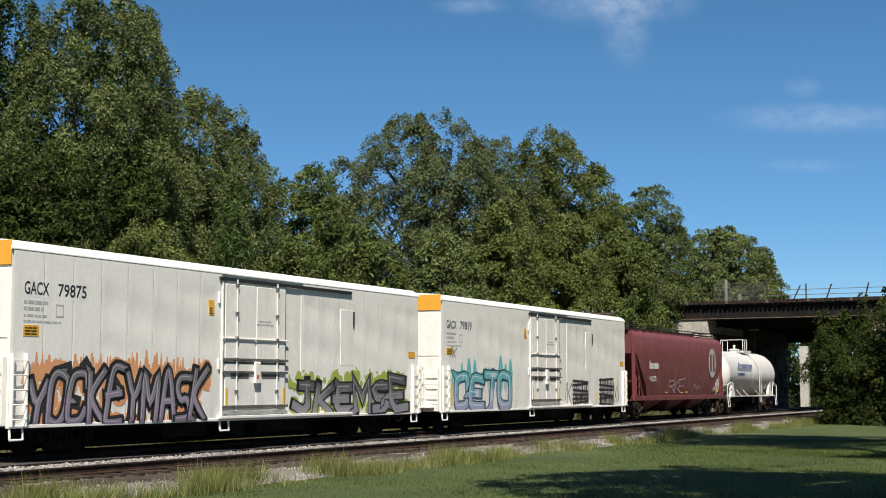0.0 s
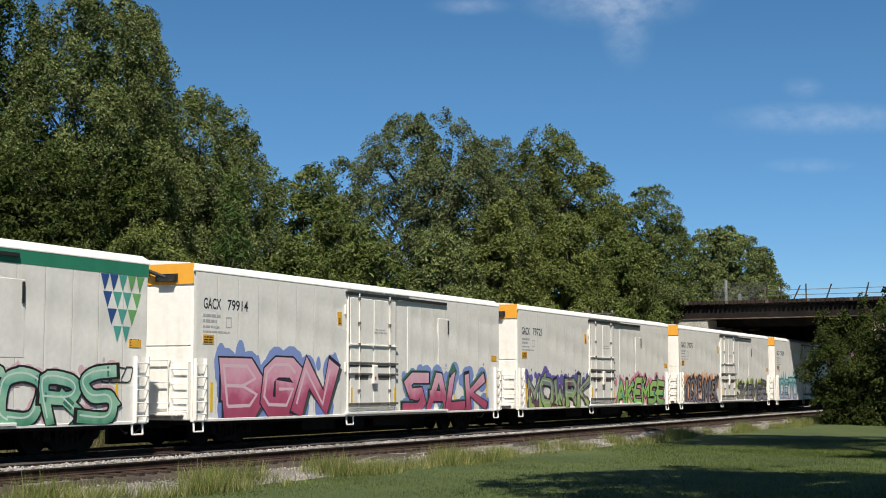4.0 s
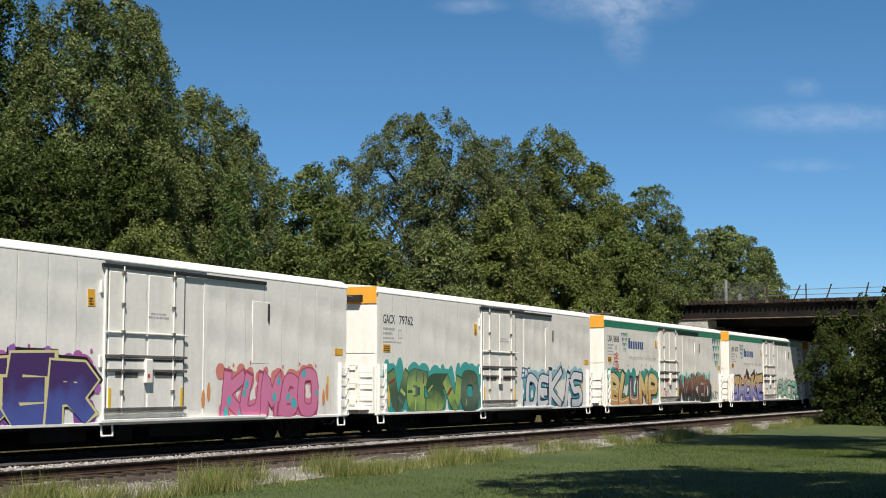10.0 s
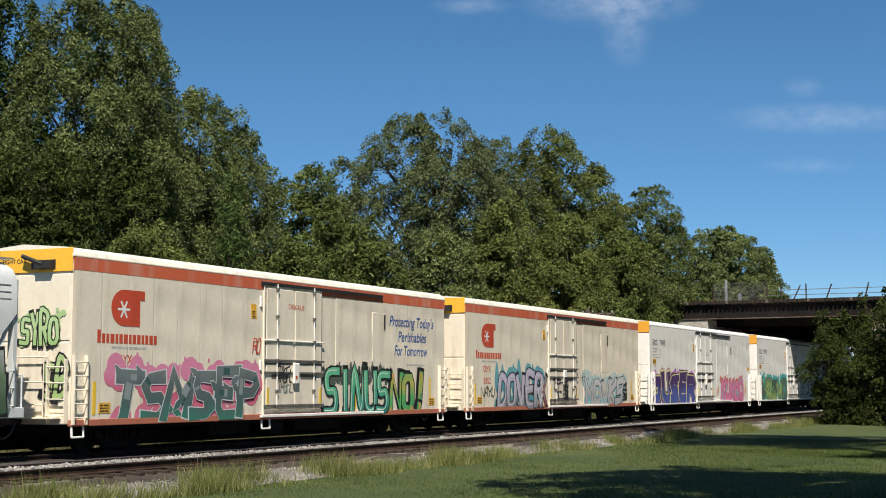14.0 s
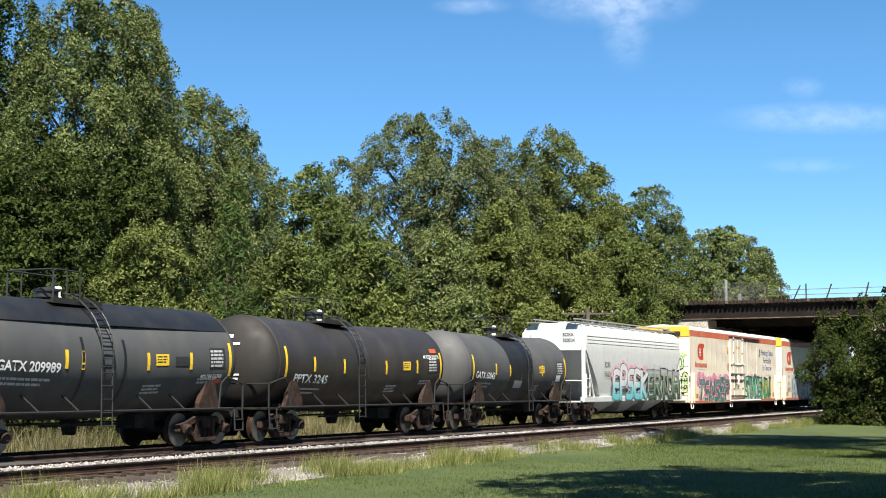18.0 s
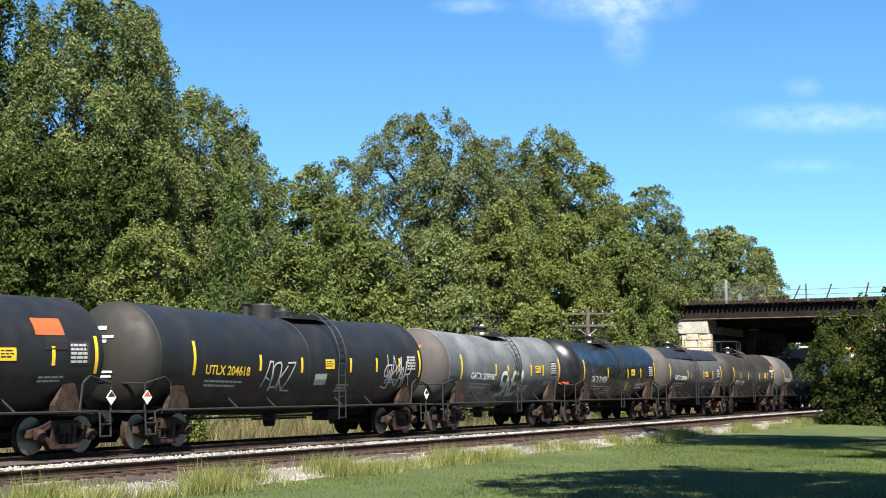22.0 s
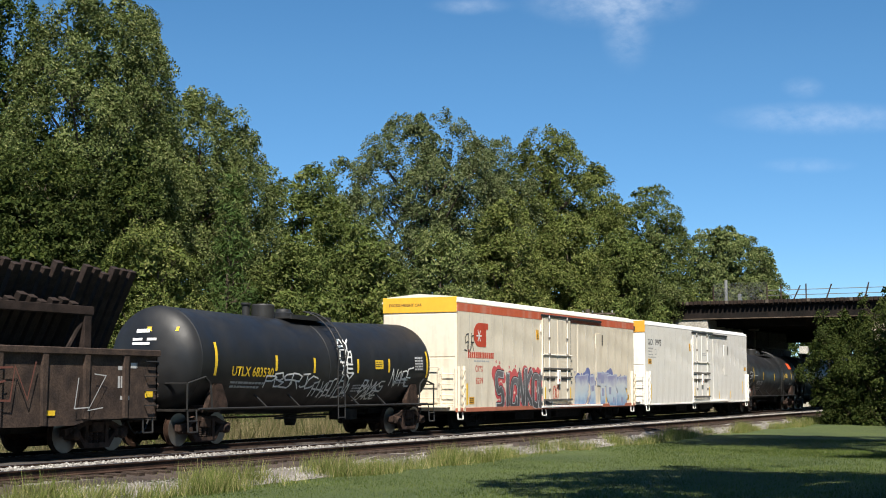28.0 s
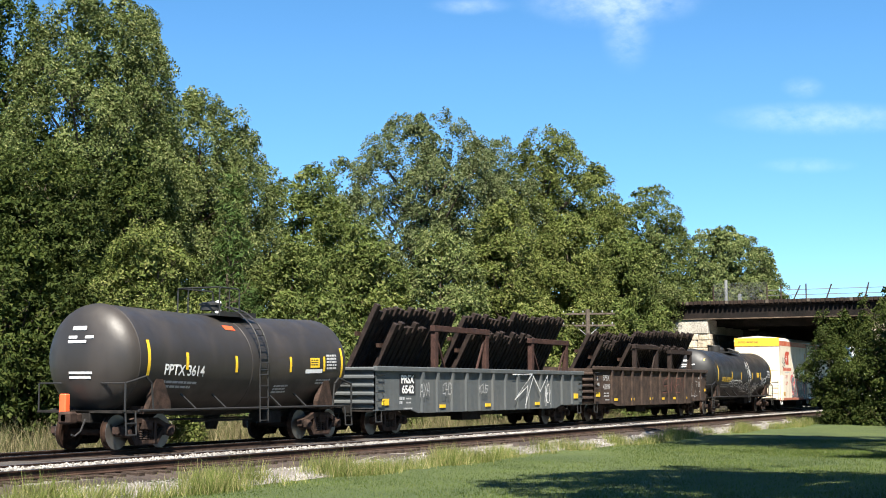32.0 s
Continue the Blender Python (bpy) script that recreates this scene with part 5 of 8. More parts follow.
    part("hand_hold", shared("rhold", lambda: Shape().box(16.55, 16.62, -1.63, -1.59, 3.55, 4.05).mesh("hand_hold", DARK_METAL)), None, car)
    # ladders, grab rails, stirrups
    for a in (b0 + 0.02, b1 - 0.5):
        ladder(car, a, -1.6, 0.72, 2.4, 0.46, 5, "x", skin, 0.1)
    ladder(car, b0 - 0.02, -1.5, 0.75, 2.3, 0.55, 4, "y", skin, 0.12, "end_ladder")

    def grab():
        sh = Shape()
        for z in (2.35, 1.75, 1.2):
            sh.pipe([(b0 - 0.04, -0.85, z), (b0 - 0.14, -0.85, z), (b0 - 0.14, 0.9, z), (b0 - 0.04, 0.9, z)], 0.018, 5)
        for yy in (-0.85, 0.0, 0.9):
            sh.tube((b0 - 0.14, yy, 0.9), (b0 - 0.14, yy, 2.35), 0.018, 5)
        sh.box(b0 - 0.3, b0, -1.3, 1.3, 0.86, 0.9)
        return sh.mesh("grab_rail", skin)
    part("grab_rail", shared(("rgrab", skin.name), grab), None, car)

    def stirrup():
        sh = Shape()
        for a in (0,):
            sh.pipe([(a, -1.58, 0.7), (a, -1.6, 0.42), (a + 0.42, -1.6, 0.42), (a + 0.42, -1.58, 0.7)], 0.028, 5)
        return sh.mesh("stirrup", WHITE)
    for a in (b0 + 0.05, 9.2, b1 - 0.55):
        part("stirrup", shared("rstir", stirrup), None, car, at=pose(a, 0, 0))
    # underframe, boxes and trucks are coloured as dark as their shade
    part("underframe", shared("runder", lambda: Shape().box(1.0, 21.1, -0.35, 0.35, 0.5, 0.75).box(1.2, 20.9, -1.5, 1.5, 0.6, 0.74).mesh("underframe", UNDER_SHADE)), None, car, "black underframe")
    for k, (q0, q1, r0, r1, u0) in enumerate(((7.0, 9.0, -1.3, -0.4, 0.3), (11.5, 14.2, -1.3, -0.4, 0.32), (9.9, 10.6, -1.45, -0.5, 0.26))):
        part("equipment_box", shared(("rbox", k), lambda: Shape().cbox(q0, q1, r0, r1, u0, 0.6, 0.02).mesh("equipment_box", UNDER_SHADE)), None, car)
    part("centre_sill", shared("rkeel", lambda: Shape().box(4.9, 17.2, -0.3, 0.9, 0.1, 0.5).mesh("centre_sill", UNDER_SHADE)), None, car)
    # added dark sheet that hides the lit grass behind the car
    part("far_sill", shared("rskirt", lambda: Shape().box(1.0, 21.0, 1.3, 1.42, 0.03, 0.6).mesh("far_sill", UNDER_SHADE)), None, car)
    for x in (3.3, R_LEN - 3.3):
        truck(car, x, UNDER_SHADE)
    coupler(car, 0, -1)
    coupler(car, R_LEN, 1)
    # placards and stencils that all of them carry
    for k, (q0, q1, r0, r1) in enumerate(((1.95, 2.4, 0.98, 1.24) if sill else (1.34, 1.86, 2.8, 3.06), (8.58, 8.86, 3.6, 4.02), (19.9, 20.35, 0.98, 1.24) if sill else (20.45, 20.95, 2.63, 2.83))):
        part("placard", shared(("rplac", k, bool(sill)), lambda: Shape().box(q0, q1, -1.607, -1.6, r0, r1).mesh("placard", PLATE_ORANGE)), None, car, "orange placard")
        bars(car, q0 + 0.05, r0 + 0.04, [(0, 0, q1 - q0 - 0.1, 0.03), (0, 0.07, q1 - q0 - 0.1, 0.03), (0, 0.14, q1 - q0 - 0.1, 0.03)], BLACK_INK, y=-1.612)
    for k, (q0, q1, r0, r1, qy) in enumerate(((1.72, 1.84, 0.95, 1.75, -1.606), (19.95, 20.05, 1.2, 1.95, -1.606), (9.36, 9.46, 1.1, 1.6, -1.66), (12.3, 12.4, 1.1, 1.6, -1.66), (14.6, 14.68, 0.9, 1.35, -1.606), (17.1, 17.18, 0.9, 1.35, -1.606))):
        part("yellow_mark", shared(("rymark", k), lambda: Shape().box(q0, q1, qy, qy + 0.006, r0, r1).mesh("yellow_mark", YELLOW_INK)), None, car)
    for z in (2.1, 3.95):
        part("routing_box", shared(("rroute", z), lambda: Shape().cbox(9.03, 9.12, -1.64, -1.59, z, z + 0.3, 0.01).mesh("routing_box", WHITE)), None, car)
    return car


def stencil(car, mark, number, plate=True, skin=None):
    """Car number on a clean patch, with rows of small print below."""
    if plate:
        for k, (q0, q1) in enumerate(((1.28, 2.24), (2.4, 3.6))):
            part("number_patch", shared(("npatch", k), lambda: Shape().box(q0, q1, -1.599, -1.59, 3.7, 4.12).mesh("number_patch", ROOF_WHITE)), None, car)
    letters(car, mark, 1.34, 3.78, 0.42, BLACK_INK, width=0.84, bold=0.006)
    letters(car, number, 2.48, 3.78, 0.42, BLACK_INK, width=1.03, bold=0.006)
    bars(car, 1.34, 3.1, [(0, 0.45, 0.85, 0.08), (0, 0.3, 0.7, 0.08), (0, 0.15, 0.8, 0.06), (0, 0.02, 1.3, 0.05)], GREY_INK)
    part("small_box", shared("sbox", lambda: Shape().add([(2.42, -1.603, 3.28), (2.7, -1.603, 3.28), (2.7, -1.603, 3.58), (2.42, -1.603, 3.58), (2.45, -1.603, 3.31), (2.67, -1.603, 3.31), (2.67, -1.603, 3.55), (2.45, -1.603, 3.55)], [(0, 1, 5, 4), (1, 2, 6, 5), (2, 3, 7, 6), (3, 0, 4, 7)]).mesh("small_box", GREY_INK)), None, car)
    bars(car, 10.9, 3.4, [(0, 0, 0.9, 0.05), (0.1, 0.1, 0.7, 0.04)], GREY_INK, y=-1.648)
    word = word_mesh(number, 0.26, BLACK_INK, 0.003)
    ob = part("end_number", word, None, car)
    ob.matrix_basis = pose(0.925, 0.9, 3.85, 0, 0, -90)


def shield(car, x0, x1, z0, z1):
    """A pointed mark made of rows of triangles in blue and green."""
    for mat, par in ((BLUE_INK, 0), (TEAL_INK, 1), (LEAF_INK, 2)):
        sh = Shape()
        rows = 4
        for r in range(rows):
            zt = z1 - (z1 - z0) * r / rows
            zb = z1 - (z1 - z0) * (r + 1) / rows + 0.02
            half = (x1 - x0) / 2 * (1, 0.88, 0.68, 0.38)[r]
            n = (5, 4, 3, 2)[r]
            for i in range(n):
                if min(2, (2 * i + r) // 3) == par:
                    a = (x0 + x1) / 2 - half + 2 * half * i / n
                    w = 2 * half / n * 0.92
                    sh.add([(a, -1.605, zt), (a + w, -1.605, zt), (a + w / 2, -1.605, zb)], [(0, 1, 2)])
        tagged(part("shield_mark", sh, mat, car), kind="stuff")


def word_bars(car, x0, x1, z0, z1, material, heavy=0.5, seed=0, y=-1.604, name="maker_mark"):
    """A company name drawn as plain upright bars."""
    sh = Shape()
    rng = random.Random(seed)
    x = x0
    h = z1 - z0
    while x < x1 - 0.05:
        w = h * rng.uniform(0.32, 0.5)
        sh.add([(x, y, z0), (x + w, y, z0), (x + w, y, z0 + h * (1.0 if x == x0 else 0.72)), (x, y, z0 + h * (1.0 if x == x0 else 0.72))], [(0, 1, 2, 3)])
        x += w + h * 0.14
    tagged(part(name, sh, material, car), kind="stuff")


# ---- tank car ----
def tank_car(length, label, skin, radius=1.45, zc=2.42, ladder_x=6.5, band=None, top=None, dome=True, stripes=(), rail_mat=None, head_mat=None, group="tank cars", signs=False):
    """stripes: places of the yellow stripes; the first and the last are tall."""
    car = start_car("tank_car", length, label, "tank car", group)
    a, b = 0.5, length - 0.5
    head = 0.72
    cap = [(a + head * (1 - math.cos(t * math.pi / 20)), max(0.02, radius * math.sin(t * math.pi / 20))) for t in range(0, 11)]
    part("tank", Shape().lathe([(a + head, radius - 0.02), (a + head, radius), (a + head + 0.02, radius + 0.012), (a + head + 0.07, radius), (length / 2 - 0.03, radius), (length / 2 - 0.02, radius + 0.008), (length / 2 + 0.02, radius + 0.008), (length / 2 + 0.03, radius), (b - head, radius), (b - head, radius - 0.02)], 56, "x", (0, 0, zc)), skin, car, smooth=True)
    part("tank_head", Shape().lathe(cap, 56, "x", (0, 0, zc)), head_mat or skin, car, "grimy rounded tank head", smooth=True)
    part("tank_head", Shape().lathe([(length - p, r) for p, r in cap], 56, "x", (0, 0, zc)), head_mat or skin, car, "grimy rounded tank head", smooth=True)
    w = (radius, zc)
    if top:
        n = 14
        v = []
        for i in range(n + 1):
            t = math.pi * (0.19 + 0.62 * i / n)
            for x in (a + head, b - head):
                v.append((x, -(radius + 0.008) * math.cos(t), zc + (radius + 0.008) * math.sin(t)))
        part("clean_top", Shape().add(v, [(2 * i, 2 * i + 1, 2 * i + 3, 2 * i + 2) for i in range(n)]), top, car, "cleaner darker paint on top", smooth=True)
    if band:
        lo, hi, m = band
        part("painted_band", Shape().lathe([(lo, radius + 0.002), (lo, radius + 0.01), (hi, radius + 0.01), (hi, radius + 0.002)], 56, "x", (0, 0, zc)), m, car, smooth=True)
    for k, x in enumerate(stripes):
        sh = Shape()
        tall = k in (0, len(stripes) - 1)
        x = min(max(x, a + head + 0.14), b - head - 0.14)
        flat_quad(sh, x - 0.06, x + 0.06, zc - (0.43 if tall else 0.22), zc + (0.5 if tall else 0.24), 0, w)
        part("yellow_stripe", sh, YELLOW_INK, car, "yellow reflective stripe")
    m = rail_mat or DARK_METAL
    lx = ladder_x
    sh = Shape()
    pts = []
    for i in range(13):
        t = math.pi * (-0.06 + 0.5 * i / 12)
        pts.append((-(radius + 0.14) * math.cos(t), zc + (radius + 0.14) * math.sin(t)))
    stile_path = [(0, -(radius + 0.14), 0.62)] + [(0, q0, q1) for q0, q1 in pts]
    lad = part("ladder", shared(("tstile", radius, zc, m.name), lambda: Shape().pipe(stile_path, 0.022, 5).mesh("stile", m)), None, car, at=pose(lx, 0, 0))
    part("stile", lad.data, None, lad, at=pose(0.42, 0, 0))
    bar = shared(("trung", m.name), lambda: Shape().tube((0, 0, 0), (0.42, 0, 0), 0.016, 5).mesh("rung", m))
    for q0, q1 in pts + [(-(radius + 0.14), 0.66 + k * 0.33) for k in range(5)]:
        part("rung", bar, None, lad, at=pose(0, q0, q1))
    if dome:
        sh = Shape()
        zt = zc + radius
        small = radius < 1.5
        p0 = lx - (0.95 if small else 1.5)
        sh.box(p0, lx + 0.9, -0.75, 0.75, zt - 0.02, zt + 0.04)
        sh.box(p0, lx + 0.9, -0.8, -0.74, zt - 0.04, zt + 0.1)
        part("platform", sh, m, car, "top platform grating")
        if small:
            for s in (-1, 1):
                x1 = lx + (0.85 if s > 0 else 0.1)
                sh = Shape().pipe([(p0 + 0.05, s * 0.74, zt), (p0 + 0.05, s * 0.74, zt + 0.74), (p0 + 0.12, s * 0.74, zt + 0.8), (x1 - 0.07, s * 0.74, zt + 0.8), (x1, s * 0.74, zt + 0.74), (x1, s * 0.74, zt)], 0.024, 5)
                sh.tube((p0 + 0.55, s * 0.74, zt), (p0 + 0.55, s * 0.74, zt + 0.8), 0.02, 5)
                part("top_rail", sh, m, car)
            part("top_rail", Shape().tube((p0 + 0.05, -0.74, zt + 0.8), (p0 + 0.05, 0.74, zt + 0.8), 0.022, 5), m, car)
            part("manway", Shape().lathe([(0, 0.3), (0.14, 0.3), (0.15, 0.34), (0.2, 0.34), (0.24, 0.2), (0.25, 0.05)], 18, "z", (lx - 0.3, 0, zt)).tube((lx - 0.62, -0.1, zt + 0.2), (lx + 0.02, 0.1, zt + 0.28), 0.03, 6), m, car, "dark manway lid", smooth=True)
            part("relief_valve", Shape().lathe([(0, 0.1), (0.22, 0.1), (0.23, 0.07), (0.4, 0.07), (0.42, 0.1), (0.48, 0.08), (0.5, 0.02)], 12, "z", (lx + 0.3, 0.15, zt)), WHITE_INK, car, "pale relief valve", smooth=True)
        else:
            part("valve_housing", Shape().lathe([(-0.05, 0.36), (0.36, 0.36), (0.4, 0.33), (0.42, 0.1)], 18, "z", (lx - 1.9, 0, zt)).lathe([(-0.05, 0.12), (0.3, 0.12), (0.34, 0.16), (0.4, 0.16)], 12, "z", (lx - 2.7, 0.1, zt)), m, car, "dark valve housing", smooth=True)
            part("dome", Shape().lathe([(0, 0.32), (0.2, 0.32), (0.24, 0.26), (0.32, 0.24), (0.34, 0.1)], 18, "z", (lx - 0.75, 0, zt)).tube((lx - 0.2, 0.2, zt), (lx - 0.2, 0.2, zt + 0.3), 0.09, 8), skin, car, smooth=True)
    # saddles, sill, side rail with props
    for x in (2.05, length - 2.05):
        s = 1 if x < length / 2 else -1
        part("saddle", Shape().prism([(x - s * 0.35, 1.0), (x + s * 0.62, 1.0), (x + s * 0.62, 1.18), (x + s * 0.2, 1.95), (x, 1.95)], -1.36, -1.2).prism([(x - s * 0.35, 1.0), (x + s * 0.62, 1.0), (x + s * 0.2, 1.95), (x, 1.95)], 1.2, 1.36).box(x - 0.3, x + 0.5, -1.2, 1.2, 0.92, 1.12), skin if skin is WHITE_TANK else TRUCK_STEEL, car, "gusseted saddle over the truck")
    for lo, hi in ((0.6, 3.6), (length - 3.6, length - 0.6)):
        part("stub_sill", Shape().cbox(lo, hi, -0.36, 0.36, 0.7, 1.02, 0.02), UNDER_BLACK, car)
        e = lo if lo < 1 else hi
        s = 1 if lo < 1 else -1
        part("end_platform", Shape().box(min(e, e + s * 0.7), max(e, e + s * 0.7), -1.4, 1.4, 0.96, 1.02), UNDER_BLACK, car)
        part("handrail", Shape().pipe([(e + s * 0.08, -1.42, 1.0), (e + s * 0.08, -1.42, 1.72), (e + s * 0.9, -1.42, 1.9), (e + s * 1.15, -1.42, 1.72), (e + s * 1.25, -1.42, 1.0)], 0.03, 6).pipe([(e + s * 0.08, -1.42, 1.72), (e + s * 0.08, 1.42, 1.72), (e + s * 0.08, 1.42, 1.0)], 0.022, 6), m, car)
        part("step", Shape().pipe([(e + s * 0.1, -1.42, 1.0), (e + s * 0.1, -1.46, 0.4), (e + s * 0.5, -1.46, 0.4), (e + s * 0.5, -1.42, 1.0)], 0.025, 5).tube((e + s * 0.1, -1.46, 0.7), (e + s * 0.5, -1.46, 0.7), 0.02, 5), m, car)
    part("side_rail", Shape().tube((1.2, -1.44, 1.02), (length - 1.2, -1.44, 1.02), 0.035, 6).tube((1.2, 1.44, 1.02), (length - 1.2, 1.44, 1.02), 0.035, 6), m, car)
    prop = shared(("tprop", m.name), lambda: Shape().tube((-0.25, -1.1, 1.5), (0.1, -1.42, 1.04), 0.035, 5).mesh("rail_prop", m))
    for k in (0.26, 0.38, 0.62, 0.74):
        part("rail_prop", prop, None, car, at=pose(a + (b - a) * k, 0, 0))
    sign = shared("tdiamond", lambda: Shape().add([(0, 0, -0.19), (0.19, 0, 0), (0, 0, 0.19), (-0.19, 0, 0), (0, 0.02, -0.19), (0.19, 0.02, 0), (0, 0.02, 0.19), (-0.19, 0.02, 0)], [(0, 1, 2, 3), (7, 6, 5, 4), (0, 4, 5, 1), (1, 5, 6, 2), (2, 6, 7, 3), (3, 7, 4, 0)]).mesh("hazard_placard", WHITE_INK))
    for x, ink in ((0.72, PLACARD_RED), (length - 0.72, BLACK_INK)) if signs else ():
        board = part("hazard_placard", sign, None, car, "white diamond placard", at=pose(x, -1.47, 1.36))
        part("placard_half", Shape().add([(-0.15, -0.003, 0.02), (0.15, -0.003, 0.02), (0, -0.003, 0.165)], [(0, 1, 2)]), ink, board)
    part("bottom_valve", Shape().lathe([(0.58, 0.16), (0.75, 0.2), (1.0, 0.25)], 12, "z", (length / 2, 0, 0)).box(length / 2 - 1.6, length / 2 + 1.4, -0.5, -0.42, 0.78, 0.84), UNDER_BLACK, car)
    part("brake_rod", Shape().tube((3.4, -0.2, 0.72), (length - 3.4, -0.2, 0.72), 0.03, 5).box(length * 0.62, length * 0.62 + 0.8, -0.9, -0.3, 0.55, 0.9), UNDER_BLACK, car)
    for x in (2.0, length - 2.0):
        truck(car, x)
    coupler(car, 0, -1)
    coupler(car, length, 1)
    return car


def on_head(car, rows, material, radius=1.45, zc=2.42):
    """Marks on the trailing head: (y, z, width, height), from the far side to the near."""
    sh = Shape()
    for y, z, w, h in rows:
        v = []
        for q, r in ((y, z), (y - w, z), (y - w, z + h), (y, z + h)):
            d = min(0.98, math.hypot(q, r - zc) / radius)
            v.append((0.5 + 0.72 * (1 - math.sqrt(1 - d * d)) - 0.025, q, r))
        sh.add(v, [(0, 1, 2, 3)])
    tagged(part("head_mark", sh, material, car), kind="stuff")


def on_tank(car, text, x, z, size, material, radius, zc, squeeze=1.0, bold=0.0, width=None):
    """Letters laid on the tank's curve."""
    src = word_mesh(text, size, material, bold)
    me = src.copy()
    if width:
        squeeze = width / max(0.1, max(v.co.x for v in me.vertices))
    for v in me.vertices:
        v.co.x *= squeeze
        zz = v.co.z + z
        v.co.y = -math.sqrt(max(0.01, (radius + 0.014) ** 2 - (zz - zc) ** 2))
        v.co.z = zz
        v.co.x += x
    part("lettering", me, None, car)


# ---- covered hopper ----
def hopper(length, label, skin, group="covered hoppers", dark_top=False):
    car = start_car("covered_hopper", length, label, "hopper car", group)
    a = 0.9
    rings = [(1.0, 1.42, 3.2), (1.25, 1.45, 3.0), (1.75, 1.56, 2.45), (2.6, 1.6, 1.6), (3.3, 1.6, 0.92), (4.1, 1.55, a), (4.32, 1.42, a), (4.5, 1.1, a), (4.56, 0.6, a)]
    sh = Shape()
    v = []
    for z, w, x in rings:
        v += [(x, -w, z), (length - x, -w, z), (length - x, w, z), (x, w, z)]
    f = [(k * 4 + j, k * 4 + (j + 1) % 4, (k + 1) * 4 + (j + 1) % 4, (k + 1) * 4 + j) for k in range(len(rings) - 1) for j in range(4)]
    f += [(3, 2, 1, 0), tuple((len(rings) - 1) * 4 + j for j in range(4))]
    part("body", sh.add(v, f), skin, car, smooth=True)
    part("side_sill", Shape().cbox(0.6, length - 0.6, -1.6, -1.4, 0.92, 1.16, 0.015).cbox(0.6, length - 0.6, 1.4, 1.6, 0.92, 1.16, 0.015), skin, car)
    for k in range(3):
        c = length * (0.27 + 0.23 * k)
        part("hopper_bay", Shape().add([(c - 1.6, -1.35, 1.0), (c + 1.6, -1.35, 1.0), (c + 1.6, 1.35, 1.0), (c - 1.6, 1.35, 1.0), (c - 0.5, -0.6, 0.38), (c + 0.5, -0.6, 0.38), (c + 0.5, 0.6, 0.38), (c - 0.5, 0.6, 0.38)],
                                      [(0, 1, 5, 4), (1, 2, 6, 5), (2, 3, 7, 6), (3, 0, 4, 7), (4, 5, 6, 7)]), skin, car)
        part("outlet_gate", Shape().box(c - 0.6, c + 0.6, -0.7, 0.7, 0.3, 0.38), UNDER_BLACK, car)
    for s, e in ((1, 0.6), (-1, length - 0.6)):
        part("end_platform", Shape().box(min(e, e + s * 0.5), max(e, e + s * 0.5), -1.5, 1.5, 0.92, 0.98), skin, car)
        part("end_sill", Shape().cbox(min(e, e + s * 2.6), max(e, e + s * 2.6), -0.4, 0.4, 0.7, 1.0, 0.02), UNDER_BLACK, car)
        part("brake_gear", Shape().tube((e + s * 1.0, -0.4, 1.3), (e + s * 1.0, 0.6, 1.3), 0.2, 10).box(e + s * 1.2 - 0.3, e + s * 1.2 + 0.3, -0.3, 0.5, 1.0, 1.15), UNDER_BLACK, car)
        for y0, y1 in ((-1.55, -1.38), (1.38, 1.55)):
            part("end_post", Shape().cbox(e + s * 0.3 - 0.07, e + s * 0.3 + 0.07, y0, y1, 1.0, 4.1, 0.01), skin, car)
        part("end_brace", Shape().tube((e + s * 1.6, -1.5, 1.0), (e + s * 0.4, -1.5, 3.2), 0.05, 6), skin, car)
        ladder(car, e + s * 0.35 - (0 if s > 0 else 0.45), -1.55, 1.0, 2.2, 0.45, 3, "x", skin, 0.05)
        ladder(car, e, 0.6, 1.0, 4.2, 0.45, 9, "y", skin, 0.05, "end_ladder")
        part("end_rail", Shape().pipe([(e, -1.5, 1.0), (e, -1.5, 1.9), (e, 1.5, 1.9), (e, 1.5, 1.0)], 0.025, 5), skin, car)
    sh = Shape()
    for s in (-1, 1):
        sh.tube((a, s * 1.0, 4.75), (length - a, s * 1.0, 4.75), 0.03, 5)
        for k in range(14):
            x = a + 0.2 + (length - 2 * a - 0.4) * k / 13
            sh.tube((x, s * 1.0, 4.5), (x, s * 1.0, 4.75), 0.02, 4)
            sh.box(x - 0.4, x + 0.4, s * 0.98 - 0.28, s * 0.98 + 0.28, 4.58, 4.61)
    part("roof_walk", sh, DARK_METAL if dark_top else STEEL, car, "grating walkway along the roof")
    for k in range(4):
        part("hatch", Shape().cbox(2.2 + k * (length - 4.4) / 4, 2.0 + (k + 1) * (length - 4.4) / 4, -0.3, 0.3, 4.56, 4.68, 0.03), skin, car)
    for x in (2.3, length - 2.3):
        truck(car, x)
    coupler(car, 0, -1)
    coupler(car, length, 1)
    return car


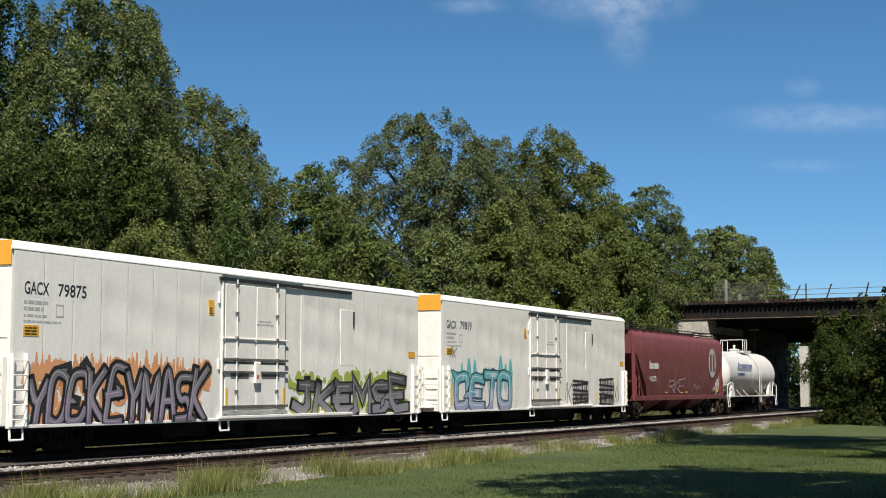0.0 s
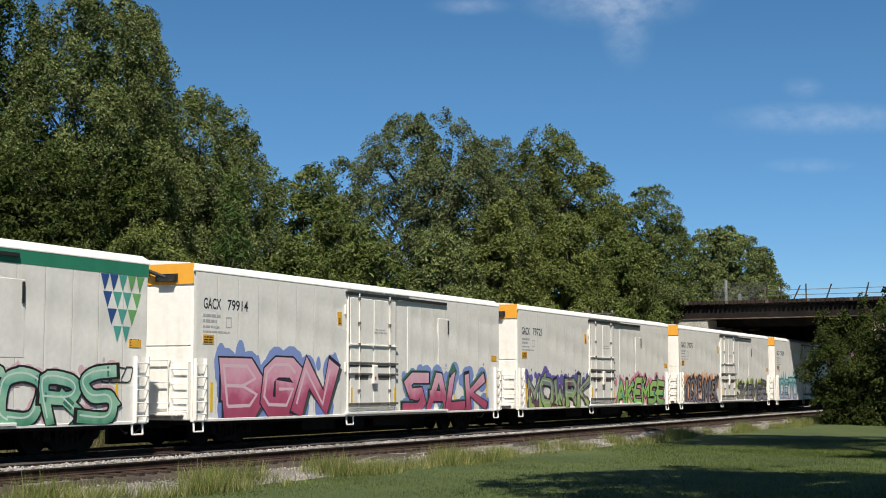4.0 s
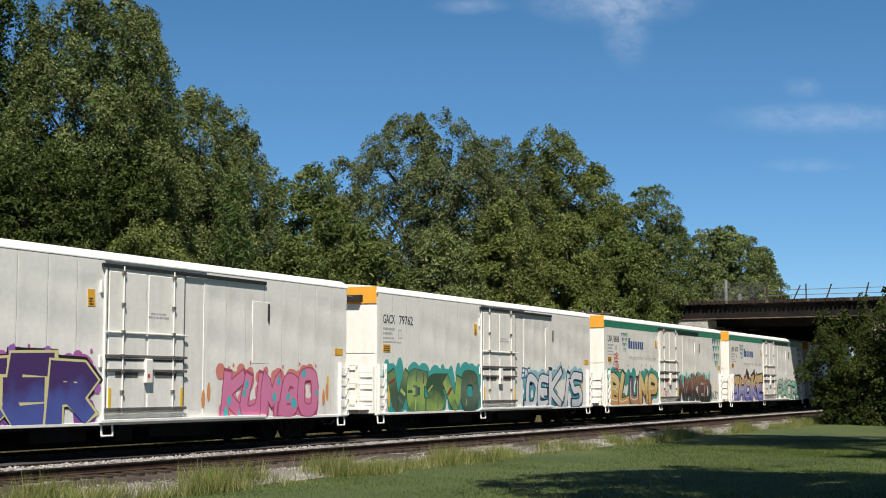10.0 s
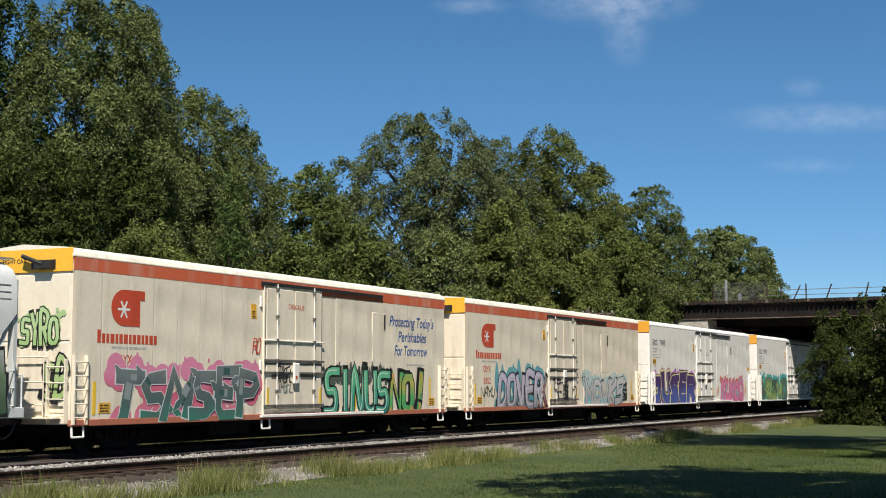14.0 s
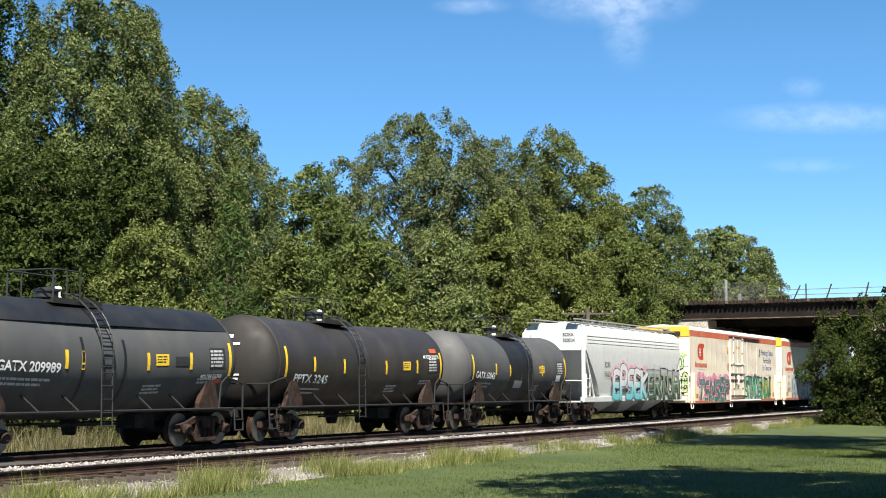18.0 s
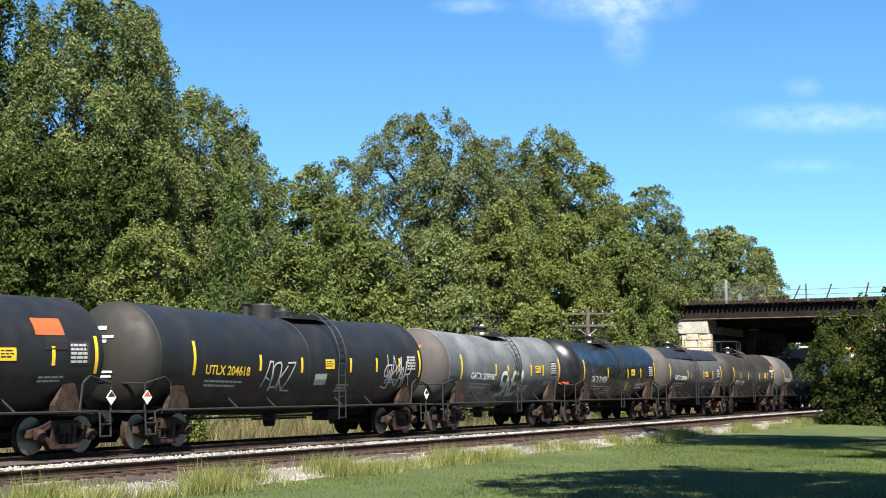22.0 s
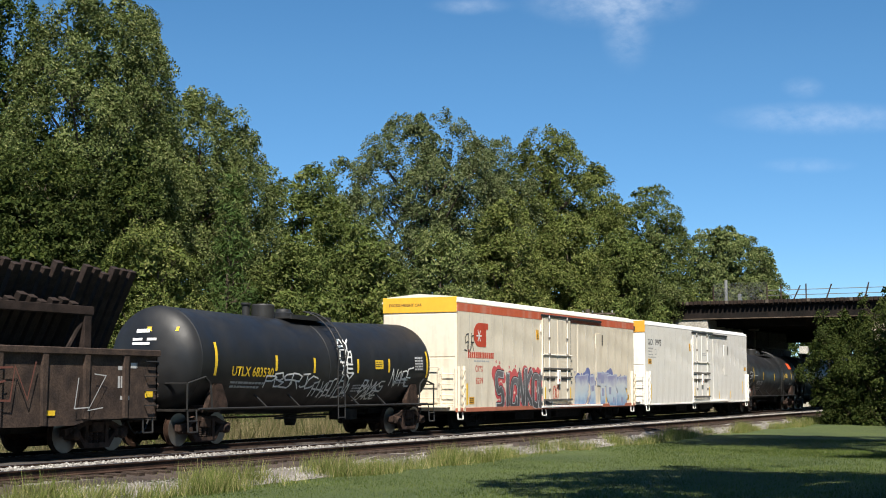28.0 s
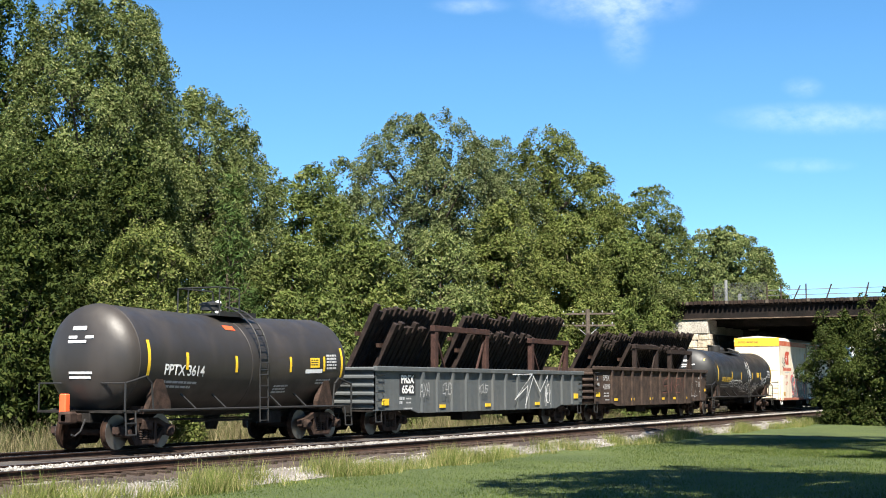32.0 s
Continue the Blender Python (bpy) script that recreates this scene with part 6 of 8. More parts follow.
# ---- gondola with leaning track panels ----
def gondola(length, label, skin, top_z, posts, first_post, group="gondola cars"):
    car = start_car("gondola_car", length, label, "gondola car", group)
    a, b, w, z0 = 0.75, length - 0.75, 1.5, 0.85
    drop = [(a, top_z - 0.16), (b, top_z - 0.16), (b, z0 - 0.02), (b - 2.6, z0 - 0.02), (b - 3.2, z0 - 0.15), (a + 3.2, z0 - 0.15), (a + 2.6, z0 - 0.02), (a, z0 - 0.02)]
    for s in (-1, 1):
        y0, y1 = (-w, -w + 0.05) if s < 0 else (w - 0.05, w)
        part("side_sheet", Shape().prism(drop, y0, y1), skin, car)
        part("top_chord", Shape().cbox(a - 0.02, b + 0.02, -w - 0.1 if s < 0 else w - 0.06, -w + 0.06 if s < 0 else w + 0.1, top_z - 0.17, top_z, 0.02), skin, car)
        for k in range(posts):
            x = first_post + (b - 1.35 - first_post) * k / (posts - 1)
            lo = z0 - 0.13 if a + 3.2 < x < b - 3.2 else z0
            part("side_post", Shape().prism([(x - 0.09, top_z - 0.17), (x + 0.09, top_z - 0.17), (x + 0.06, lo), (x - 0.06, lo)], -w - 0.09 if s < 0 else w, -w if s < 0 else w + 0.09), skin, car)
    for e, s in ((a, -1), (b, 1)):
        part("end_sheet", Shape().box(min(e, e - s * 0.05), max(e, e - s * 0.05), -w, w, z0, top_z - 0.1), skin, car)
        for k in range(5):
            z = z0 + 0.2 + k * 0.28
            part("end_rib", Shape().cbox(min(e, e + s * 0.1), max(e, e + s * 0.1), -w, w, z, z + 0.12, 0.03), skin, car)
        part("end_platform", Shape().box(min(e, e + s * 0.45), max(e, e + s * 0.45), -0.6, 0.6, 0.75, 0.95), UNDER_BLACK, car)
    for e in (a + 0.12, b - 0.52):
        for k in range(4):
            z = z0 + 0.3 + k * (top_z - z0 - 0.6) / 3
            part("grab_iron", shared("ggrab", lambda: Shape().pipe([(0, 0, 0), (0, -0.09, 0), (0.4, -0.09, 0), (0.4, 0, 0)], 0.016, 5).mesh("grab_iron", DARK_METAL)), None, car, at=pose(e, -w, z))
        part("stirrup", shared("gstir", lambda: Shape().pipe([(0, -1.46, 0.85), (0, -1.48, 0.45), (0.4, -1.48, 0.45), (0.4, -1.46, 0.85)], 0.025, 5).mesh("stirrup", DARK_METAL)), None, car, at=pose(e, 0, 0))
    part("floor", Shape().box(a, b, -w + 0.05, w - 0.05, z0 - 0.05, z0 + 0.05), UNDER_BLACK, car)
    part("centre_sill", Shape().box(a, b, -0.35, 0.35, 0.5, z0 - 0.05).box(length * 0.42, length * 0.5, -0.9, -0.4, 0.35, 0.7), UNDER_BLACK, car)
    for x in (2.6, length - 2.6):
        truck(car, x)
    coupler(car, 0, -1)
    coupler(car, length, 1)
    return car


# ---- the train, front to rear: place of each trailing coupler at the clip's start ----
PLACES = []


def train_place(car, x):
    PLACES.append((car, x))
    return car


LIME, LEAFG, TEAL, MINT = (0.35, 0.6, 0.04), (0.05, 0.3, 0.05), (0.02, 0.4, 0.36), (0.35, 0.65, 0.45)
PINK, CRIMSON, ROSE = (0.75, 0.25, 0.36), (0.5, 0.02, 0.07), (0.72, 0.45, 0.5)
PURPLE, LILAC, NAVY, BLUE, SKYB = (0.13, 0.07, 0.22), (0.36, 0.27, 0.5), (0.02, 0.025, 0.12), (0.06, 0.12, 0.5), (0.15, 0.5, 0.68)
INK, CHARCOAL, GREYS, PALE = (0.012, 0.012, 0.014), (0.05, 0.05, 0.055), (0.25, 0.25, 0.27), (0.75, 0.75, 0.75)
GOLD, AMBER, RUSTC, BROWN = (0.7, 0.42, 0.04), (0.75, 0.25, 0.03), (0.3, 0.08, 0.02), (0.06, 0.03, 0.025)

PLAIN = "white refrigerated boxcar with graffiti along its lower side"
# white tank car and oxide red hopper at the front
c = train_place(tank_car(13.9, "white tank car with a dark company mark", WHITE_TANK, rail_mat=WHITE_TANK, ladder_x=8.0), 86.08)
word_bars(c, 3.0, 6.2, 2.75, 3.15, BLUE_INK, y=-1.5, seed=4)
bars(c, 3.1, 2.35, [(0, 0, 1.6, 0.14)], BLUE_INK, y=-1.47)
c = train_place(hopper(17.8, "oxide red covered hopper with a round white emblem", HOPPER_RED, dark_top=True), 68.18)
sh = Shape().add([(14.6 + 0.75 * math.cos(i * math.pi / 12), -1.62, 3.0 + 0.85 * math.sin(i * math.pi / 12)) for i in range(24)], [tuple(range(24))])
part("round_emblem", sh, GREY_INK, c, "pale round emblem")
sh = Shape()
for k in (-1, 1):
    sh.box(14.6 + k * 0.3 - 0.18, 14.6 + k * 0.3 + 0.18, -1.628, -1.622, 2.5, 3.5)
part("emblem_bars", sh, HOPPER_RED, c)
word_bars(c, 3.0, 4.4, 2.55, 2.95, WHITE_INK, y=-1.61, seed=8)
letters(c, "450078", 2.9, 1.9, 0.4, WHITE_INK, y=-1.61)
tag(c, "RKE", 6.3, 9.0, 1.3, 2.0, GREY_INK, seed=3)
tag(c, "M", 10.8, 11.8, 1.3, 1.8, GREY_INK, seed=4)
part("reflector", Shape().box(5.6, 5.9, -1.62, -1.605, 1.3, 1.36).box(9.2, 9.5, -1.62, -1.605, 1.3, 1.36).box(15.5, 15.8, -1.62, -1.605, 1.3, 1.5), YELLOW_INK, c)

c = train_place(reefer(PLAIN, WHITE), 46.23)
stencil(c, "GACX", "79819")
graffiti(c, "OETO", 2.0, 7.2, 0.72, 2.2, [(0.35, 0.33, 0.5), (0.3, 0.4, 0.55), (0.12, 0.42, 0.5), (0.1, 0.45, 0.45)], [(0.04, 0.06, 0.09)], [(0.5, 0.5, 0.6), (0.45, 0.55, 0.6), (0.1, 0.5, 0.5)], 21, thick=0.3, curvy=True, shine=[(0.5, 0.65, 0.72)], shards=[((0.6, 0.6, 0.68),), ((0.1, 0.3, 0.42),)], spread=0.2, cloud="flame", wild=1, label="teal and pale lilac graffiti")
tag(c, "AK", 1.6, 2.2, 2.7, 3.1, BLUE_INK, 0.03, seed=24)
scribble(c, 14.1, 16.0, 0.78, 2.0, BLACK_INK, 22)
tag(c, "IK", 13.0, 13.9, 0.9, 1.8, BLACK_INK, 0.05, seed=25)
scribble(c, 17.5, 19.4, 0.74, 2.05, BLACK_INK, 23)
tag(c, "XI", 19.5, 20.3, 0.9, 1.7, BLACK_INK, 0.04, seed=26)

c = train_place(reefer(PLAIN, WHITE), 24.13)
stencil(c, "GACX", "79875")
graffiti(c, "YOCKEYMASK", 1.5, 8.5, 0.72, 2.05, [(0.2, 0.16, 0.22), (0.27, 0.22, 0.29), (0.2, 0.19, 0.21), (0.16, 0.15, 0.16)], [INK], [(0.75, 0.27, 0.06), (0.72, 0.3, 0.1)], 31, thick=0.3, curvy=True, shine=[(0.42, 0.38, 0.46)], outer=[(0.03, 0.03, 0.03)], cloud="fuzz", spread=0.34, edge=0.04, slant=0.16, wild=1, label="grey and purple graffiti with an orange outline")
graffiti(c, "JKEMSE", 12.9, 20.2, 0.76, 1.95, [(0.3, 0.26, 0.32), (0.26, 0.25, 0.27), (0.1, 0.1, 0.105), (0.09, 0.09, 0.1)], [INK], [(0.3, 0.42, 0.03), (0.36, 0.45, 0.04)], 32, thick=0.28, messy=0.1, spread=0.24, shine=[(0.3, 0.3, 0.32)], wild=2, label="grey and lilac graffiti with a lime cloud")

c = train_place(reefer(PLAIN, WHITE, unit=True), 1.97)
stencil(c, "GACX", "79721")
graffiti(c, "MOWRK", 1.9, 9.0, 0.72, 2.1, [(0.36, 0.55, 0.08), (0.3, 0.42, 0.16), (0.2, 0.23, 0.25), (0.25, 0.38, 0.14)], [(0.03, 0.03, 0.04)], [(0.2, 0.05, 0.05), (0.16, 0.1, 0.2), (0.14, 0.11, 0.42)], 41, thick=0.27, messy=0.1, spread=0.32, shards=[((0.33, 0.52, 0.08),), ((0.18, 0.2, 0.22),), ((0.22, 0.07, 0.07),)], shine=[(0.5, 0.56, 0.5)], flare=0.25, wild=3, label="lime and grey graffiti with a violet cloud")
graffiti(c, "AKEMSE", 12.9, 20.2, 0.72, 2.0, [(0.22, 0.45, 0.1), (0.33, 0.6, 0.12), (0.4, 0.62, 0.16)], [INK], [(0.75, 0.2, 0.3), (0.75, 0.25, 0.36)], 42, thick=0.28, messy=0.1, spread=0.3, spots=[((0.04, 0.4, 0.3),)], drop=([INK], 0.1, -0.05), wild=2, label="lime green graffiti with a pink cloud")

c = train_place(reefer(PLAIN, WHITE, unit=True), -20.16)
stencil(c, "GACX", "79914")
graffiti(c, "BGN", 2.3, 8.3, 0.72, 2.5, [(0.4, 0.03, 0.1), (0.5, 0.06, 0.16), (0.72, 0.3, 0.42), (0.75, 0.42, 0.5)], [(0.02, 0.02, 0.04)], [(0.16, 0.24, 0.6), (0.2, 0.3, 0.65)], 51, thick=0.38, messy=0.04, drop=([(0.06, 0.09, 0.08)], 0.16, -0.08), spread=0.5, cloud="leaf", flare=0.15, shine=[(0.75, 0.5, 0.58)], label="pink and crimson graffiti with a blue cloud")
graffiti(c, "SALK", 13.2, 19.8, 0.72, 2.1, [(0.4, 0.03, 0.1), (0.5, 0.06, 0.16), (0.72, 0.32, 0.44), (0.75, 0.45, 0.53)], [(0.02, 0.02, 0.04)], [(0.16, 0.24, 0.6), (0.2, 0.3, 0.65)], 52, thick=0.3, messy=0.06, drop=([(0.06, 0.2, 0.12)], -0.14, 0.06), spread=0.42, wild=1, label="pink and crimson graffiti with a blue cloud")

SHIELD = "white refrigerated boxcar with a green stripe and graffiti"
for u, num, unit, g in ((-42.43, "8470", False, 0), (-64.62, "8606", True, 1)):
    c = train_place(reefer(SHIELD, WHITE, stripe=GREEN, unit=unit and False), u)
    letters(c, "LINX", 1.34, 3.78, 0.42, BLACK_INK, width=0.7, bold=0.006)
    letters(c, num, 2.2, 3.78, 0.42, BLACK_INK, width=0.78, bold=0.006)
    bars(c, 1.34, 3.1, [(0, 0.48, 0.85, 0.08), (0, 0.33, 0.7, 0.08), (0, 0.18, 0.8, 0.06), (1.1, 0.3, 0.25, 0.22), (0, 0.04, 1.2, 0.05)], GREY_INK)
    shield(c, 3.3, 4.25, 3.28, 4.25)
    word_bars(c, 4.4, 6.75, 3.5, 4.02, BLUE_INK, seed=6)
    letters(c, "Reimagining the World's Food Supply Chain", 4.4, 2.98, 0.3, SAGE_INK, width=4.3)
    shield(c, 19.3, 21.05, 2.72, 4.44)
    if g == 0:
        graffiti(c, "SHOKE", 1.5, 8.9, 0.72, 2.25, [(0.1, 0.12, 0.5), (0.24, 0.2, 0.55), (0.33, 0.27, 0.55), (0.66, 0.42, 0.1), (0.72, 0.45, 0.05)], [(0.02, 0.02, 0.05)], [(0.7, 0.2, 0.35), (0.72, 0.35, 0.45)], 61, thick=0.36, messy=0.08, drop=([INK], 0.1, 0.08), spread=0.22, shine=[(0.4, 0.5, 0.72)], flare=0.2, wild=2, label="violet and gold graffiti")
        graffiti(c, "RAORS", 13.2, 20.0, 0.74, 2.05, [(0.05, 0.3, 0.16), (0.3, 0.6, 0.4), (0.12, 0.42, 0.3), (0.4, 0.68, 0.5)], [INK], [(0.72, 0.4, 0.45), (0.75, 0.5, 0.52)], 62, thick=0.28, messy=0.09, spread=0.2, curvy=True, shards=[((0.03, 0.2, 0.12),)], shine=[(0.6, 0.75, 0.66)], wild=2, label="mint green graffiti with a pink cloud")
        tag(c, "CEO", 19.4, 20.6, 1.75, 2.1, BLACK_INK, seed=6)
    else:
        graffiti(c, "BLUMP", 1.6, 8.8, 0.72, 2.25, [(0.62, 0.26, 0.05), (0.68, 0.36, 0.07), (0.74, 0.55, 0.16), (0.75, 0.6, 0.25)], [(0.05, 0.03, 0.03)], [(0.02, 0.3, 0.2), (0.03, 0.36, 0.3)], 71, thick=0.38, messy=0.06, spread=0.42, curvy=True, special={2: [(0.5, 0.25, 0.12), (0.2, 0.12, 0.25), (0.17, 0.1, 0.26)]}, drop=([(0.2, 0.04, 0.05)], 0.12, -0.05), shine=[(0.78, 0.7, 0.45)], label="orange and gold graffiti with a teal cloud")
        for q, (text, x, z) in enumerate((("DAR", 2.25, 3.0), ("RR", 2.25, 2.72), ("RIER", 2.3, 2.45))):
            tag(c, text, x, x + 0.55, z, z + 0.24, RED_INK, 0.035, seed=73 + q)
        tag(c, "EOVA", 10.3, 11.0, 1.75, 2.0, RED_INK, 0.03, seed=77, y=-1.66)
        tag(c, "AOMI", 9.8, 10.8, 1.2, 1.42, RED_INK, 0.03, seed=78, y=-1.66)
        tag(c, "OTC", 2.3, 3.1, 2.3, 2.5, BLACK_INK, 0.04, seed=79)
        graffiti(c, "NAKED", 12.7, 18.9, 0.72, 2.2, [(0.02, 0.014, 0.013), (0.03, 0.018, 0.016), (0.13, 0.045, 0.03), (0.26, 0.1, 0.05), (0.3, 0.15, 0.06)], [(0.6, 0.6, 0.56)], [(0.05, 0.45, 0.38), (0.1, 0.55, 0.48)], 72, thick=0.38, messy=0.03, drop=([(0.03, 0.06, 0.06)], -0.22, 0.02), spread=0.3, edge=0.02, slant=0.1, flare=0.3, label="rust brown graffiti with a teal cloud")
        tag(c, "CHUTO", 18.9, 20.2, 0.95, 1.3, BLACK_INK, seed=7)

c = train_place(reefer(PLAIN, WHITE, unit=True), -86.82)
stencil(c, "GACX", "79762")
graffiti(c, "VESVO", 1.7, 8.9, 0.72, 2.15, [(0.06, 0.15, 0.06), (0.3, 0.46, 0.08), (0.32, 0.48, 0.1), (0.12, 0.22, 0.1)], [(0.04, 0.1, 0.05)], [(0.02, 0.33, 0.3), (0.03, 0.4, 0.36)], 81, thick=0.44, messy=0.05, spread=0.5, cloud="leaf", curvy=True, special={0: [(0.09, 0.14, 0.09), (0.06, 0.12, 0.06), (0.2, 0.3, 0.1)], 2: [(0.3, 0.45, 0.08), (0.05, 0.11, 0.05), (0.04, 0.1, 0.05)], 4: [(0.05, 0.1, 0.06), (0.14, 0.2, 0.15), (0.06, 0.12, 0.06)]}, edge=0.03, shards=[((0.03, 0.13, 0.05),), ((0.12, 0.18, 0.13),), ((0.4, 0.55, 0.14),), ((0.25, 0.04, 0.03),)], label="green and lime graffiti with a teal cloud")
graffiti(c, "DEKIS", 13.6, 20.0, 0.74, 2.15, [(0.42, 0.5, 0.56), (0.7, 0.71, 0.72), (0.76, 0.76, 0.76), (0.74, 0.76, 0.8)], [(0.01, 0.03, 0.08)], [(0.02, 0.22, 0.32), (0.04, 0.34, 0.44), (0.3, 0.55, 0.62)], 82, thick=0.3, messy=0.07, spread=0.42, curvy=True, slant=0.14, edge=0.06, wild=1, label="white graffiti with a navy outline on teal")
tag(c, "ECS", 13.2, 14.0, 2.0, 2.4, BLUE_INK, 0.05, seed=83)

c = train_place(reefer(PLAIN, WHITE, unit=False), -109.09)
stencil(c, "GACX", "79995")
graffiti(c, "JUSER", 1.3, 8.8, 0.72, 2.3, [(0.05, 0.09, 0.4), (0.05, 0.07, 0.34), (0.06, 0.02, 0.14), (0.07, 0.02, 0.13)], [(0.72, 0.64, 0.28)], [(0.2, 0.05, 0.35), (0.26, 0.07, 0.42), (0.5, 0.1, 0.4)], 91, thick=0.4, messy=0.03, spread=0.34, outer=[INK], edge=0.06, flare=0.2, label="navy and violet graffiti with a cream outline")
for q, (px, pz) in enumerate(((1.4, 1.9), (8.6, 2.1), (9.0, 1.6), (6.0, 2.45), (5.2, 2.5), (7.2, 2.45))):
    blob_mark = Shape()
    blob(blob_mark, px, pz, 0.13, 0.15, -1.609, 0.72, random.Random(q), 10)
    tagged(part("sprayed_dot", blob_mark, spray_of([(0.5, 0.12, 0.4), (0.3, 0.1, 0.5)], 0.7, 2.5), c), kind="stuff")
graffiti(c, "KUMBO", 14.3, 19.3, 0.74, 2.05, [(0.7, 0.14, 0.34), (0.72, 0.18, 0.38), (0.72, 0.2, 0.38)], [(0.42, 0.04, 0.12)], [(0.7, 0.15, 0.34), (0.72, 0.2, 0.3), (0.7, 0.2, 0.14)], 92, thick=0.44, curvy=True, spots=[((0.03, 0.5, 0.5),)], edge=0.04, spread=0.28, label="hot pink bubble graffiti with teal dots")
for q, px in enumerate((13.4, 13.65, 19.75, 19.95)):
    drip = Shape()
    blob(drip, px, 1.3 + 0.2 * (q % 2), 0.09, 0.26, -1.609, 0.72, random.Random(q), 10, 0.4)
    tagged(part("sprayed_drop", drip, spray_of([(0.75, 0.25, 0.04), (0.72, 0.3, 0.08)], 0.7, 2.0), c), kind="stuff")

RUSTY = "cream refrigerated boxcar with a rusty red stripe and graffiti"
for u, num, which in ((-131.21, "8352", 0), (-153.26, "6538", 1), (-311.4, "8299", 2)):
    c = train_place(reefer(RUSTY, CREAM, stripe=RED, sill=RUSTY_SILL, end=YELLOW_END, unit=which < 2, group="cream refrigerated boxcars"), u)
    mark = Shape()
    mark.add([(2.85 + 0.5 * math.cos(t * math.pi / 10), -1.605, 3.62 + 0.46 * math.sin(t * math.pi / 10)) for t in range(5, 16)] + [(3.5, -1.605, 3.16), (3.5, -1.605, 4.08)], [tuple(range(13))])
    mark.add([(2.85, -1.606, 4.08), (3.68, -1.606, 4.08), (3.68, -1.606, 3.84), (2.85, -1.606, 3.84)], [(0, 1, 2, 3)])
    part("company_mark", mark, RED_INK, c, "round orange-red company mark")
    flake = Shape()
    for k in range(3):
        t = k * math.pi / 3
        dx, dz = 0.24 * math.cos(t), 0.24 * math.sin(t)
        px, pz = -0.03 * math.sin(t), 0.03 * math.cos(t)
        fy = -1.608 - k * 0.0005
        flake.add([(2.85 - dx - px, fy, 3.58 - dz - pz), (2.85 + dx - px, fy, 3.58 + dz - pz), (2.85 + dx + px, fy, 3.58 + dz + pz), (2.85 - dx + px, fy, 3.58 - dz + pz)], [(0, 1, 2, 3)])
    part("snow_star", flake, ROOF_WHITE, c)
    word_bars(c, 1.85, 4.3, 2.72, 3.04, RED_INK, seed=9)
    bars(c, 2.4, 2.58, [(0, 0, 1.4, 0.06)], GREY_INK)
    letters(c, "CRYX", 2.5, 2.2, 0.34, RED_INK, bold=0.004, width=0.72)
    letters(c, num, 2.55, 1.74, 0.34, RED_INK, bold=0.004, width=0.66)
    if which == 0:
        graffiti(c, "DOVER", 3.9, 8.5, 0.74, 2.2, [(0.24, 0.23, 0.25), (0.4, 0.38, 0.43), (0.52, 0.47, 0.58), (0.5, 0.45, 0.58)], [(0.03, 0.03, 0.04)], [(0.1, 0.32, 0.36), (0.06, 0.3, 0.36), (0.12, 0.4, 0.46)], 101, thick=0.4, messy=0.07, curvy=True, cloud="flame", spread=0.4, shine=[(0.65, 0.62, 0.7)], wild=1, label="grey and lilac graffiti with teal flames")
        graffiti(c, "X", 8.1, 8.9, 0.8, 2.0, [(0.3, 0.06, 0.08), (0.3, 0.3, 0.32)], [INK], None, 103, thick=0.3, shards=[((0.6, 0.6, 0.6),), ((0.3, 0.05, 0.06),)], y=-1.62, label="dark red and grey sprayed figure")
        graffiti(c, "MOVKS", 13.6, 18.7, 0.78, 1.95, [(0.36, 0.37, 0.38), (0.5, 0.5, 0.5), (0.62, 0.62, 0.62)], [(0.03, 0.04, 0.05)], [(0.2, 0.5, 0.56), (0.3, 0.56, 0.6), (0.5, 0.62, 0.6)], 102, thick=0.34, messy=0.1, spread=0.34, slant=0.16, edge=0.035, flare=0.25, wild=2, label="white and grey graffiti with a pale teal cloud")
        scribble(c, 18.8, 19.3, 0.9, 1.9, BLACK_INK, 104, turns=7)
        tag(c, "NE", 13.0, 13.5, 1.9, 2.2, BLACK_INK, 0.03, seed=105)
        tag(c, "MHES", 17.9, 18.7, 1.75, 2.05, BLACK_INK, 0.03, seed=106)
        tag(c, "SELLO", 9.7, 12.3, 1.1, 1.75, BLACK_INK, 0.06, seed=8, y=-1.66)
        scribble(c, 10.7, 11.1, 1.0, 2.1, BLACK_INK, 107, y=-1.75, turns=6)
        tag(c, "NAYU", 2.3, 3.6, 1.25, 1.6, BLACK_INK, 0.05, seed=9)
    elif which == 1:
        graffiti(c, "TSMSEP", 2.5, 9.0, 0.74, 2.05, [(0.03, 0.2, 0.14), (0.07, 0.13, 0.12), (0.1, 0.13, 0.13), (0.16, 0.2, 0.2)], [(0.62, 0.66, 0.64)], [(0.7, 0.2, 0.32), (0.6, 0.05, 0.12), (0.72, 0.2, 0.36)], 111, thick=0.32, messy=0.12, spread=0.34, edge=0.025, shards=[((0.25, 0.3, 0.3),), ((0.03, 0.1, 0.08),)], flare=0.3, wild=3, label="dark green and grey graffiti with a pink cloud")
        tag(c, "RO", 8.7, 9.05, 2.6, 3.0, RED_INK, 0.04, seed=115)
        tag(c, "TAGFL", 9.8, 10.6, 1.75, 2.2, BLACK_INK, 0.05, seed=116, y=-1.75)
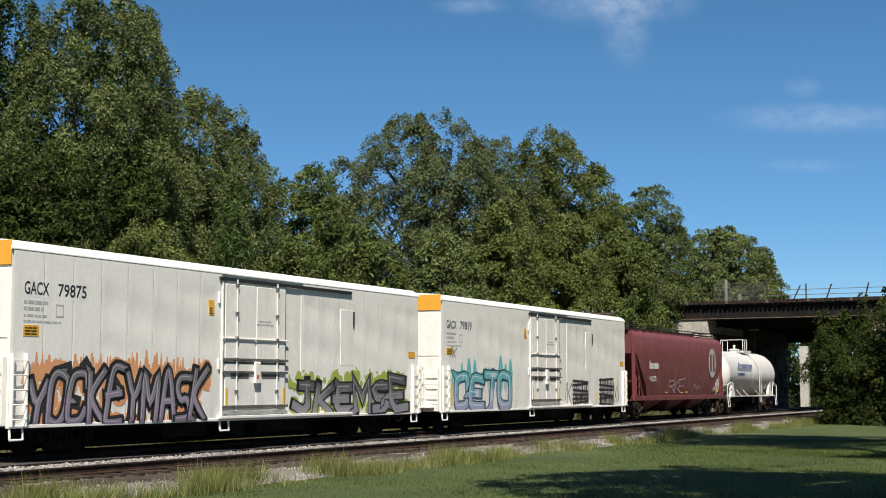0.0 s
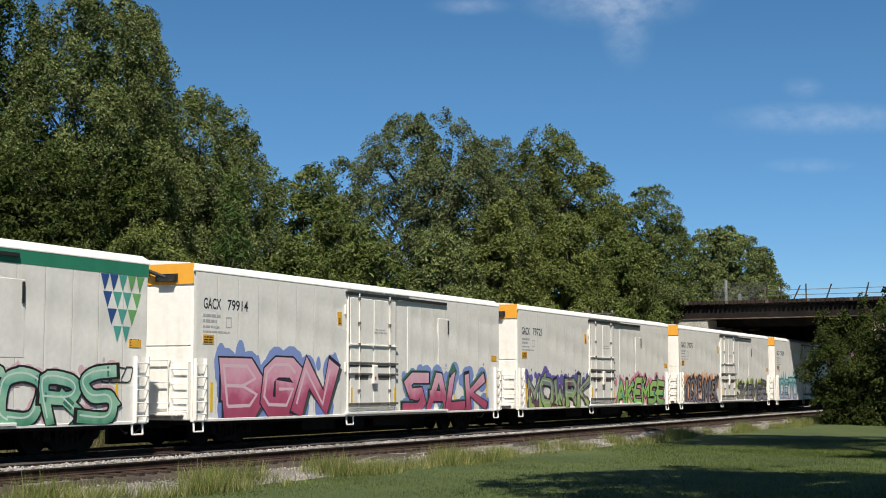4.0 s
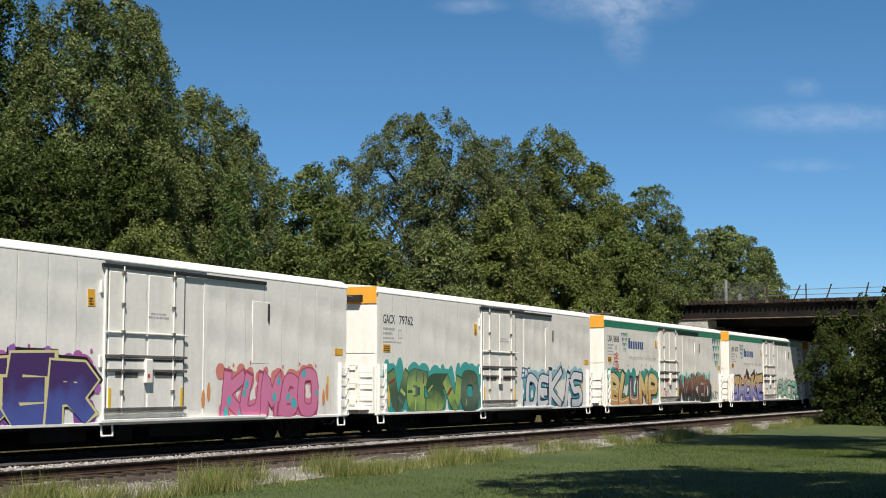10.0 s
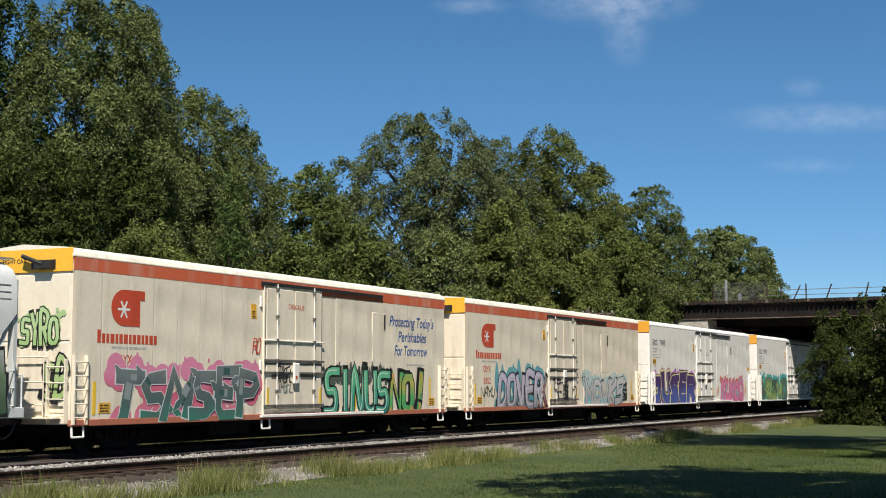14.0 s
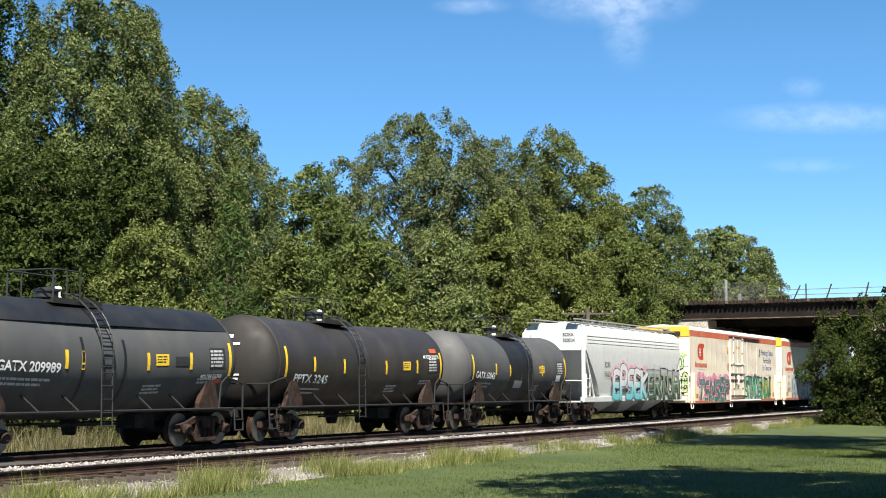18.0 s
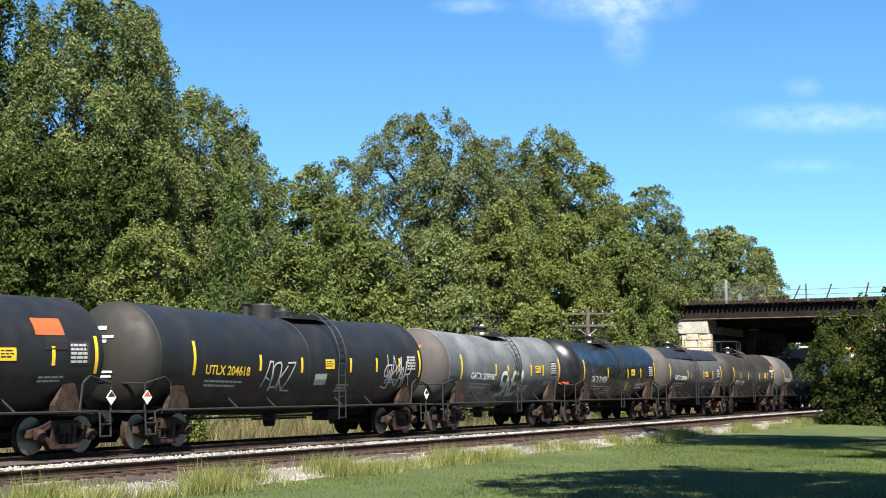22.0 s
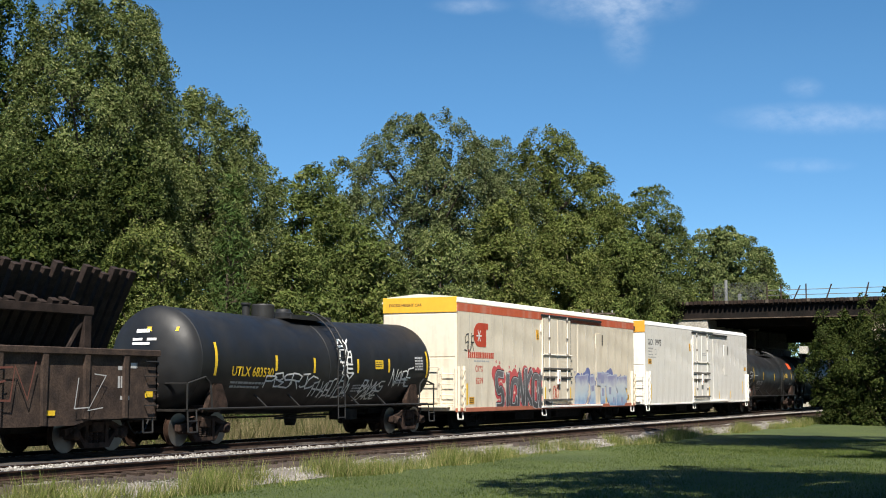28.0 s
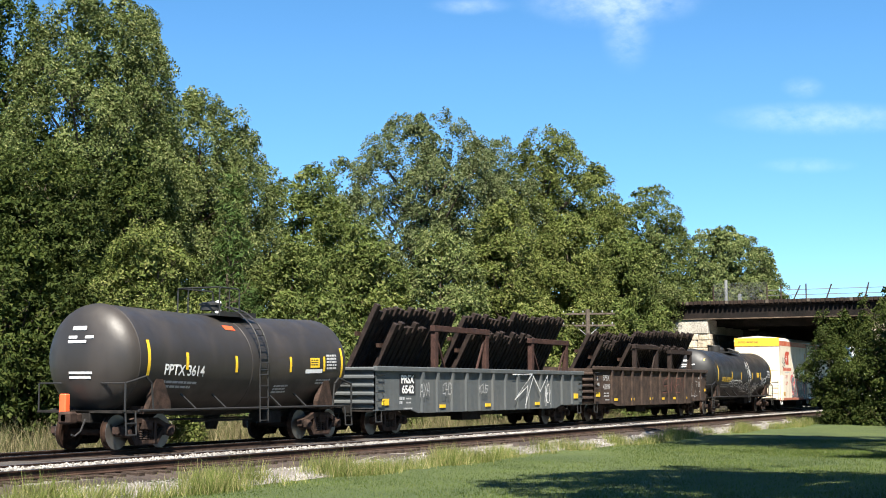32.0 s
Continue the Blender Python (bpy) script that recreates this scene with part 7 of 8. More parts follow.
        graffiti(c, "SINUS", 12.7, 16.9, 0.74, 2.2, [(0.01, 0.2, 0.16), (0.03, 0.36, 0.22), (0.08, 0.5, 0.24), (0.1, 0.5, 0.26)], [INK], [(0.06, 0.08, 0.06), (0.1, 0.12, 0.1)], 112, thick=0.36, messy=0.03, curvy=True, shine=[(0.55, 0.75, 0.6)], cloud="fuzz", spread=0.16, label="green graffiti letters with white highlights")
        graffiti(c, "NO!", 17.0, 19.6, 0.72, 2.15, [(0.03, 0.36, 0.08), (0.06, 0.45, 0.1), (0.5, 0.45, 0.05), (0.05, 0.42, 0.12)], [INK], None, 113, thick=0.38, messy=0.03, spots=[((0.65, 0.3, 0.03),), ((0.05, 0.3, 0.12),)], drop=([INK], -0.14, 0.1), flare=0.1, label="green and orange graffiti letters")
        letters(c, "DEKALB", 10.5, 3.95, 0.22, RED_INK, y=-1.648, width=0.9)
        for text, x, z, w in (("Protecting Today's", 16.95, 3.7, 3.3), ("Perishables", 17.6, 3.18, 2.1), ("For Tomorrow", 17.3, 2.7, 2.5)):
            letters(c, text, x, z, 0.5, BLUE_INK, bold=0.008, slant=0.2, width=w)
        bars(c, 18.2, 2.35, [(0, 0, 1.4, 0.06)], GREY_INK)
        graffiti(c, "SYRO", 0.0, 1.2, 2.65, 3.4, [(0.3, 0.5, 0.16), (0.4, 0.58, 0.26), (0.42, 0.6, 0.28)], [INK], [(0.36, 0.55, 0.22)], 114, thick=0.42, curvy=True, spread=0.1, edge=0.03, wrap="end", label="lime green bubble graffiti")
        graffiti(c, "SB", 0.75, 1.5, 1.35, 2.3, [(0.3, 0.45, 0.14), (0.36, 0.5, 0.2)], [INK], None, 117, thick=0.4, curvy=True, edge=0.05, wrap="end", label="lime green bubble graffiti")
    else:
        graffiti(c, "SICNKOBE", 4.4, 10.3, 0.76, 2.15, [(0.05, 0.05, 0.055), (0.1, 0.1, 0.105), (0.16, 0.16, 0.17)], [(0.55, 0.56, 0.57)], [(0.6, 0.03, 0.05), (0.65, 0.06, 0.06)], 211, thick=0.38, messy=0.06, curvy=True, outer=[INK], edge=0.03, spread=0.36, label="black and grey graffiti with a red cloud")
        tag(c, "OIO", 10.3, 10.9, 1.1, 1.7, RED_INK, 0.05, seed=213, y=-1.66)
        graffiti(c, "BITES", 13.2, 19.9, 0.78, 2.05, [(0.16, 0.3, 0.55), (0.5, 0.62, 0.7), (0.62, 0.66, 0.68), (0.3, 0.3, 0.5)], [(0.5, 0.56, 0.68)], [(0.06, 0.12, 0.38), (0.5, 0.52, 0.6), (0.12, 0.16, 0.42)], 212, thick=0.4, messy=0.04, spread=0.22, edge=0.04, flare=0.25, shards=[((0.3, 0.32, 0.5),)], wild=1, label="white and pale blue graffiti")
        tag(c, "SUR", 1.6, 2.4, 3.0, 3.6, BLACK_INK, 0.04, seed=10)

c = train_place(hopper(16.3, "light grey covered hopper with colourful graffiti", HOPPER_GREY), -169.6)
for text, z in (("SOXX", 3.95), ("520224", 3.7)):
    ob = part("end_number", word_mesh(text, 0.2, BLACK_INK, 0.003), None, c)
    ob.matrix_basis = pose(0.888, -0.45, z, 0, 0, -90)
letters(c, "SOXX", 3.3, 2.55, 0.36, BLACK_INK, y=-1.615, width=0.8)
letters(c, "520224", 3.25, 2.1, 0.36, BLACK_INK, y=-1.615, width=0.95)
graffiti(c, "EPSEK", 4.4, 9.5, 1.0, 2.5, [(0.1, 0.5, 0.55), (0.25, 0.58, 0.62), (0.66, 0.68, 0.68), (0.7, 0.7, 0.7)], [(0.04, 0.1, 0.14)], [(0.05, 0.5, 0.52), (0.6, 0.3, 0.4), (0.72, 0.35, 0.42)], 121, y=-1.625, lo=0.95, thick=0.36, messy=0.04, curvy=True, slant=0.16, edge=0.04, spread=0.26, label="white and pale blue graffiti")
graffiti(c, "ERTOH", 9.6, 15.0, 1.0, 2.45, [(0.05, 0.1, 0.05), (0.07, 0.13, 0.07), (0.16, 0.24, 0.14), (0.4, 0.42, 0.4)], [INK], [(0.2, 0.3, 0.2), (0.3, 0.22, 0.4), (0.5, 0.42, 0.55)], 122, y=-1.625, lo=0.95, thick=0.42, messy=0.04, edge=0.04, spread=0.2, shine=[(0.45, 0.48, 0.45)], label="dark green and grey graffiti")
part("roof_lines", Shape().box(1.1, 15.2, -1.588, -1.5, 3.62, 3.64).box(1.1, 15.2, -1.579, -1.5, 3.78, 3.8).box(1.1, 15.2, -1.57, -1.5, 3.94, 3.96), STEEL, c)


def tank_words(car, text, x, width, z, ink, radius=1.45, zc=2.42, size=0.36, placard=0.7):
    on_tank(car, text, x, z, size, ink, radius, zc, bold=0.008, width=width)
    length = car["length"]
    w = (radius, zc)
    bars(car, x + 0.05, z, [(0, -0.22, width * 0.85, 0.06), (0.05, -0.34, width * 0.7, 0.06)], GREY_INK, wrap=w)
    sh = Shape()
    flat_quad(sh, length - 2.34, length - 1.6, zc - 0.2, zc + 0.36, 0, (radius - 0.004, zc))
    part("data_panel", sh, BLACK_INK, car)
    bars(car, length - 2.3, zc - 0.12, [(0, 0.36, 0.62, 0.06), (0, 0.26, 0.62, 0.06), (0, 0.16, 0.62, 0.06), (0, 0.06, 0.62, 0.06), (0, -0.04, 0.62, 0.06)], GREY_INK, wrap=w)
    bars(car, length * 0.6, zc - 0.75, [(0, 0.1, 0.8, 0.05), (0, 0.01, 0.7, 0.05), (0, -0.08, 0.8, 0.05)], GREY_INK, wrap=w)
    bars(car, length * 0.78, zc - 0.62, [(0, 0.1, 0.9, 0.05), (0, 0.01, 0.8, 0.05)], GREY_INK, wrap=w)
    sh = Shape()
    flat_quad(sh, length * placard, length * placard + 0.55, zc - 0.1, zc + 0.2, 0, w)
    part("yellow_placard", sh, YELLOW_INK, car, "yellow placard")
    bars(car, length * placard + 0.04, zc - 0.08, [(0, 0.2, 0.46, 0.03), (0, 0.13, 0.46, 0.03), (0, 0.06, 0.4, 0.03)], BLACK_INK, wrap=(radius + 0.003, zc))
    on_head(car, [(0.25, zc + 0.72, 0.45, 0.1), (0.35, zc + 0.5, 0.8, 0.07), (0.35, zc + 0.38, 0.6, 0.07), (0.3, zc - 0.42, 0.75, 0.06), (0.3, zc - 0.54, 0.7, 0.06)], WHITE_INK, radius, zc)


def box_on(car, x0, x1, z0, z1, ink, name, label="", w=(1.45, 2.42)):
    sh = Shape()
    flat_quad(sh, x0, x1, z0, z1, 0, w)
    part(name, sh, ink, car, label)


c = train_place(tank_car(12.4, "faded grey tank car with a blue-black band", GREY_TANK, band=(4.98, 7.4, BLACK_TANK), ladder_x=6.6, stripes=(1.5, 3.61, 5.0, 8.39, 11.1), head_mat=GREY_TANK), -182.0)
tank_words(c, "GATX 60043", 1.75, 1.75, 2.04, WHITE_INK, placard=0.65)
box_on(c, 5.5, 6.3, 1.75, 2.05, GREY_INK, "white_notice")
box_on(c, 10.0, 10.5, 1.95, 2.2, WHITE_INK, "white_notice")
c = train_place(tank_car(13.4, "dark brown-black tank car", BROWN_TANK, ladder_x=5.8, stripes=(1.6, 3.23, 5.07, 7.89, 10.18, 12.12), head_mat=HEAD_DIRT), -195.4)
tank_words(c, "PPTX 3245", 2.09, 2.0, 1.85, WHITE_INK, placard=0.68)
box_on(c, 11.3, 11.8, 2.92, 3.06, PLACARD_RED, "orange_placard")
on_tank(c, "MOLTEN SULFUR", 10.7, 2.72, 0.16, WHITE_INK, 1.45, 2.42, width=1.2, bold=0.003)
c = train_place(tank_car(12.8, "faded grey tank car with a clean black top", GREY_TANK, top=BLACK_TANK, ladder_x=5.75, stripes=(1.4, 4.6, 5.2, 7.75, 9.6, 12.0), head_mat=HEAD_PALE), -208.2)
tank_words(c, "GATX 209989", 2.25, 2.15, 2.1, WHITE_INK, size=0.33, placard=0.63)
box_on(c, 8.9, 9.5, 2.3, 2.55, BLACK_INK, "black_patch")
on_tank(c, "MOLTEN SULFUR", 10.1, 1.95, 0.14, WHITE_INK, 1.45, 2.42, width=1.0, bold=0.003)
box_on(c, 10.7, 11.1, 1.8, 1.92, PLACARD_RED, "red_placard")
for x0 in (5.15, 6.75):
    box_on(c, x0, x0 + 0.1, 1.4, 3.0, BLACK_TANK, "black_streak")
c = train_place(tank_car(13.4, "glossy black tank car with yellow stripes", GLOSS_TANK, ladder_x=6.4, stripes=(1.76, 4.94, 7.81, 9.78, 12.42)), -221.6)
tank_words(c, "GATX 210039", 2.76, 2.07, 1.95, WHITE_INK, size=0.4, placard=0.62)
box_on(c, 7.6, 8.0, 1.6, 2.0, YELLOW_INK, "yellow_placard")
on_head(c, [(-0.55, 1.75, 0.5, 0.14)], PLACARD_RED)
bars(c, 4.6, 1.45, [(0, 0.3, 1.2, 0.06), (0, 0.2, 1.2, 0.06), (0, 0.1, 1.2, 0.06), (0, 0, 1.1, 0.06)], GREY_INK, wrap=(1.45, 2.42))
bars(c, 9.2, 1.55, [(0, 0.25, 1.6, 0.1), (0, 0.1, 1.0, 0.08)], WHITE_INK, wrap=(1.45, 2.42))
c = train_place(tank_car(13.5, "pale weathered grey tank car with sprayed tags", PALE_TANK, ladder_x=7.21, stripes=(2.26, 5.4, 6.58, 8.98, 10.29, 12.7), head_mat=HEAD_PALE), -235.1)
tank_words(c, "GATX 209990", 3.1, 2.23, 2.04, WHITE_INK, size=0.34, placard=0.7)
graffiti(c, "SNEA", 5.9, 8.2, 1.4, 2.35, [(0.36, 0.5, 0.46), (0.6, 0.64, 0.48), (0.66, 0.68, 0.62)], [(0.06, 0.07, 0.07)], None, 171, wrap=(1.45, 2.42), thick=0.34, messy=0.08, lo=1.0, curvy=True, edge=0.03, label="pale blue sprayed letters")
box_on(c, 5.3, 6.1, 1.6, 1.85, BLACK_INK, "black_notice")
tag(c, "LOCP", 3.1, 4.6, 1.4, 1.7, GREY_INK, 0.03, seed=14, wrap=(1.45, 2.42))
on_head(c, [(-0.2, 3.1, 0.35, 0.12)], PLACARD_RED)
W18 = (1.52, 2.45)
c = train_place(tank_car(17.4, "long black tank car with yellow lettering", BLACK_TANK, radius=1.52, zc=2.45, ladder_x=10.2, signs=True, stripes=(2.68, 5.9, 8.18, 11.16, 12.9, 14.5, 16.4), head_mat=HEAD_DIRT), -252.5)
tank_words(c, "UTLX 204618", 3.2, 2.18, 2.07, YELLOW_INK, 1.52, 2.45, placard=0.55)
tag(c, "AOKZ", 6.2, 7.7, 1.7, 2.5, GREY_INK, 0.05, seed=15, wrap=W18)
tag(c, "SKAR", 13.4, 15.4, 1.7, 2.5, GREY_INK, 0.05, seed=16, wrap=W18)
tag(c, "WMV", 13.6, 15.0, 1.8, 2.7, GREY_INK, 0.04, seed=17, wrap=W18)
box_on(c, 9.0, 9.7, 1.85, 2.2, GREY_INK, "white_smear", w=W18)
W19 = (1.5, 2.44)
c = train_place(tank_car(15.2, "black tank car with an orange peeling patch", BLACK_TANK, radius=1.5, zc=2.44, ladder_x=8.76, signs=True, stripes=(1.72, 4.23, 7.22, 10.06, 12.29, 14.4), head_mat=HEAD_DIRT), -267.7)
tank_words(c, "PRTX 139", 2.6, 1.5, 1.85, GREY_INK, 1.5, 2.44, size=0.34, placard=0.69)
box_on(c, 11.75, 12.75, 2.95, 3.35, PLACARD_RED, "peeling_patch", "faded orange patch", w=W19)
box_on(c, 12.0, 12.8, 2.6, 2.95, HEAD_DIRT, "peeling_patch", "grimy patch", w=W19)
box_on(c, 1.85, 2.7, 2.4, 2.45, GREY_INK, "white_line", w=W19)
tag(c, "S2", 0.75, 1.35, 2.2, 2.6, GREY_INK, 0.05, seed=19, wrap=W19)

c = train_place(reefer("clean white refrigerated boxcar", WHITE, unit=True), -289.3)
stencil(c, "GACX", "79975")

c = train_place(tank_car(16.2, "black tank car with white sprayed tags", BLACK_TANK, radius=1.5, zc=2.44, ladder_x=8.37, stripes=(1.89, 4.96, 7.13, 9.85, 11.98, 15.0), head_mat=BLACK_TANK), -327.6)
tank_words(c, "UTLX 683530", 2.68, 2.15, 2.03, YELLOW_INK, 1.5, 2.44, size=0.38, placard=0.68)
for text, x0, x1, z0, z1, s in (("PBSRJC", 4.5, 7.3, 1.75, 2.15, 31), ("FHABO", 7.2, 8.6, 1.5, 2.0, 32), ("BWMKS", 10.3, 11.8, 1.6, 1.95, 33), ("NARE", 12.2, 13.7, 1.75, 2.3, 34), ("LAKSE", 10.3, 11.6, 1.35, 1.6, 36)):
    tag(c, text, x0, x1, z0, z1, WHITE_INK, 0.05, seed=s, wrap=W19)
for k in range(5):
    tag(c, "OAYE"[k % 3:k % 3 + 2], 8.7, 9.5, 1.45 + k * 0.38, 1.8 + k * 0.38, WHITE_INK, 0.06, seed=50 + k, wrap=W19)
on_head(c, [(-0.1, 3.2, 0.9, 0.12)], YELLOW_INK, 1.5, 2.44)

# ---- gondolas and their load of leaning wooden track panels ----
LOADS = []


def track_panel(car, x0, x1, n, low, high, y_low, y_high, label="dark leaning track panel of wooden ties"):
    ob = tagged(new("track_panel"), label, "track panel", "track panels in gondolas")
    ln = math.hypot(high - low, y_high - y_low)
    rng = random.Random(int(x0 * 31 + n))
    ang = math.degrees(math.atan2(y_low - y_high, high - low))
    me = shared(("tie", round(ln, 2)), lambda: Shape().cbox(-0.12, 0.12, -0.09, 0.09, 0, ln, 0.012).mesh("tie", LOAD_DARK))
    for i in range(n):
        x = x0 + (x1 - x0) * i / (n - 1)
        part("tie", me, None, ob, at=pose(x + rng.uniform(-0.03, 0.03), y_low, low, ang, 0, 0) @ pose(0, 0, rng.uniform(-0.12, 0.12)))
    for k in (0.3, 0.72):
        y, z = y_low + (y_high - y_low) * k, low + (high - low) * k
        part("rail", Shape().box(x0 - 0.3, x1 + 0.3, y + 0.1, y + 0.22, z - 0.05, z + 0.1), RAIL_SIDE, ob)
    LOADS.append((ob, car))


def rack(car, x0, x1, z1, steel, label):
    ob = tagged(new("load_rack"), label, "load rack", "load racks in gondolas")
    y, z0 = -1.3, 0.9
    for x in (x0, x1):
        part("post", Shape().cbox(x - 0.13, x + 0.13, y - 0.1, y + 0.1, z0, z1, 0.01), steel, ob)
        part("brace", Shape().tube((x, y, z1 - 0.2), (x - 0.9 if x == x1 else x + 0.9, y, 2.2), 0.05, 5), steel, ob)
    part("beam", Shape().cbox(x0 - 0.2, x1 + 0.2, y - 0.115, y + 0.085, z1 - 0.2, z1 + 0.01, 0.01), steel, ob)
    LOADS.append((ob, car))


c = train_place(gondola(20.15, "rusty brown gondola car loaded with track panels", GON_BROWN, 2.58, 11, 3.14), -347.75)
letters(c, "SPSX", 2.01, 1.92, 0.36, GREY_INK, y=-1.505, bold=0.006, width=0.92)
letters(c, "43909", 2.01, 1.5, 0.36, GREY_INK, y=-1.505, bold=0.006, width=0.95)
for x0, z0, w, h in ((1.06, 1.14, 0.5, 0.22), (3.59, 0.95, 0.45, 0.12), (6.05, 0.95, 0.45, 0.12), (9.0, 0.95, 0.45, 0.12), (11.0, 0.95, 0.4, 0.12), (13.0, 0.95, 0.4, 0.12), (15.1, 0.95, 0.4, 0.12), (18.9, 1.35, 0.3, 0.16)):
    part("reflector", Shape().box(x0, x0 + w, -1.52, -1.502, z0, z0 + h), YELLOW_INK, c, "yellow reflector")
bars(c, 1.2, 1.55, [(0, 0.35, 0.15, 0.2), (0.05, 0.1, 0.3, 0.16)], GREY_INK, y=-1.506)
bars(c, 2.1, 0.98, [(0, 0.3, 0.35, 0.07), (0.4, 0.3, 0.3, 0.07), (0, 0.18, 0.75, 0.06), (0.2, 0, 0.6, 0.05)], GREY_INK, y=-1.506)
bars(c, 17.8, 1.3, [(0, 0.3, 0.35, 0.3), (0.5, 0.8, 0.3, 0.14), (0.1, 0, 0.4, 0.1), (0, 0.75, 0.3, 0.1)], GREY_INK, y=-1.506)
tag(c, "LZ", 16.1, 17.2, 1.1, 1.9, GREY_INK, 0.03, seed=41, y=-1.6)
tag(c, "SWMEN", 11.0, 14.6, 1.3, 2.1, RUST_TAG, 0.05, seed=47, y=-1.6)
track_panel(c, 2.4, 8.7, 17, 1.0, 4.2, 1.0, -0.75)
track_panel(c, 9.2, 12.0, 9, 1.0, 4.45, 1.0, -0.75)
track_panel(c, 12.4, 19.2, 20, 1.0, 4.65, 1.0, -0.75)
track_panel(c, 3.2, 5.0, 5, 1.0, 3.8, 0.45, -1.05)
track_panel(c, 7.4, 16.6, 26, 1.0, 3.75, 0.45, -1.05)
rack(c, 7.25, 10.7, 3.75, LOAD_DARK, "dark steel rack with braced posts")
rack(c, 13.1, 16.75, 3.6, LOAD_DARK, "dark steel rack with braced posts")

c = train_place(gondola(20.9, "slate grey gondola car loaded with track panels", GON_GREY, 2.32, 13, 4.15), -368.65)
part("number_board", Shape().box(2.5, 3.68, -1.512, -1.502, 1.35, 2.08), BLACK_INK, c)
letters(c, "PRSX", 2.6, 1.76, 0.38, WHITE_INK, y=-1.516, bold=0.012, width=0.98)
letters(c, "6542", 2.66, 1.41, 0.38, WHITE_INK, y=-1.516, bold=0.012, width=0.9)
ob = part("end_number", word_mesh("PRSX 6542", 0.16, WHITE_INK, 0.003), None, c)
ob.matrix_basis = pose(0.722, 0.9, 2.18, 0, 0, -90)
for x0, z0 in ((1.25, 1.0), (5.6, 0.86), (9.6, 0.86), (14.6, 0.86), (19.1, 1.1)):
    part("reflector", Shape().box(x0, x0 + 0.46, -1.53, -1.502, z0, z0 + (0.22 if x0 in (1.25, 19.1) else 0.12)), YELLOW_INK, c, "yellow reflector")
bars(c, 2.5, 0.85, [(0, 0.32, 0.4, 0.1), (0.5, 0.34, 0.4, 0.05), (0, 0.18, 0.25, 0.1), (0.5, 0.2, 0.4, 0.05), (0.3, 0.0, 0.7, 0.05)], GREY_INK, y=-1.506)
tag(c, "2M", 12.0, 15.6, 0.86, 2.2, WHITE_INK, 0.05, seed=42, y=-1.6)
tag(c, "KEYS", 15.7, 16.5, 0.95, 1.7, WHITE_INK, 0.04, seed=43, y=-1.51)
tag(c, "YOUS", 8.8, 9.6, 1.4, 1.7, GREY_INK, 0.03, seed=44, y=-1.6)
tag(c, "AYA", 3.9, 4.6, 1.3, 1.75, GREY_INK, 0.03, seed=45, y=-1.6)
tag(c, "CHO", 5.7, 6.4, 1.35, 1.75, GREY_INK, 0.025, seed=46, y=-1.6)
track_panel(c, 2.3, 6.7, 13, 1.0, 4.4, 1.05, -0.7)
track_panel(c, 7.2, 8.5, 5, 1.0, 4.55, 1.05, -0.7)
track_panel(c, 9.6, 14.0, 13, 1.0, 4.45, 1.05, -0.7)
track_panel(c, 14.2, 19.6, 16, 1.0, 4.65, 1.05, -0.75)
track_panel(c, 3.1, 5.3, 7, 1.0, 3.85, 0.45, -1.05)
track_panel(c, 9.4, 15.5, 18, 1.0, 3.8, 0.45, -1.05)
rack(c, 5.6, 10.05, 3.85, RACK_BROWN, "dark red-brown steel rack with braced posts")
rack(c, 14.66, 18.6, 3.65, RACK_BROWN, "dark red-brown steel rack with braced posts")

c = train_place(tank_car(12.85, "black tank car at the train's end with white lettering", BROWN_TANK, ladder_x=6.6, stripes=(1.59, 3.25, 5.58, 8.45, 10.4, 11.95), head_mat=BROWN_TANK), -381.5)
tank_words(c, "PPTX 3614", 2.26, 1.79, 2.04, WHITE_INK, size=0.4, placard=0.745)
box_on(c, 9.3, 10.3, 2.15, 2.27, WHITE_INK, "white_notice")
box_on(c, 5.55, 6.05, 3.42, 3.55, PLACARD_RED, "worn_patch")
part("marker_light", Shape().cbox(0.3, 0.5, 0.2, 0.42, 0.85, 1.45, 0.03), MARKER_RED, c, "orange-red end-of-train marker")

# ---- grass: mown blades on the lawn, weeds along the ballast, dry grass behind the track ----
def blades(name, material, label, n, area, height, width, seed, clump=0, kind="stuff", lean=0.35, ground_z=None):
    rng = np.random.default_rng(seed)
    x0, x1, y0, y1 = area
    if clump:
        cx, cy = rng.uniform(x0, x1, clump), rng.uniform(y0, y1, clump)
        w = rng.uniform(0.3, 1.0, clump) ** 2
        k = rng.choice(clump, n, p=w / w.sum())
        p = np.stack([cx[k] + rng.normal(0, 0.42, n), cy[k] + rng.normal(0, 0.2, n)], 1)
        h = height * rng.uniform(0.4, 1.15, n) * (0.5 + w[k])
    else:
        p = np.stack([rng.uniform(x0, x1, n), rng.uniform(y0, y1, n)], 1)
        h = height * rng.uniform(0.5, 1.2, n)
    z = np.zeros(n) if ground_z is None else ground_z(p[:, 1])
    a = rng.uniform(0, 2 * math.pi, n)
    side = np.stack([np.cos(a), np.sin(a), np.zeros(n)], 1) * (width * rng.uniform(0.6, 1.3, n))[:, None]
    tip = np.stack([rng.normal(0, lean, n) * h, rng.normal(0, lean, n) * h, h], 1)
    b = np.concatenate([p, (z - 0.02)[:, None]], 1)
    v = np.stack([b - side, b + side, b + tip], 1).reshape(-1, 3)
    ob = new(name, numpy_mesh(name, v, 3, material))
    return tagged(ob, label, "grass", kind=kind)


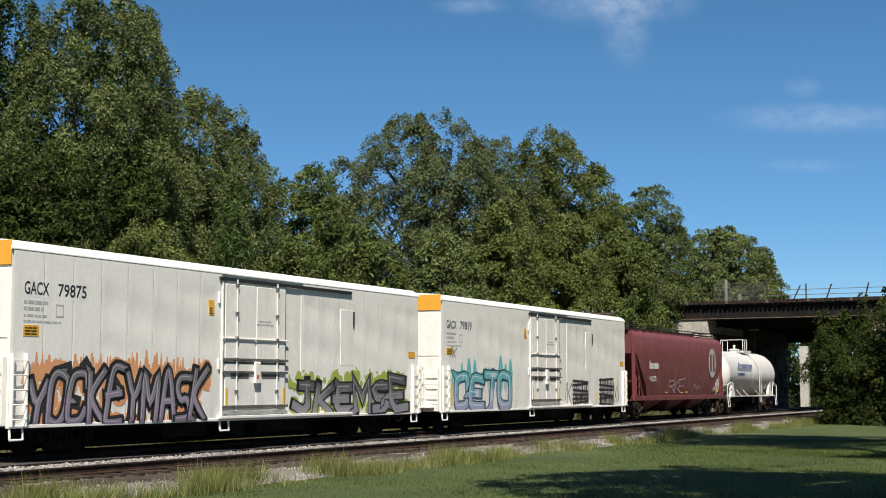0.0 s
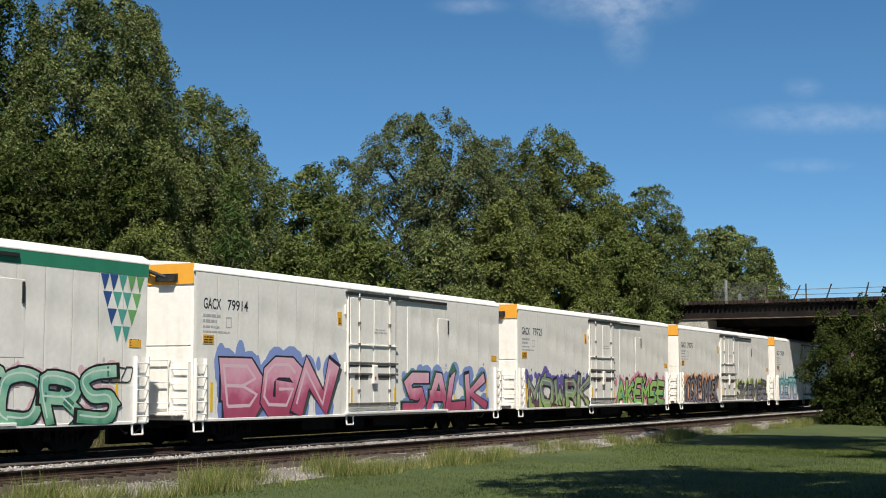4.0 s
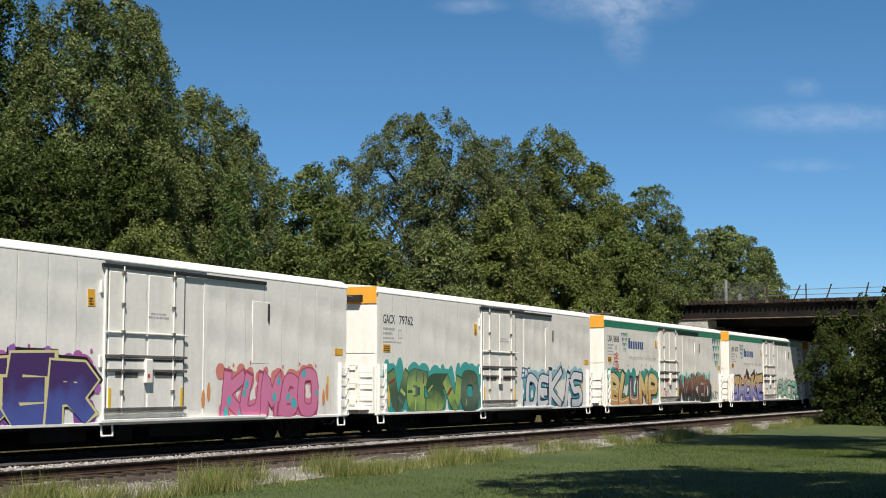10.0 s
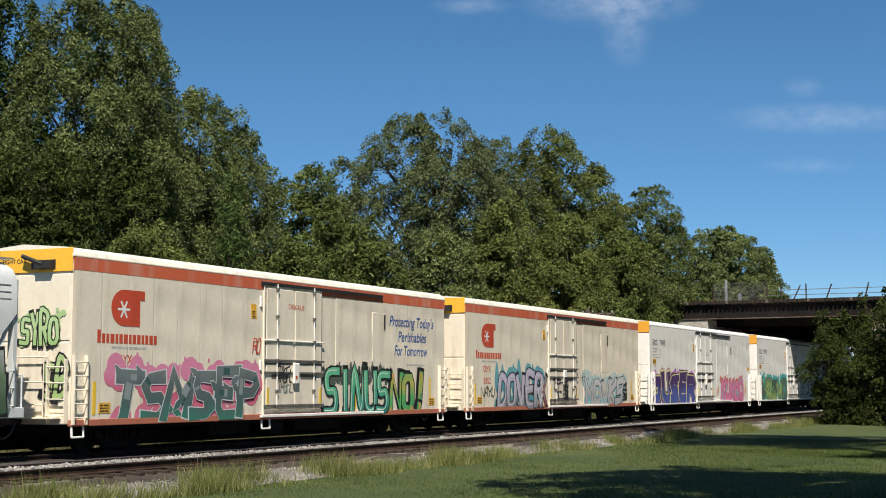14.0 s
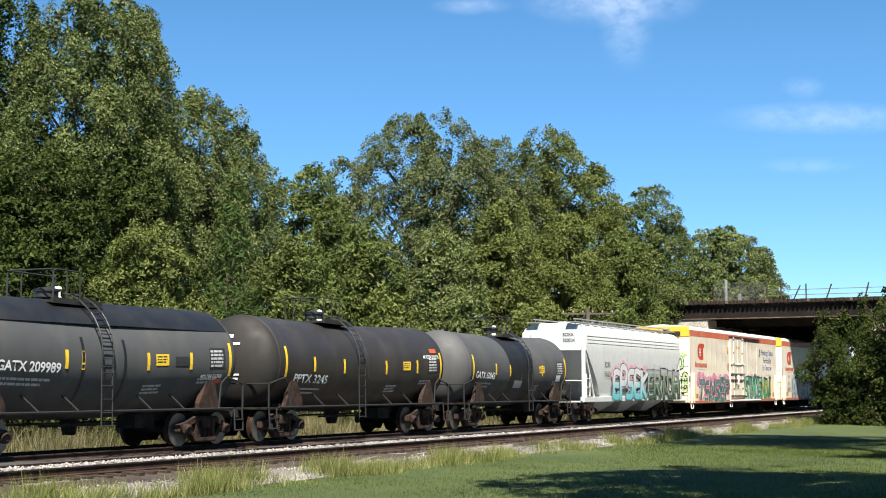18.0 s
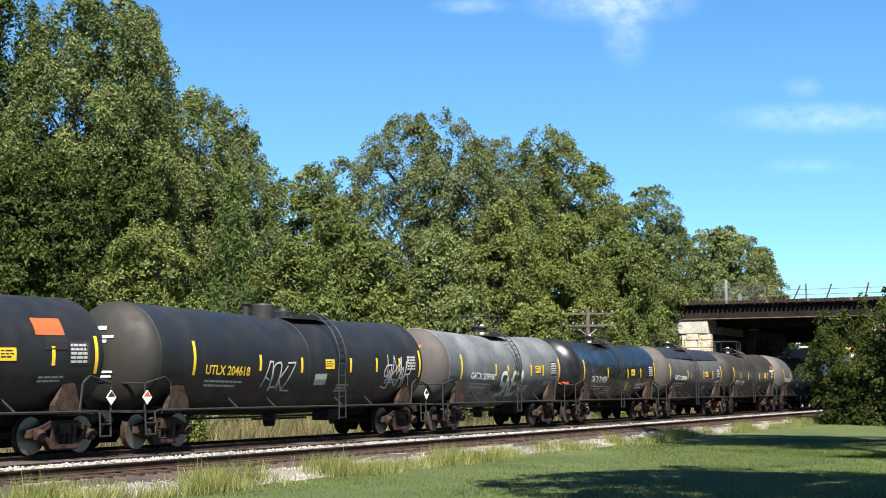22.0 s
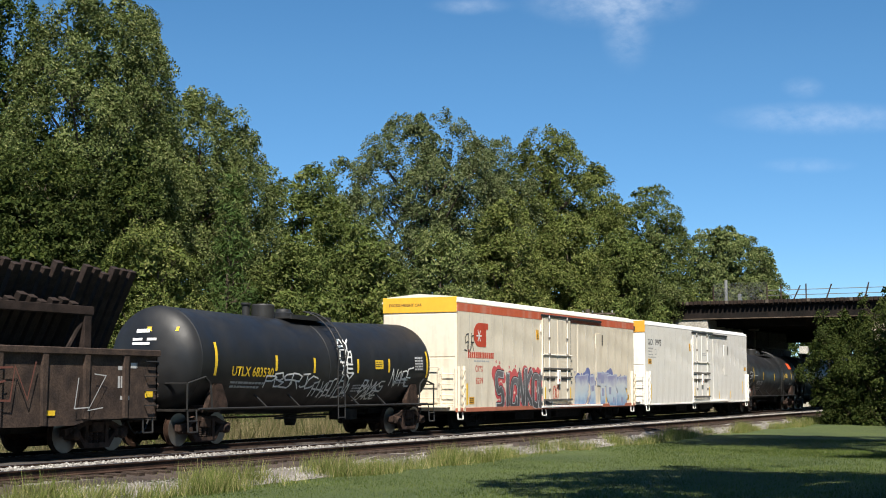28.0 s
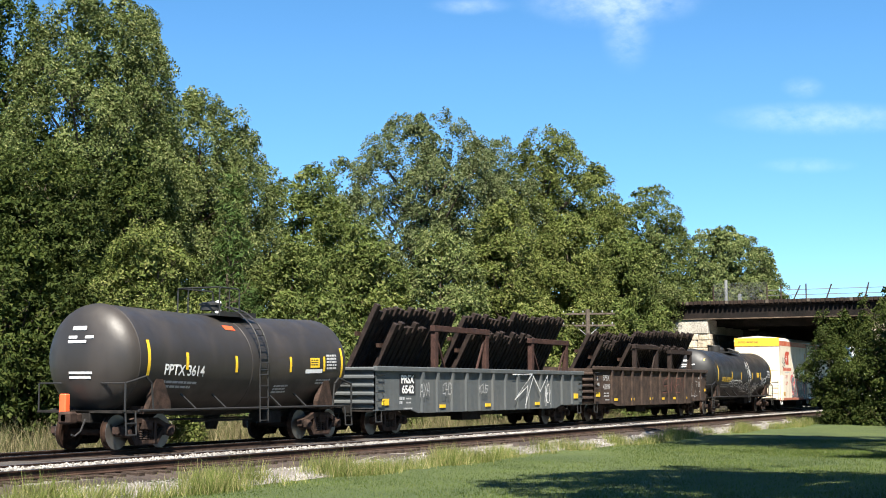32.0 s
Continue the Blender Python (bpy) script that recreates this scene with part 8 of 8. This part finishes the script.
shoulder_z = lambda y: np.interp(y, [18.3, 18.9, 19.35, 19.6], [0.02, 0.12, 0.28, 0.34])
blades("lawn_grass", GRASS_BLADE, "short mown lawn grass", 170000, (22, 62, 0, 18.4), 0.07, 0.012, 11)
blades("weeds", WEED_BLADE, "tall yellow-green weeds along the ballast edge", 40000, (14, 110, 17.9, 18.95), 0.34, 0.008, 12, clump=230, lean=0.36, ground_z=shoulder_z)
blades("dry_grass", DRY_BLADE, "tall dry grass behind the track", 60000, (15, 130, 28.6, 33.0), 0.9, 0.014, 13, clump=700)


# the tanks slope a little from both ends down to the middle, with all that is fixed to their shells
ON_SHELL = ("tank", "head", "stripe", "lettering", "print", "placard", "notice", "patch", "panel", "graffiti", "tag", "dome", "valve", "platform", "top_rail", "band", "clean_top", "smear", "line", "streak")


def slope_tank(car, sag=0.14, lift=-0.04):
    mid = car["length"] / 2
    fall = lambda x: lift - sag * max(0.0, 1 - abs(x - mid) / (mid - 0.5))
    for ob in car.children:
        kind = ob.name.split(".")[0]
        if kind in ("end_platform", "hazard_placard") or not any(k in kind for k in ON_SHELL):
            continue
        for v in ob.data.vertices:
            v.co.z += fall(v.co.x)


ON_SIDE = ("lettering", "small_print", "shield_mark", "maker_mark", "company_mark", "snow_star", "small_box", "number_patch", "placard")
followed = set()
for car, _ in PLACES:
    for ob in car.children:
        if car["category"] == "boxcar" and ob.name.split(".")[0] in ON_SIDE and ob.data.name not in followed:
            followed.add(ob.data.name)
            for v in ob.data.vertices:
                p = ob.matrix_basis @ v.co
                if p.y > -1.62:
                    v.co.y += side_depth(p.x, p.z)
    if car["category"] == "tank car" and "white tank car" not in car["label"]:
        slope_tank(car)


# ---- motion ----
def motions():
    for car, x in PLACES:
        walk(car, [(t, pose(x + SPEED * t, TRACK_Y, RAIL)) for t in (0.0, 8.0, 16.0, 24.0, 32.0)])
    start = {car.name: x for car, x in PLACES}
    for load, car in LOADS:
        walk(load, [(t, pose(start[car.name] + SPEED * t, TRACK_Y, RAIL)) for t in (0.0, 8.0, 16.0, 24.0, 32.0)])
    # every wheelset turns alike, so they share one action
    turn = math.degrees(SPEED / 0.457) / FPS
    first = WHEELSETS[0]
    walk(first, [(k / FPS, pose(0, 0, 0, 0, turn * k % 360, 0)) for k in range(int(SECONDS * FPS) + 1)])
    for w in WHEELSETS[1:]:
        w.rotation_mode = "QUATERNION"
        keys = w.animation_data_create()
        keys.action = first.animation_data.action
        keys.action_slot = first.animation_data.action_slot


motions()
